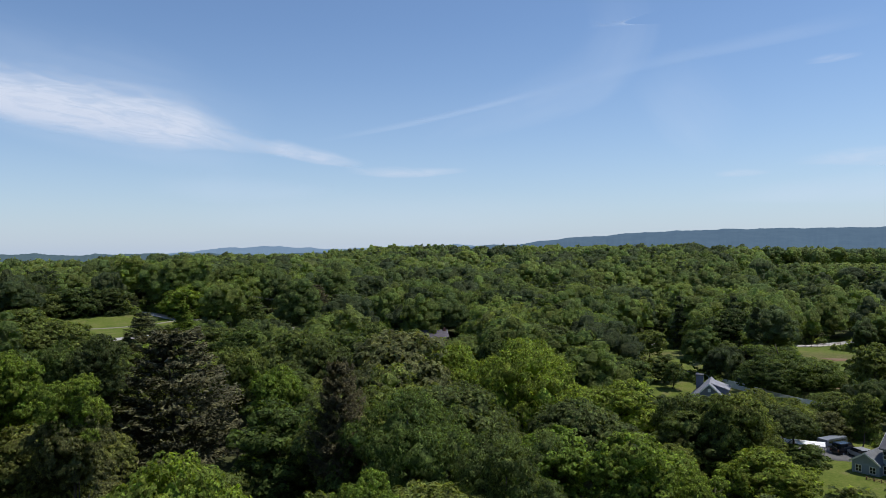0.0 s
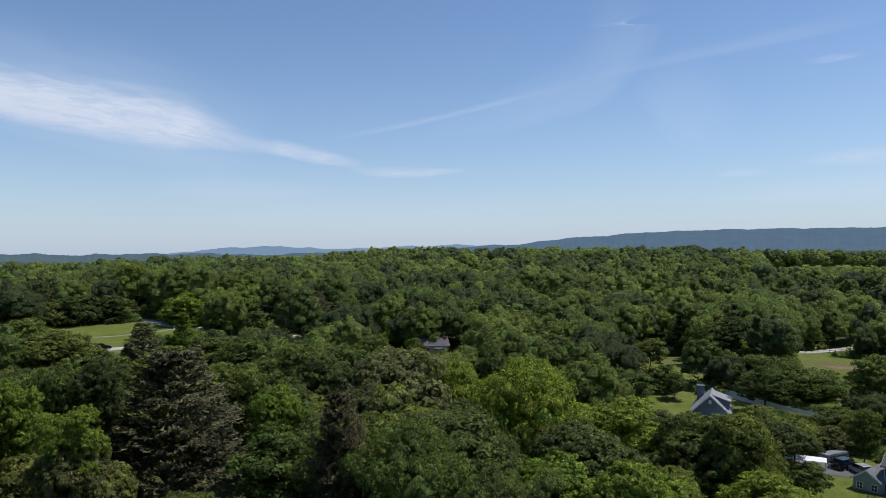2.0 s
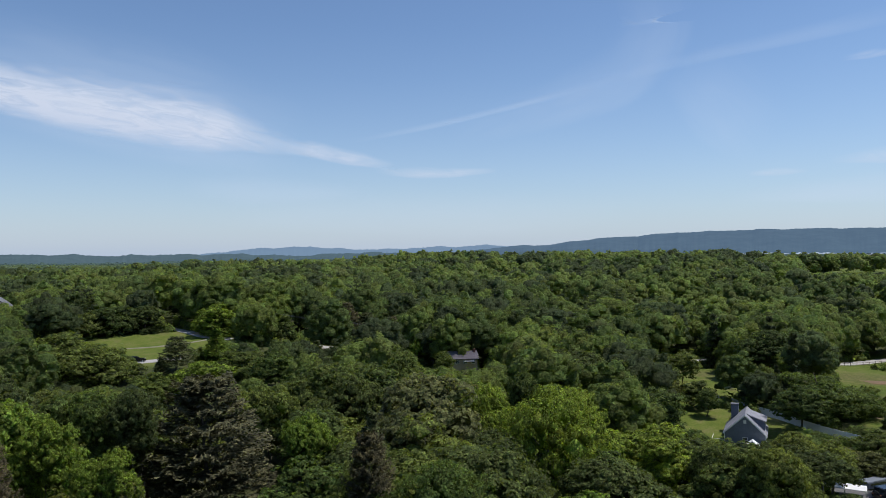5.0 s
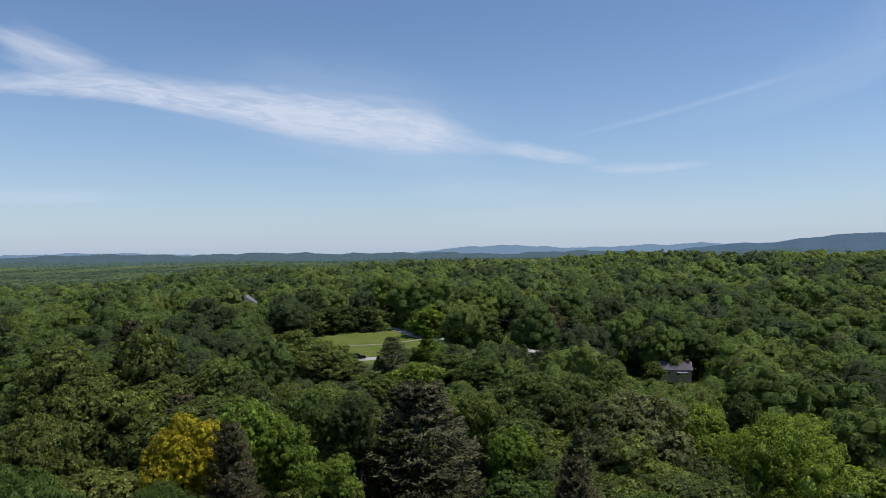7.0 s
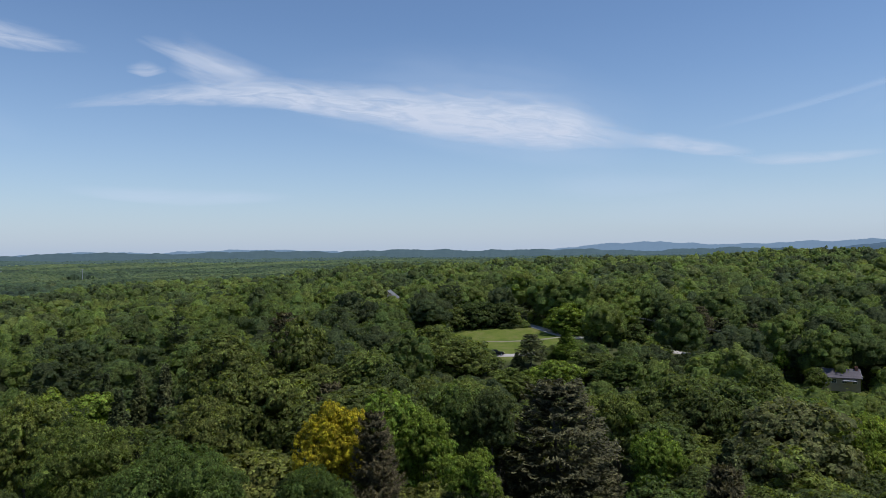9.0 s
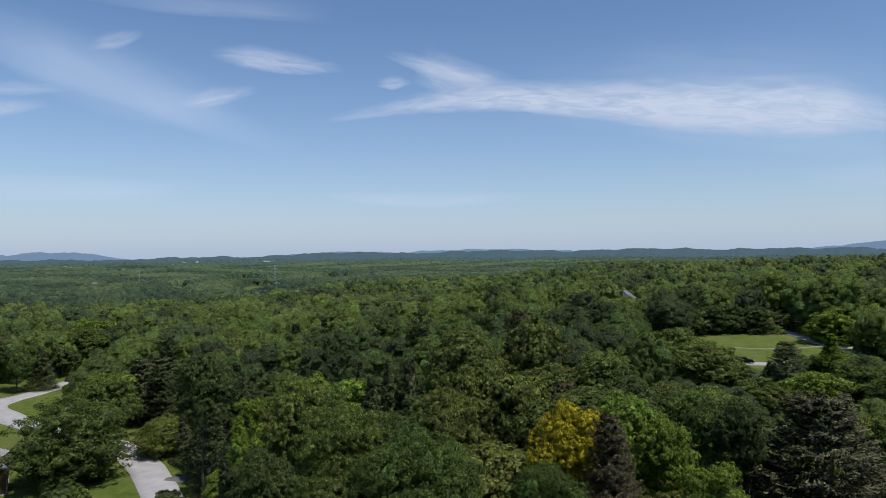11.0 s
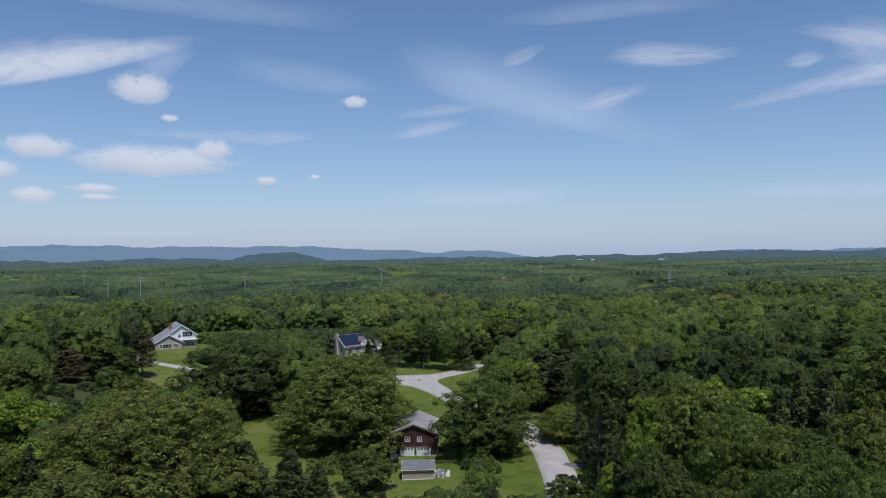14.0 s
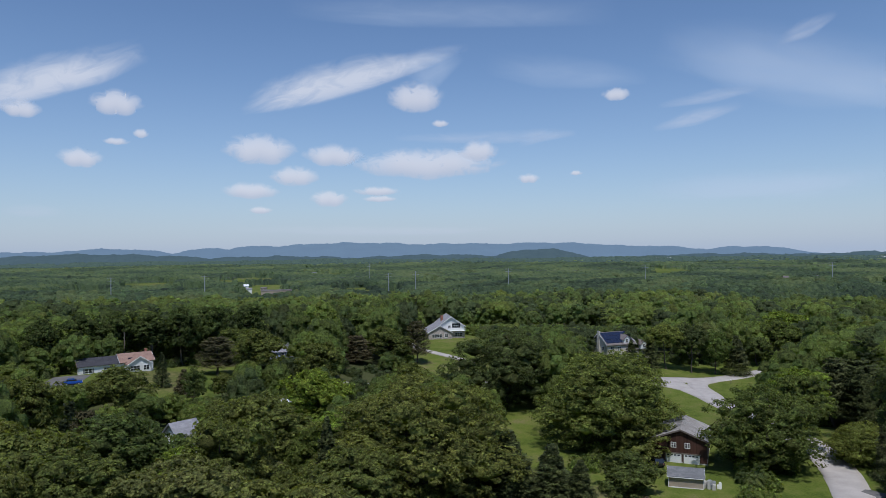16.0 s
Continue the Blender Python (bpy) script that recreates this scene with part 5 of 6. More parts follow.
# ---- buildings ----
def shingle(name, dark, light):
    n = Nodes(name)
    tc = n.add("TexCoord").outputs["Object"]
    row = n.add("TexBrick", {"Vector": tc, "Scale": 1.0, "Mortar Size": 0.012, "Brick Width": 0.9, "Row Height": 0.28, "Color1": (*dark, 1), "Color2": (*light, 1), "Mortar": tuple(c * 0.6 for c in dark) + (1,)})
    col = n.mix(0.55, row.outputs[0], n.ramp(n.noise(0.7, 5, 0.6), [(0.3, dark), (0.7, light)]))
    b = n.add("BsdfPrincipled", {"Base Color": col, "Roughness": 0.85, "Specular IOR Level": 0.25, "Normal": n.bump(row.outputs[1], 0.4, 0.03)})
    return n.done(b.outputs[0])


def siding(name, colour, gap=0.22, upright=False, grime=0.8):
    """Boards or lap siding with shadow lines, as relief."""
    n = Nodes(name)
    xyz = n.add("SeparateXYZ", {0: n.add("TexCoord").outputs["Object"]})
    s = n.math("ADD", xyz.outputs[0], xyz.outputs[1]) if upright else xyz.outputs[2]
    saw = n.math("FRACT", n.math("DIVIDE", s, gap))
    big = n.noise(0.8, 5, 0.65)
    col = n.ramp(big, [(0.3, tuple(c * grime for c in colour)), (0.7, colour)])
    if upright:
        board = n.add("TexWhiteNoise", {"Vector": n.add("CombineXYZ", {0: n.math("FLOOR", n.math("DIVIDE", s, gap))}).outputs[0]}).outputs[0]
        col = n.mix(0.6, col, n.mix(board, tuple(c * 0.55 for c in colour) + (1,), tuple(min(1, c * 1.5) for c in colour) + (1,)))
    b = n.add("BsdfPrincipled", {"Base Color": col, "Roughness": 0.75, "Specular IOR Level": 0.25, "Normal": n.bump(saw, 0.5, 0.03)})
    return n.done(b.outputs[0])


M_SHINGLE = shingle("roof_grey", (0.20, 0.20, 0.22), (0.34, 0.34, 0.36))
M_SHINGLE_MID = shingle("roof_slate", (0.12, 0.125, 0.13), (0.20, 0.205, 0.21))
M_SHINGLE_DARK = shingle("roof_dark", (0.09, 0.09, 0.10), (0.16, 0.16, 0.17))
M_SHINGLE_RED = shingle("roof_russet", (0.22, 0.135, 0.105), (0.33, 0.225, 0.18))
M_SHINGLE_BLACK = shingle("roof_charcoal", (0.035, 0.035, 0.042), (0.065, 0.065, 0.075))
M_SHINGLE_BROWN = shingle("roof_taupe", (0.13, 0.115, 0.11), (0.21, 0.185, 0.175))
M_SHINGLE_PURPLE = shingle("roof_mauve", (0.085, 0.076, 0.088), (0.14, 0.125, 0.14))
M_METAL_ROOF = surface("roof_metal", (0.27, 0.255, 0.245), (0.43, 0.41, 0.395), 0.5, 0.7, 6, 0.15)
M_BARNWOOD = siding("barn_boards", (0.070, 0.034, 0.024), 0.25, True, 0.6)
M_BEIGE = siding("siding_beige", (0.42, 0.35, 0.28), 0.2)
M_CREAM = siding("siding_cream", (0.62, 0.58, 0.50), 0.2)
M_BLUEGREY = siding("siding_bluegrey", (0.17, 0.19, 0.24), 0.2)
# pale blue siding; serves also as painted shade on the white house
M_GREYBLUE = siding("siding_pale_blue_and_shaded", (0.34, 0.40, 0.47), 0.2)
M_WHITE = siding("siding_white", (0.78, 0.78, 0.76), 0.2, grime=0.92)
M_TRIM = surface("white_paint", (0.72, 0.72, 0.70), (0.82, 0.82, 0.80), 1.0, 0.5, 12, 0.05)
M_STONE = surface("fieldstone", (0.20, 0.16, 0.13), (0.58, 0.53, 0.48), 1.6, 0.9, 3.0, 0.6)
M_BRICK = surface("red_brick", (0.22, 0.09, 0.06), (0.34, 0.16, 0.11), 1.5, 0.9, 8, 0.4)
M_WOOD = surface("deck_wood", (0.17, 0.075, 0.05), (0.27, 0.13, 0.09), 1.2, 0.8, 10, 0.3)
M_POLE = surface("pole_wood", (0.10, 0.08, 0.065), (0.22, 0.19, 0.16), 1.5, 0.9, 14, 0.3)
M_CONCRETE = surface("concrete", (0.36, 0.35, 0.33), (0.50, 0.49, 0.46), 1.0, 0.9, 10, 0.2)
M_STEEL = surface("galvanised_steel", (0.42, 0.44, 0.46), (0.58, 0.60, 0.62), 1.0, 0.45, 9, 0.1, metal=0.7)
M_CABLE = surface("cable", (0.12, 0.12, 0.13), (0.2, 0.2, 0.21), 1.0, 0.6, 9, 0.05)
M_VINYL = surface("white_vinyl", (0.68, 0.70, 0.72), (0.78, 0.79, 0.80), 0.8, 0.4, 6, 0.05)
M_TARP = surface("white_canvas", (0.74, 0.74, 0.73), (0.86, 0.86, 0.85), 0.8, 0.7, 6, 0.2)
M_RUBBER = surface("rubber", (0.015, 0.015, 0.016), (0.03, 0.03, 0.03), 3, 0.85, 20, 0.2)


def glass(name, colour=(0.02, 0.025, 0.03)):
    n = Nodes(name)
    b = n.add("BsdfPrincipled", {"Base Color": (*colour, 1), "Roughness": n.math("MULTIPLY", n.noise(0.5), 0.12), "Specular IOR Level": 0.8})
    return n.done(b.outputs[0])


M_GLASS = glass("window_glass")
M_SOLAR = glass("solar_cell", (0.016, 0.022, 0.050))


def paint(name, colour, rough=0.25):
    n = Nodes(name)
    f = n.noise(2.0, 4)
    col = n.ramp(f, [(0.3, tuple(c * 0.85 for c in colour)), (0.7, colour)])
    b = n.add("BsdfPrincipled", {"Base Color": col, "Roughness": rough, "Coat Weight": 0.6, "Coat Roughness": 0.08})
    return n.done(b.outputs[0])


M_CAR_BLUE, M_CAR_BLACK, M_CAR_SILVER = (paint("car_blue", (0.02, 0.09, 0.42)), paint("car_black", (0.012, 0.012, 0.016)),
                                                      paint("car_silver", (0.42, 0.43, 0.45)))


def towards(x, y, turn=0.0, z=None, sink=0.0):
    """A place on the land whose local -Y looks at the middle of the map, turned by some degrees."""
    a = math.atan2(-x, y) + radians(turn)
    g = float(land(x, y)) if z is None else z
    return Matrix.Translation((x, y, g - sink)) @ Matrix.Rotation(a, 4, "Z")


def gable_block(parent, x0, x1, y0, y1, z0, eave, ridge, wall, roof, over=0.45, along="y", names=("wall", "roof"), trim=None, thick=0.16):
    """Walls with gables and a roof of two slopes; the ridge runs along the given axis."""
    if along == "y":
        u0, u1, a, b = x0, x1, y0, y1
    else:
        u0, u1, a, b = y0, y1, x0, x1
    mid = (u0 + u1) / 2
    bm = bmesh.new()
    prism(bm, [(u0, z0), (u1, z0), (u1, eave), (mid, ridge), (u0, eave)], a, b, along)
    w = part(names[0], bm, wall, parent)
    slope = (ridge - eave) / (mid - u0)
    t = thick * math.sqrt(1 + slope * slope)
    for side in (-1, 1):
        edge = u0 - over if side < 0 else u1 + over
        ze = eave - slope * over
        bm = bmesh.new()
        prism(bm, [(mid, ridge + 0.02), (mid, ridge + 0.02 + t), (edge, ze + 0.02 + t), (edge, ze + 0.02)], a - over, b + over, along)
        part(names[1], bm, roof, parent)
        if trim:
            for end in (a - over - 0.03, b + over):
                bm = bmesh.new()
                prism(bm, [(mid, ridge - 0.12), (mid, ridge + 0.04 + t), (edge, ze + 0.04 + t), (edge, ze - 0.12)], end, end + 0.03, along)
                part("bargeboard", bm, trim, parent)
    return w


def window(parent, x, z, w, h, y, face="-y", panes=2, shutters=None):
    """A framed window with panes on a wall facing -y, +y, -x or +x."""
    def put(bm, a0, a1, d0, d1, z0, z1):
        if face == "-y":
            box(bm, a0, a1, y - d1, y - d0, z0, z1)
        elif face == "+y":
            box(bm, a0, a1, y + d0, y + d1, z0, z1)
        elif face == "-x":
            box(bm, y - d1, y - d0, a0, a1, z0, z1)
        else:
            box(bm, y + d0, y + d1, a0, a1, z0, z1)
    f = 0.1
    bm = bmesh.new()
    put(bm, x - w / 2 - f, x + w / 2 + f, -0.05, 0.07, z - f, z)
    put(bm, x - w / 2 - f, x + w / 2 + f, -0.05, 0.07, z + h, z + h + f)
    put(bm, x - w / 2 - f, x - w / 2, -0.05, 0.06, z, z + h)
    put(bm, x + w / 2, x + w / 2 + f, -0.05, 0.06, z, z + h)
    for i in range(1, panes):
        c = x - w / 2 + w * i / panes
        put(bm, c - 0.04, c + 0.04, -0.05, 0.055, z, z + h)
    put(bm, x - w / 2, x + w / 2, -0.05, 0.05, z + h / 2 - 0.03, z + h / 2 + 0.03)
    fr = part("window", bm, M_TRIM, parent)
    for i in range(panes):
        bm = bmesh.new()
        a = x - w / 2 + w * i / panes
        put(bm, a + 0.01, a + w / panes - 0.01, -0.04, 0.02, z, z + h)
        part("pane", bm, M_GLASS, fr)
    if shutters:
        for s in (-1, 1):
            c = x + s * (w / 2 + f + 0.22)
            bm = bmesh.new()
            put(bm, c - 0.2, c + 0.2, -0.04, 0.06, z - 0.05, z + h + 0.05)
            part("shutter", bm, shutters, parent)


def slab(parent, name, material, *dims, label=""):
    return part(name, boxes(*dims), material, parent, label)


def barn():
    h = empty("barn", towards(-149.0, 17.6, -4, sink=0.1) @ Matrix.Diagonal((1.16, 0.8, 1.08, 1)), "old barn of dark red-brown boards under a pale metal roof", "barn")
    gable_block(h, -4.35, 4.35, 0, 16, -1.0, 4.5, 6.3, M_BARNWOOD, M_METAL_ROOF, 0.55, trim=M_POLE)
    slab(h, "foundation", M_CONCRETE, (-4.4, 4.4, -0.04, 16.04, -1.0, 0.35))
    for i in range(27):
        y = 0.2 + i * 0.6
        if y < 16:
            for s in (-1, 1):
                bm = bmesh.new()
                prism(bm, [(0, 6.51), (0, 6.56), (s * 4.9, 4.50), (s * 4.9, 4.45)], y, y + 0.05)
                part("roof_seam", bm, M_METAL_ROOF, h)
    for x in (-1.05, 1.05):
        window(h, x * 1.1, 3.0, 0.72, 0.82, 0.0)
    for x in (-1.15, 1.85):
        d = slab(h, "garage_door", M_TRIM, (x - 1.3, x + 1.3, -0.06, 0.06, 0.0, 1.75), label="white sectional garage door")
        for z in (0.44, 0.88, 1.3):
            slab(d, "panel_rail", M_VINYL, (x - 1.28, x + 1.28, -0.09, -0.05, z - 0.03, z + 0.03))
        for i in range(4):
            slab(d, "pane", M_GLASS, (x - 1.1 + i * 0.58, x - 0.7 + i * 0.58, -0.085, -0.05, 1.38, 1.62))
        slab(h, "door_post", M_POLE, (x - 1.48, x - 1.3, -0.12, 0.05, 0.0, 1.9))
    slab(h, "lintel", M_POLE, (-2.7, 3.4, -0.14, 0.04, 1.78, 1.98))
    slab(h, "side_door", M_TRIM, (-3.95, -3.2, -0.06, 0.05, 0.0, 1.35))
    slab(h, "downpipe", M_POLE, (4.38, 4.5, -0.05, 0.08, 0.2, 4.4))
    a = empty("barn_annex", towards(-155.5, 8.2, -4, sink=0.1) @ Matrix.Scale(0.85, 4), "low annex of red-brown boards beside the barn", "outbuilding")
    gable_block(a, -3, 3, 0, 6, -0.8, 2.6, 3.9, M_BARNWOOD, M_METAL_ROOF, 0.35)
    window(a, 0.9, 1.1, 1.0, 1.1, 0.0)


def shed():
    h = empty("garden_shed", towards(-132.4, 16.6, 1, sink=0.1) @ Matrix.Scale(0.9, 4), "beige-sided shed under a grey shingle roof", "shed")
    gable_block(h, -3.3, 3.3, 0, 4.4, -0.6, 2.35, 3.55, M_BEIGE, M_SHINGLE_MID, 0.3, along="x", trim=M_TRIM)
    slab(h, "base_board", M_TRIM, (-3.34, 3.34, -0.05, 0.03, -0.3, 0.28))
    for s in (-1, 1):
        slab(h, "corner_board", M_TRIM, (s * 3.33 - 0.06, s * 3.33 + 0.06, -0.05, 0.06, 0.28, 2.3))
    slab(h, "gutter", M_TRIM, (-3.6, 3.6, -0.42, -0.32, 2.18, 2.28))


def solar_house():
    h = empty("solar_house", towards(-262.5, 12.0, 36, z=8.6) @ Matrix.Scale(1.12, 4), "cream two-storey house with dark solar panels on the roof", "house")
    gable_block(h, -7.2, 3.2, 0, 9, -2, 5.6, 8.9, M_CREAM, M_SHINGLE_BROWN, 0.5, along="x", trim=M_TRIM)
    gable_block(h, 3.4, 10.2, 1.0, 8.0, -2, 3.6, 6.3, M_CREAM, M_SHINGLE_BROWN, 0.4, along="x", trim=M_TRIM)
    slab(h, "chimney", M_CREAM, (-7.75, -7.2, 4.0, 5.0, -1, 9.6))
    k = 3.3 / 4.5
    for r in range(3):
        for c in range(8):
            x0, y0 = -7.3 + c * 1.3, 0.15 + r * 1.38
            bm = bmesh.new()
            z = lambda y: 5.6 + y * k + 0.30
            vs = [bm.verts.new(p) for p in ((x0, y0, z(y0)), (x0 + 1.22, y0, z(y0)), (x0 + 1.22, y0 + 1.26, z(y0 + 1.26)), (x0, y0 + 1.26, z(y0 + 1.26)))]
            g = bmesh.ops.extrude_face_region(bm, geom=[bm.faces.new(vs)])
            for v in g["geom"]:
                if isinstance(v, bmesh.types.BMVert):
                    v.co.z += 0.06
            part("solar_panel", bm, M_SOLAR, h)
    for x in (0.2, 6.8):
        top = 8.0 if x < 3 else 6.0
        gable_block(h, x - 1.3, x + 1.3, -0.2, 3.6, top - 2.4, top - 1.1, top + 0.2, M_TRIM, M_SHINGLE_BROWN, 0.25, names=("dormer", "dormer_roof"))
        window(h, x, top - 1.9, 0.8, 0.9, -0.2)
    for x in (-5.4, -2.6, 1.4):
        window(h, x, 3.4, 1.1, 1.3, 0.0)
        window(h, x, 0.6, 1.1, 1.4, 0.0)
    for y in (2.4, 6.6):
        window(h, y, 3.4, 0.9, 1.2, -7.2, "-x")
        window(h, y, 0.6, 0.9, 1.3, -7.2, "-x")
    slab(h, "porch_roof", M_SHINGLE_BROWN, (-1.6, 3.4, -2.0, 0.0, 2.7, 2.95))
    for x in (-1.4, 0.8, 3.2):
        slab(h, "porch_post", M_TRIM, (x - 0.1, x + 0.1, -1.9, -1.7, -1.5, 2.7))
    slab(h, "porch_floor", M_BRICK, (-1.8, 3.5, -2.2, 0.0, -1.6, 0.05))
    slab(h, "garage_door", M_TRIM, (5.2, 8.4, 0.93, 1.02, -0.4, 2.2))


def stone_house():
    h = empty("stone_house", towards(-294.5, -61.5, 8, z=11.2), "white gabled house with fieldstone front and grey roof", "house")
    gable_block(h, -3.4, 8.2, 3.0, 19, -2, 5.4, 9.4, M_WHITE, M_SHINGLE, 0.7, trim=M_TRIM)
    gable_block(h, -7.8, 2.0, 0.0, 16, -2, 3.1, 5.9, M_STONE, M_SHINGLE, 0.6, trim=M_TRIM, names=("wing_wall", "wing_roof"))
    slab(h, "stone_front", M_STONE, (-7.9, 2.1, -0.12, 0.02, -2, 2.9))
    slab(h, "stone_front", M_STONE, (2.1, 8.3, 2.88, 3.02, -2, 3.2))
    window(h, -4.2, 0.9, 4.2, 1.4, -0.12, panes=4)
    window(h, -0.2, 0.9, 1.4, 1.4, -0.12)
    window(h, 4.6, 4.6, 3.6, 1.9, 3.0, panes=4)
    window(h, 1.6, 4.4, 1.0, 1.2, 3.0)
    window(h, 5.6, 0.9, 3.0, 1.5, 2.88, panes=3)
    slab(h, "balcony_floor", M_TRIM, (1.8, 8.4, 1.6, 3.0, 3.3, 3.5))
    for i in range(12):
        x = 2.0 + i * 0.57
        slab(h, "baluster", M_TRIM, (x, x + 0.08, 1.62, 1.7, 3.5, 4.3))
    slab(h, "rail", M_TRIM, (1.8, 8.4, 1.6, 1.72, 4.3, 4.4))
    slab(h, "chimney", M_BRICK, (-1.4, -0.4, 9, 10, 4, 9.6))


def long_house():
    h = empty("ranch_house", towards(-172.0, -129.6, 12, z=15.7) @ Matrix.Scale(0.86, 4), "long white ranch house with dark and russet roofs", "house")
    gable_block(h, -11.5, 1.0, 1.5, 9.5, -2.5, 3.2, 5.1, M_WHITE, M_SHINGLE_BLACK, 0.5, along="x", trim=M_SHINGLE_RED)
    gable_block(h, 1.0, 11.0, 1.0, 10.0, -2, 3.4, 5.6, M_WHITE, M_SHINGLE_RED, 0.5, along="x", trim=M_TRIM)
    gable_block(h, 2.6, 9.6, -2.2, 4.5, -2, 3.0, 5.2, M_WHITE, M_SHINGLE_RED, 0.5, trim=M_TRIM, names=("front_gable", "front_roof"))
    window(h, 4.6, 0.8, 2.8, 1.5, -2.2, panes=3)
    window(h, 8.1, 0.8, 1.6, 1.5, -2.2)
    window(h, -8.6, 0.9, 2.0, 1.3, 1.5, shutters=M_SHINGLE_DARK)
    window(h, -3.2, 0.9, 1.6, 1.3, 1.5)
    slab(h, "garage_door", M_TRIM, (-11.0, -7.2, 1.42, 1.52, -2.2, -0.2))
    slab(h, "chimney", M_BRICK, (9.6, 10.4, 6.2, 7.0, 4, 6.6))
    for x in (4.2, 6.0):
        slab(h, "skylight", M_SOLAR, (x - 0.8, x + 0.8, 2.0, 2.9, 3.95, 4.55))


def blue_house():
    h = empty("grey_house", towards(-212, -100.8, 4, z=12.6) @ Matrix.Scale(0.78, 4), "pale blue two-storey house with a grey roof and brick patio", "house")
    gable_block(h, -6, 4.4, 0, 8, -1.5, 5.4, 8.2, M_GREYBLUE, M_SHINGLE, 0.5, along="x", trim=M_GREYBLUE)
    gable_block(h, 4.4, 11.0, 1.5, 7.5, -1.5, 3.0, 5.0, M_GREYBLUE, M_SHINGLE, 0.4, along="x", trim=M_GREYBLUE)
    for x in (-4.4, -1.2, 2.4):
        window(h, x, 3.6, 1.0, 1.2, 0.0, shutters=M_SHINGLE_DARK)
    slab(h, "porch_roof", M_SHINGLE_DARK, (-5.6, 4.4, -2.4, 0, 2.7, 2.95))
    for x in (-5.4, -2.2, 1.0, 4.2):
        slab(h, "porch_post", M_TRIM, (x - 0.12, x + 0.12, -2.3, -2.06, -0.5, 2.7))
    slab(h, "patio", M_BRICK, (-6.5, 6.0, -6.0, 0, -1.0, 0.02))
    window(h, 0, 0.7, 2.4, 1.5, 0.0, panes=3)


def cape_house():
    h = empty("cape_house", towards(57.6, 152.0, -3, z=4.9) @ Matrix.Scale(0.83, 4), "blue-grey gabled house with a light grey roof", "house")
    gable_block(h, -4.9, 4.9, 0, 11, -2, 3.1, 7.7, M_BLUEGREY, M_SHINGLE, 0.35, trim=M_TRIM)
    slab(h, "chimney", M_BLUEGREY, (-3.9, -2.1, 10.2, 12.0, 0, 8.3))
    slab(h, "chimney_cap", M_SHINGLE_DARK, (-4.05, -1.95, 10.05, 12.15, 8.3, 8.5))
    for s in (-1, 1):
        slab(h, "corner_board", M_TRIM, (s * 4.92 - 0.08, s * 4.92 + 0.08, -0.04, 0.1, -1, 3.1))
    slab(h, "gable_vent", M_TRIM, (-0.35, 0.35, -0.06, 0.04, 5.7, 6.6))
    bm = bmesh.new()
    prism(bm, [(0.4, 7.3), (4.6, 5.9), (4.6, 3.2), (0.4, 3.2)], 3.0, 9.5)
    part("dormer", bm, M_BLUEGREY, h)
    bm = bmesh.new()
    prism(bm, [(0.1, 7.52), (0.1, 7.7), (5.0, 6.05), (5.0, 5.87)], 2.7, 9.8)
    part("dormer_roof", bm, M_SHINGLE, h)
    window(h, 0, 0.8, 1.0, 1.3, 0.0)
    d = slab(h, "deck", M_WOOD, (-8.2, -4.9, 1.5, 8.0, -0.4, -0.2), label="small deck of red-brown boards")
    for x, y in ((-8.1, 1.6), (-8.1, 4.7), (-8.1, 7.9), (-5.1, 1.6), (-5.1, 7.9)):
        slab(d, "deck_post", M_TRIM, (x - 0.06, x + 0.06, y - 0.06, y + 0.06, -2.2, 0.8))
    for z in (0.1, 0.75):
        slab(d, "deck_rail", M_TRIM, (-8.16, -8.04, 1.5, 8.0, z, z + 0.07))
        slab(d, "deck_rail", M_TRIM, (-8.1, -5.0, 1.5, 1.6, z, z + 0.07))
    p = empty("garden_tent", towards(57.8, 148.6, -3, z=4.4) @ Matrix.Scale(0.83, 4), "small white peaked garden tent beside the house", "tent")
    bm = bmesh.new()
    prism(bm, [(-1.7, 1.6), (0, 2.9), (1.7, 1.6), (1.6, 1.5), (0, 2.75), (-1.6, 1.5)], 0, 2.6)
    part("canopy", bm, M_TARP, p)
    for x in (-1.6, 1.6):
        for y in (0.1, 2.5):
            slab(p, "pole", M_STEEL, (x - 0.03, x + 0.03, y - 0.03, y + 0.03, -0.5, 1.6))
    bm = bmesh.new()
    box(bm, 1.7, 5.0, 0.2, 2.4, 1.3, 1.42)
    part("side_roof", bm, M_TARP, p)


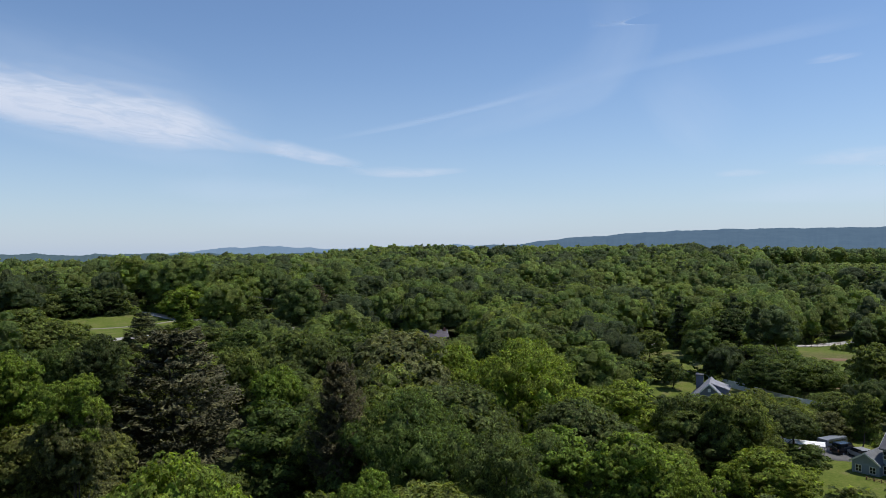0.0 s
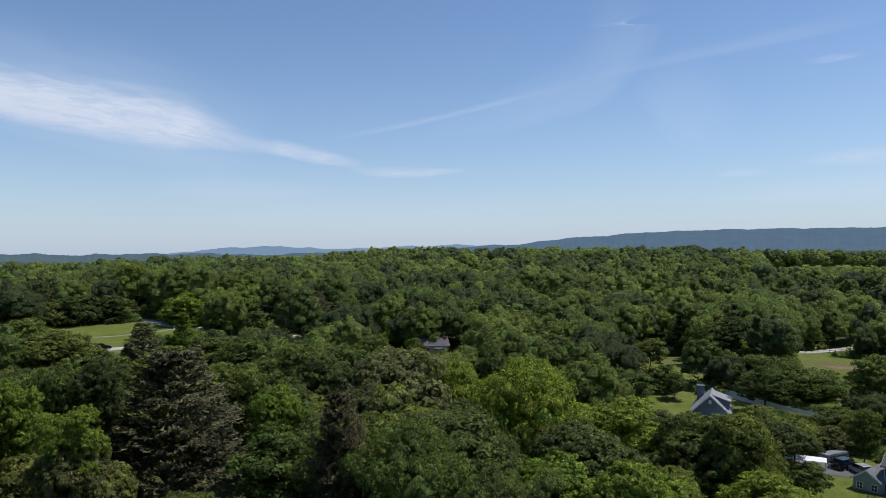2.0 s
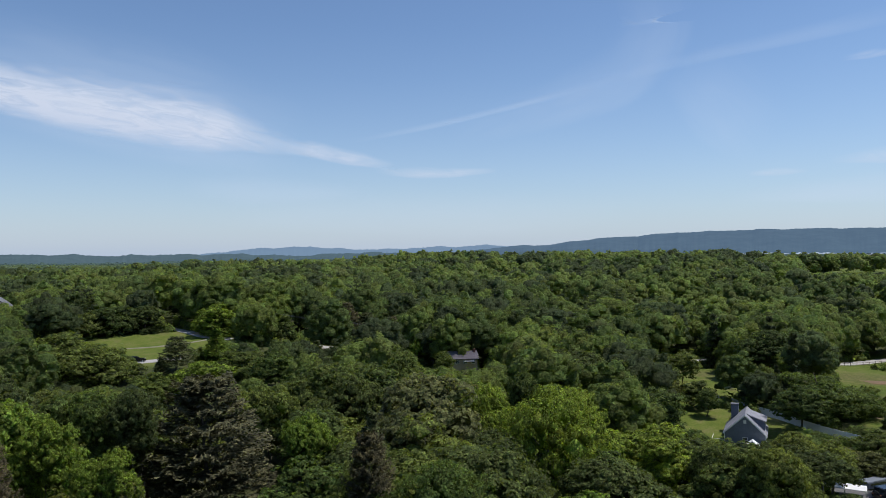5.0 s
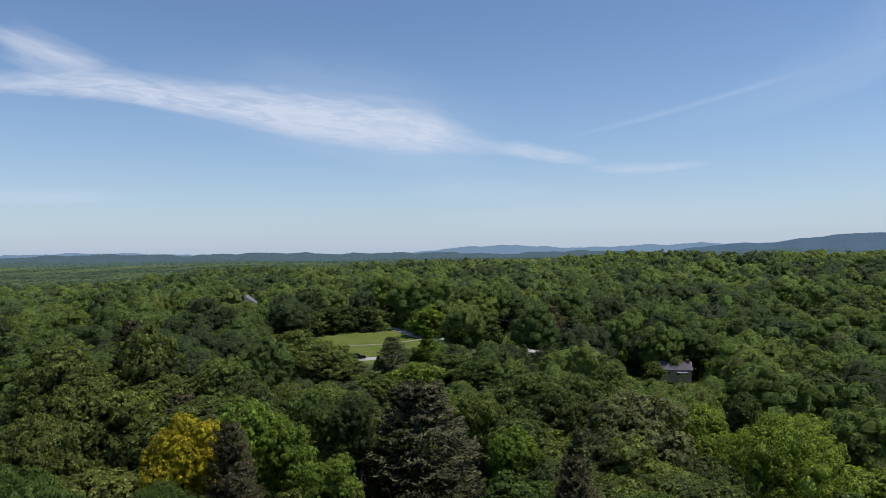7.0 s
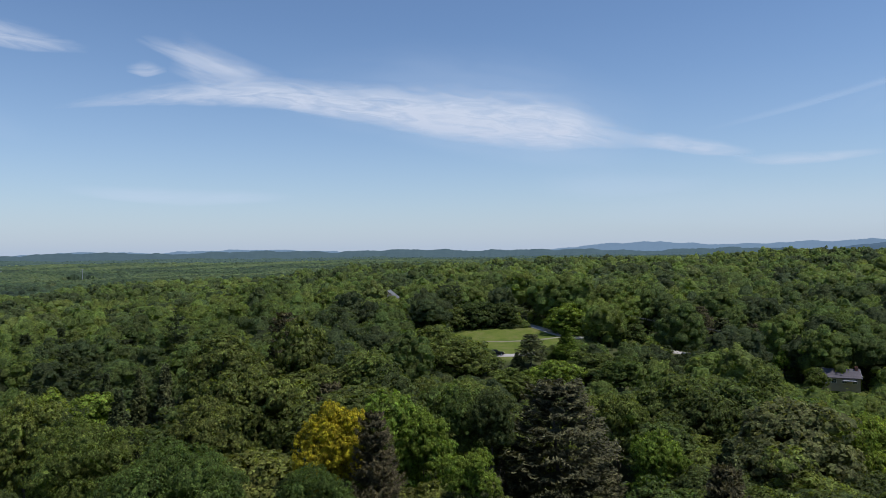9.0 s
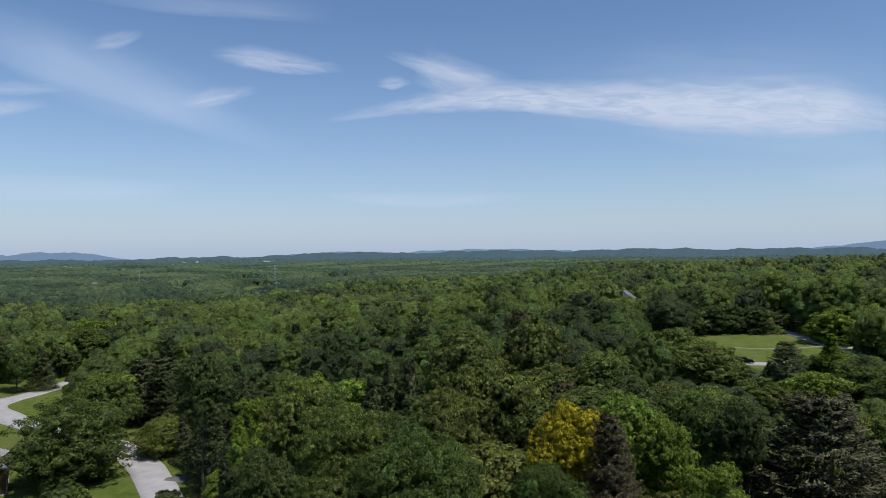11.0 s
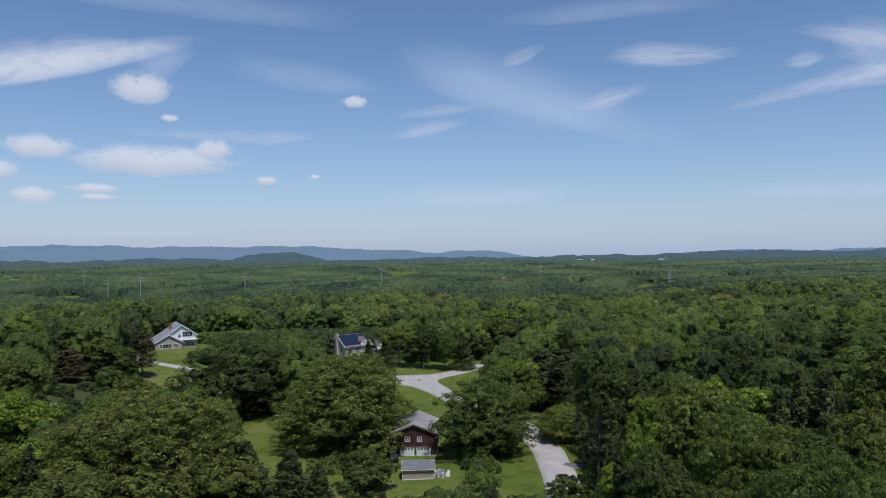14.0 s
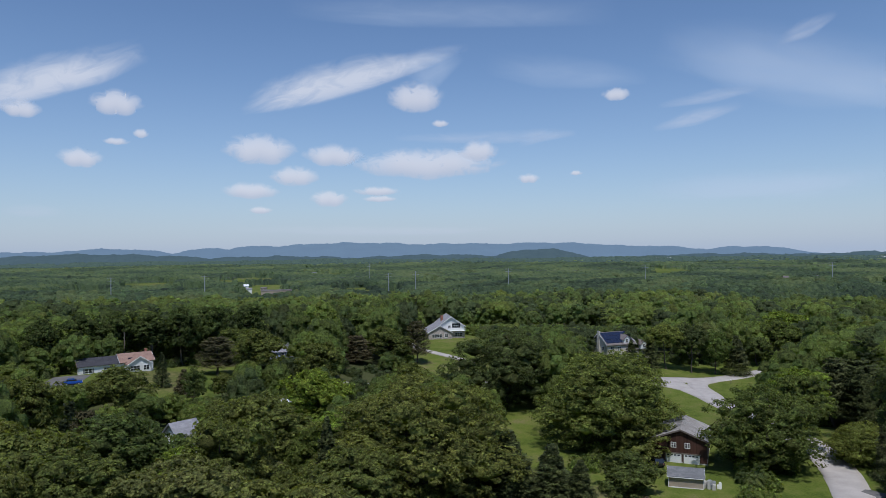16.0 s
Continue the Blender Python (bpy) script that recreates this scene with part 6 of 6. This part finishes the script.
def white_house():
    h = empty("white_house", towards(62.6, 103.7, -22, z=6.7) @ Matrix.Scale(0.82, 4), "white two-storey house, bluish shade painted on, with a dark roof and deck", "house")
    # bluish shade on these white walls is put into their siding colour
    gable_block(h, -2.6, 2.0, 0, 7, -2, 2.5, 4.1, M_GREYBLUE, M_SHINGLE_MID, 0.35, trim=M_TRIM)
    gable_block(h, 2.0, 12.5, 1.5, 10, -2, 5.4, 8.4, M_GREYBLUE, M_SHINGLE_DARK, 0.5, along="x", trim=M_TRIM)
    for x in (-1.5, 0.9):
        window(h, x, 0.7, 0.9, 1.1, 0.0)
    for x in (2.6, 5.4, 8.2):
        window(h, x, 3.4, 1.0, 1.3, 1.5)
        window(h, x, 0.7, 1.0, 1.4, 1.5)
    d = slab(h, "deck", M_WOOD, (1.0, 11, -3.2, 1.4, -0.3, -0.1), label="raised deck of red-brown boards")
    for i in range(9):
        x = 1.1 + i * 1.22
        slab(d, "deck_post", M_WOOD, (x - 0.07, x + 0.07, -3.2, -3.06, -2, 0.9))
    for z in (0.25, 0.52, 0.8):
        slab(d, "deck_rail", M_WOOD, (1.0, 11, -3.18, -3.1, z, z + 0.08))


def tan_house():
    h = empty("tan_house", towards(-3.5, 201, 8, z=14.2) @ Matrix.Scale(0.72, 4), "low tan-sided house under a mauve-grey shingle roof", "house")
    gable_block(h, -6.5, 6.5, 0, 8, -2, 2.9, 5.2, M_BEIGE, M_SHINGLE_PURPLE, 0.5, along="x", trim=M_TRIM)
    slab(h, "chimney", M_BRICK, (5.3, 6.2, 3, 4, 2, 6.2))
    for x in (-4.6, -1.6, 1.6, 4.8):
        window(h, x, 0.9, 1.3, 1.3, 0.0)
    slab(h, "porch_roof", M_SHINGLE, (1.0, 5.0, -2.2, 0, 1.9, 2.05))


def far_house(x, y, z, w, l, turn, wall, roof, label, ridge=6.8, eave=4.0):
    h = empty("house", towards(x, y, turn, z=z), label, "house", "far houses")
    gable_block(h, -w / 2, w / 2, 0, l, -3, eave, ridge, wall, roof, 0.5, along="x")
    n = max(2, int(w / 3.5))
    for i in range(n):
        window(h, -w / 2 + w * (i + 0.5) / n, 1.4, 1.4, 1.6, 0.0)
    return h


barn(), shed(), solar_house(), stone_house(), long_house(), blue_house(), cape_house(), white_house(), tan_house()
far_house(-163, 240, 25.6, 8, 7, 82, M_WHITE, M_SHINGLE_MID, "white house half hidden on a wooded hill")
far_house(-160.5, 230, 23.5, 7, 6, -25, M_BEIGE, M_SHINGLE_RED, "tan house with brown roof on a wooded hill", 5.8, 3)
far_house(26, 428, 18, 9, 7, 10, M_BEIGE, M_SHINGLE, "grey-roofed house among hillside trees", 6, 3.4)
far_house(-118.4, -74, 11.6, 4.7, 4.7, 30, M_WHITE, M_SHINGLE, "small white house with grey roof among trees", 5.4, 3.4)
far_house(91.9, 166.5, 3.4, 8, 5, -30, M_WHITE, M_SHINGLE_RED, "small white outbuilding with a red-brown roof", 3.6, 2.3)


# ---- vehicles ----
def car(x, y, turn, material, label, long=4.6, wide=1.85, high=1.5, box_back=False, z=None):
    """A parked car: body, glasshouse, four wheels, lamps."""
    m = Matrix.Translation((x, y, (float(land(x, y)) if z is None else z) + 0.18)) @ Matrix.Rotation(radians(turn), 4, "Z")
    c = empty("car", m, label, "car")
    h = high
    bm = bmesh.new()
    l2, w2 = long / 2, wide / 2
    prism(bm, [(-l2, 0.25), (l2, 0.25), (l2, 0.55), (l2 - 0.15, 0.78), (l2 - 1.1, 0.9), (-l2 + (0.1 if box_back else 0.5), 0.92), (-l2, 0.8)], -w2, w2)
    bmesh.ops.bevel(bm, geom=bm.edges[:], offset=0.06, segments=2, affect="EDGES")
    part("body", bm, material, c)
    bm = bmesh.new()
    back = -l2 + (0.25 if box_back else 0.7)
    prism(bm, [(l2 - 1.25, 0.88), (l2 - 1.85, h - 0.06), (back + 0.35, h - 0.06), (back, 0.88)], -w2 + 0.08, w2 - 0.08)
    part("glasshouse", bm, M_GLASS, c)
    bm = bmesh.new()
    prism(bm, [(l2 - 1.8, h - 0.08), (l2 - 1.95, h), (back + 0.5, h), (back + 0.32, h - 0.08)], -w2 + 0.1, w2 - 0.1)
    part("roof_panel", bm, material, c)
    for s in (-1, 1):
        for px in (-l2 + 0.85, l2 - 0.9):
            bm = bmesh.new()
            bmesh.ops.create_cone(bm, cap_ends=True, segments=14, radius1=0.33, radius2=0.33, depth=0.22,
                                  matrix=Matrix.Translation((px, s * (w2 - 0.08), 0.33 - 0.15)) @ Matrix.Rotation(math.pi / 2, 4, "X"))
            w = part("wheel", bm, M_RUBBER, c)
            bm = bmesh.new()
            bmesh.ops.create_cone(bm, cap_ends=True, segments=10, radius1=0.2, radius2=0.2, depth=0.24,
                                  matrix=Matrix.Translation((px, s * (w2 - 0.08), 0.33 - 0.15)) @ Matrix.Rotation(math.pi / 2, 4, "X"))
            part("rim", bm, M_STEEL, w)
        slab(c, "headlight", M_TRIM, (l2 - 0.06, l2 + 0.02, s * w2 * 0.7 - 0.18, s * w2 * 0.7 + 0.18, 0.58, 0.72))
        slab(c, "tail_light", M_BRICK, (-l2 - 0.02, -l2 + 0.06, s * w2 * 0.75 - 0.12, s * w2 * 0.75 + 0.12, 0.6, 0.82))
    return c


car(-146.6, 12.6, 195, M_CAR_BLACK, "black estate car parked by the barn", 4.7, 1.9, 1.65, True)
car(-151.8, -127.4, 128, M_CAR_BLUE, "bright blue car on a dark driveway", 4.5, 1.85, 1.35)
car(65.6, 114.6, 20, M_CAR_BLACK, "black off-road car on the asphalt", 4.7, 1.9, 1.75, True)
car(66.4, 112.2, 100, M_CAR_SILVER, "silver estate car beside a house", 4.4, 1.8, 1.5, True)
car(-69.5, 216.6, 0, M_CAR_BLACK, "dark car parked along a country road", 4.5, 1.8, 1.5)
car(-86.4, 176.2, 36, M_CAR_BLACK, "dark car on a country road", 4.5, 1.8, 1.45)


# ---- yards ----
def carport(x, y, w, l, turn, label, high=2.6):
    p = empty("carport", Matrix.Translation((x, y, float(land(x, y)))) @ Matrix.Rotation(radians(turn), 4, "Z"), label, "carport")
    bm = bmesh.new()
    prism(bm, [(-w / 2, high - 0.3), (0, high), (w / 2, high - 0.3), (w / 2, high - 0.38), (0, high - 0.08), (-w / 2, high - 0.38)], -l / 2, l / 2)
    part("canopy", bm, M_TARP, p)
    for sx in (-1, 1):
        for sy in (-1, 0, 1):
            slab(p, "post", M_STEEL, (sx * w / 2 * 0.96 - 0.05, sx * w / 2 * 0.96 + 0.05, sy * l / 2 * 0.95 - 0.05, sy * l / 2 * 0.95 + 0.05, -0.3, high - 0.33))
    return p


M_TRAILER = surface("trailer_paint", (0.17, 0.19, 0.22), (0.25, 0.27, 0.31), 0.8, 0.4, 6, 0.05)


def trailer(x, y, turn, long, material, label):
    t = empty("trailer", Matrix.Translation((x, y, float(land(x, y)))) @ Matrix.Rotation(radians(turn), 4, "Z") @ Matrix.Diagonal((0.78, 0.78, 0.48, 1)), label, "trailer")
    bm = boxes((-long / 2, long / 2, -1.2, 1.2, 0.7, 3.0))
    bmesh.ops.bevel(bm, geom=bm.edges[:], offset=0.12, segments=2, affect="EDGES")
    part("body", bm, material, t)
    slab(t, "roof", M_TRAILER, (-long / 2 + 0.1, long / 2 - 0.1, -1.1, 1.1, 3.0, 3.08))
    for s in (-1, 1):
        for k in (-0.5, 0.5):
            bm = bmesh.new()
            bmesh.ops.create_cone(bm, cap_ends=True, segments=12, radius1=0.38, radius2=0.38, depth=0.24, matrix=Matrix.Translation((k, s * 1.05, 0.38)) @ Matrix.Rotation(math.pi / 2, 4, "X"))
            part("wheel", bm, M_RUBBER, t)
    slab(t, "hitch", M_STEEL, (long / 2, long / 2 + 1.3, -0.06, 0.06, 0.55, 0.68))
    slab(t, "window_band", M_GLASS, (-long / 2 + 0.8, long / 2 - 0.8, -1.23, -1.19, 1.9, 2.4))
    return t


carport(59.6, 116.0, 3.0, 6.2, 62, "white flat canvas carport among trees", 1.9)
trailer(56.6, 120.6, 20, 5.5, M_TRAILER, "pale blue-grey travel trailer parked under trees")
trailer(66.6, 120.2, 25, 7.0, M_TRAILER, "long pale trailer parked behind a carport")
carport(-155.0, -72.4, 4.0, 5.0, 30, "white canvas shelter half hidden in bushes", 3.2)


def junk(x, y, seed, label):
    """A small heap of stored things under a sheet."""
    rng = random.Random(seed)
    j = empty("stored_heap", Matrix.Translation((x, y, float(land(x, y)))), label, "yard clutter")
    for i in range(6):
        a, b = rng.uniform(-0.8, 0.8), rng.uniform(-1.2, 1.2)
        w, h = rng.uniform(0.25, 0.6), rng.uniform(0.5, 1.5)
        bm = boxes((a - w, a + w, b - w * 0.8, b + w * 0.8, -0.1, h))
        bmesh.ops.bevel(bm, geom=bm.edges[:], offset=0.09, segments=2, affect="EDGES")
        part(("crate", "drum", "bundle")[i % 3], bm, (M_TARP, M_STEEL, M_CONCRETE)[i % 3], j)


junk(-133.6, 20.6, 3, "white and grey clutter heaped beside the shed")
junk(-132.4, 21.4, 8, "stored garden things beside the shed wall")


# ---- fences, poles and wires ----
def fence_line(pts, step, high, material, label, rails=0):
    """Posts with boards between them, following the land."""
    f = empty("fence", Matrix.Identity(4), label, "fence")
    P = []
    for (x0, y0), (x1, y1) in zip(pts, pts[1:]):
        n = max(1, round(math.hypot(x1 - x0, y1 - y0) / step))
        P += [(x0 + (x1 - x0) * i / n, y0 + (y1 - y0) * i / n) for i in range(n)]
    P.append(pts[-1])
    for i, (x, y) in enumerate(P):
        z = float(land(x, y))
        slab(f, "post", material, (x - 0.07, x + 0.07, y - 0.07, y + 0.07, z - 0.4, z + high + 0.08))
        if i + 1 < len(P):
            x1, y1 = P[i + 1]
            z1 = float(land(x1, y1))
            d = math.hypot(x1 - x, y1 - y)
            nx, ny = -(y1 - y) / d * 0.025, (x1 - x) / d * 0.025
            for a, b in ([(0.08, high)] if not rails else [(high * (k + 0.7) / rails - 0.06, high * (k + 0.7) / rails + 0.06) for k in range(rails)]):
                bm = bmesh.new()
                vs = [bm.verts.new(p) for s in (-1, 1) for p in ((x + s * nx, y + s * ny, z + a), (x1 + s * nx, y1 + s * ny, z1 + a), (x1 + s * nx, y1 + s * ny, z1 + b), (x + s * nx, y + s * ny, z + b))]
                for q in ((0, 1, 2, 3), (7, 6, 5, 4), (0, 4, 5, 1), (3, 2, 6, 7), (0, 3, 7, 4), (1, 5, 6, 2)):
                    bm.faces.new([vs[k] for k in q])
                part("panel" if not rails else "rail", bm, material, f)
    return f


fence_line([(62.6, 187.5), (66, 182), (68.2, 174.2), (71.4, 166.9), (75.4, 156.8), (80, 147)], 2.4, 1.8, M_VINYL, "tall white vinyl fence round a lawn")
fence_line([(112, 262), (137, 265), (160, 278), (184, 289)], 4.0, 1.3, M_POLE, "weathered wooden rail fence along a field", 2)


def pole(x, y, high, arm=True, lamp=False, turn=0.0, material=None):
    material = material or M_POLE
    p = empty("utility_pole", Matrix.Translation((x, y, float(land(x, y)))) @ Matrix.Rotation(radians(turn), 4, "Z"), "weathered wooden utility pole with wires", "utility pole", "poles")
    bm = bmesh.new()
    bmesh.ops.create_cone(bm, cap_ends=True, segments=10, radius1=0.17, radius2=0.11, depth=high + 1, matrix=Matrix.Translation((0, 0, high / 2 - 0.5)))
    part("mast", bm, material, p)
    if arm:
        a = slab(p, "crossarm", material, (-1.2, 1.2, -0.06, 0.06, high - 0.7, high - 0.56))
        for x0 in (-1.05, 0, 1.05):
            bm = bmesh.new()
            bmesh.ops.create_cone(bm, cap_ends=True, segments=8, radius1=0.05, radius2=0.04, depth=0.2, matrix=Matrix.Translation((x0, 0, high - 0.46)))
            part("insulator", bm, M_STEEL, a)
    if lamp:
        bm = bmesh.new()
        bmesh.ops.create_cone(bm, cap_ends=True, segments=10, radius1=0.24, radius2=0.24, depth=0.8, matrix=Matrix.Translation((0.35, 0, high - 1.7)))
        part("transformer", bm, M_STEEL, p)
    return (x, y, float(land(x, y)) + high - 0.45)


def wires(tops, label, spread=(-1.0, 0.0, 1.0), sag=0.9, r=0.018):
    """Sagging wires from pole to pole."""
    for off in spread:
        cu = bpy.data.curves.new("wire", "CURVE")
        cu.dimensions, cu.bevel_depth, cu.bevel_resolution = "3D", r, 1
        sp = cu.splines.new("POLY")
        P = []
        for (x0, y0, z0), (x1, y1, z1) in zip(tops, tops[1:]):
            d = math.hypot(x1 - x0, y1 - y0)
            nx, ny = -(y1 - y0) / d * off, (x1 - x0) / d * off
            P += [(x0 + (x1 - x0) * t + nx, y0 + (y1 - y0) * t + ny, z0 + (z1 - z0) * t - sag * 4 * t * (1 - t)) for t in (0, 0.1, 0.2, 0.3, 0.4, 0.5, 0.6, 0.7, 0.8, 0.9)]
        P.append(tops[-1])
        sp.points.add(len(P) - 1)
        for pt, co in zip(sp.points, P):
            pt.co = (*co, 1)
        cu.materials.append(M_CABLE)
        tagged(new("power_wire", cu), label, "wire", "overhead wires")


pole(-140.8, 51.6, 9.2, arm=False)
pole(-183.8, -136.5, 11.0, arm=False)
pole(-262.0, 70.0, 8.5, arm=False, lamp=True)
t1 = [pole(-72, 226, 10, turn=80), pole(-40, 222, 10, turn=80), pole(-6, 226, 10, turn=85), pole(28, 236, 10, turn=85)]
wires(t1, "thin overhead wires along a country road")


def signpost(x, y, turn):
    p = empty("road_sign", Matrix.Translation((x, y, float(land(x, y)))) @ Matrix.Rotation(radians(turn), 4, "Z"), "small road sign on a steel post at the junction", "road sign")
    slab(p, "post", M_STEEL, (-0.04, 0.04, -0.04, 0.04, -0.3, 2.2))
    bm = bmesh.new()
    bmesh.ops.create_cone(bm, cap_ends=True, segments=8, radius1=0.4, radius2=0.4, depth=0.03, matrix=Matrix.Translation((0, -0.06, 2.2)) @ Matrix.Rotation(math.pi / 2, 4, "X"))
    part("plate", bm, M_STEEL, p)


signpost(-228.5, 19.0, 90)


def mailbox(x, y, turn):
    p = empty("mailbox", Matrix.Translation((x, y, float(land(x, y)))) @ Matrix.Rotation(radians(turn), 4, "Z"), "roadside mailbox on a wooden post", "mailbox", "mailboxes")
    slab(p, "post", M_POLE, (-0.06, 0.06, -0.06, 0.06, -0.3, 1.1))
    bm = boxes((-0.28, 0.28, -0.13, 0.13, 1.1, 1.4))
    bmesh.ops.bevel(bm, geom=bm.edges[:], offset=0.05, segments=2, affect="EDGES")
    part("box", bm, M_TRIM, p)


for px, py in ((-262, 66), (-259, 63), (-242, 44)):
    mailbox(px, py, 40)


# ---- the valley: sheds, halls, masts ----
def hall(az, d, w, l, eave, ridge, wall, roof, label, turn=0.0, base=None, up=0.0):
    x, y = polar(az, d)
    z = float(land(x, y)) if base is None else base
    h = empty("hall", towards(x, y, turn, z=z + up), label, "building", "far buildings")
    gable_block(h, -w / 2, w / 2, 0, l, -14, eave, ridge, wall, roof, 0.6, along="x")
    n = max(2, int(w / 9))
    for i in range(n):
        c = -w / 2 + w * (i + 0.5) / n
        slab(h, "door", M_SHINGLE_DARK, (c - 1.2, c + 1.2, -0.08, 0.05, 0.0, min(3.2, eave - 0.4)))
    return h


VALLEY = [(117.9, 1150, 11, 10, 17, 21), (117.7, 1120, 15, 10, 13, 16), (115.6, 1085, 72, 24, 10.5, 13), (113.4, 1110, 30, 14, 11, 14), (121.0, 1150, 9, 10, 10, 13),
          (128.5, 1500, 26, 14, 9, 11), (121.5, 1900, 40, 14, 8, 9.5), (112.8, 1900, 60, 16, 9, 11), (76.0, 1250, 12, 10, 13, 17), (79.3, 1250, 14, 12, 13, 16), (74.0, 1300, 10, 9, 14, 17),
          (116.6, 1250, 16, 10, 8, 11), (110.2, 1500, 22, 12, 8, 11), (104.8, 1350, 9, 9, 9, 12)]
for i, (az, d, w, l, e, r) in enumerate(VALLEY):
    hall(az, d, w * 0.62, l * 0.7, e - 3.0, r - 4.5, (M_TRIM, M_WHITE, M_BEIGE)[i % 3], (M_TARP, M_SHINGLE, M_SHINGLE_BROWN)[i % 3], "far pale farm building in the wooded valley", 10 - 7 * (i % 4))
for az, w in ((84.6, 70), (69.4, 105), (63.5, 45)):
    hall(az, 3300, w, 60, 12, 13.5, M_WHITE, M_TARP, "long white hall far off on the plain", 0, 2.0)
for az, d in ((-18.0, 880), (-22.6, 900), (-29.0, 940)):
    hall(az, d, 11, 8, 12, 15, M_WHITE, M_SHINGLE, "pale house on the far wooded rise", 15)


def mast(az, d, high, lattice=False):
    x, y = polar(az, d)
    p = empty("power_mast", towards(x, y), "tall grey steel power mast in the valley", "power mast", "power masts")
    legs = ((-1, -1), (1, -1), (1, 1), (-1, 1)) if lattice else ((0, 0),)
    k = 2.4 if lattice else 0.0
    for sx, sy in legs:
        bm = bmesh.new()
        r = 0.28 if lattice else 0.55
        lo = [bm.verts.new((sx * k + r * math.cos(a), sy * k + r * math.sin(a), -2)) for a in (0, 1.57, 3.14, 4.71)]
        hi = [bm.verts.new((sx * k * 0.2 + r * 0.6 * math.cos(a), sy * k * 0.2 + r * 0.6 * math.sin(a), high)) for a in (0, 1.57, 3.14, 4.71)]
        for i in range(4):
            bm.faces.new((lo[i], lo[(i + 1) % 4], hi[(i + 1) % 4], hi[i]))
        bm.faces.new(hi)
        part("leg", bm, M_STEEL, p)
    if lattice:
        for i in range(9):
            f = i / 9
            w = k * (1 - 0.8 * f) + 0.1
            slab(p, "brace", M_STEEL, (-w, w, -w, w, high * f, high * f + 0.35))
    for z in (high - 1, high - 4.5):
        slab(p, "arm", M_STEEL, (-4.2, 4.2, -0.2, 0.2, z, z + 0.35))
    return (x, y, float(land(x, y)) + high - 0.8)


mast(63.0, 960, 36, True)
line = [mast(az, d, 34) for az, d in ((127.6, 900), (121, 930), (106.6, 860), (104.4, 900), (96.8, 980), (86, 1050), (73, 1150))]
wires(line, "high-voltage wires over the valley", (-4.0, 4.0), 5.0, 0.045)
mast(108.2, 1400, 40)
mast(57.8, 1300, 32)
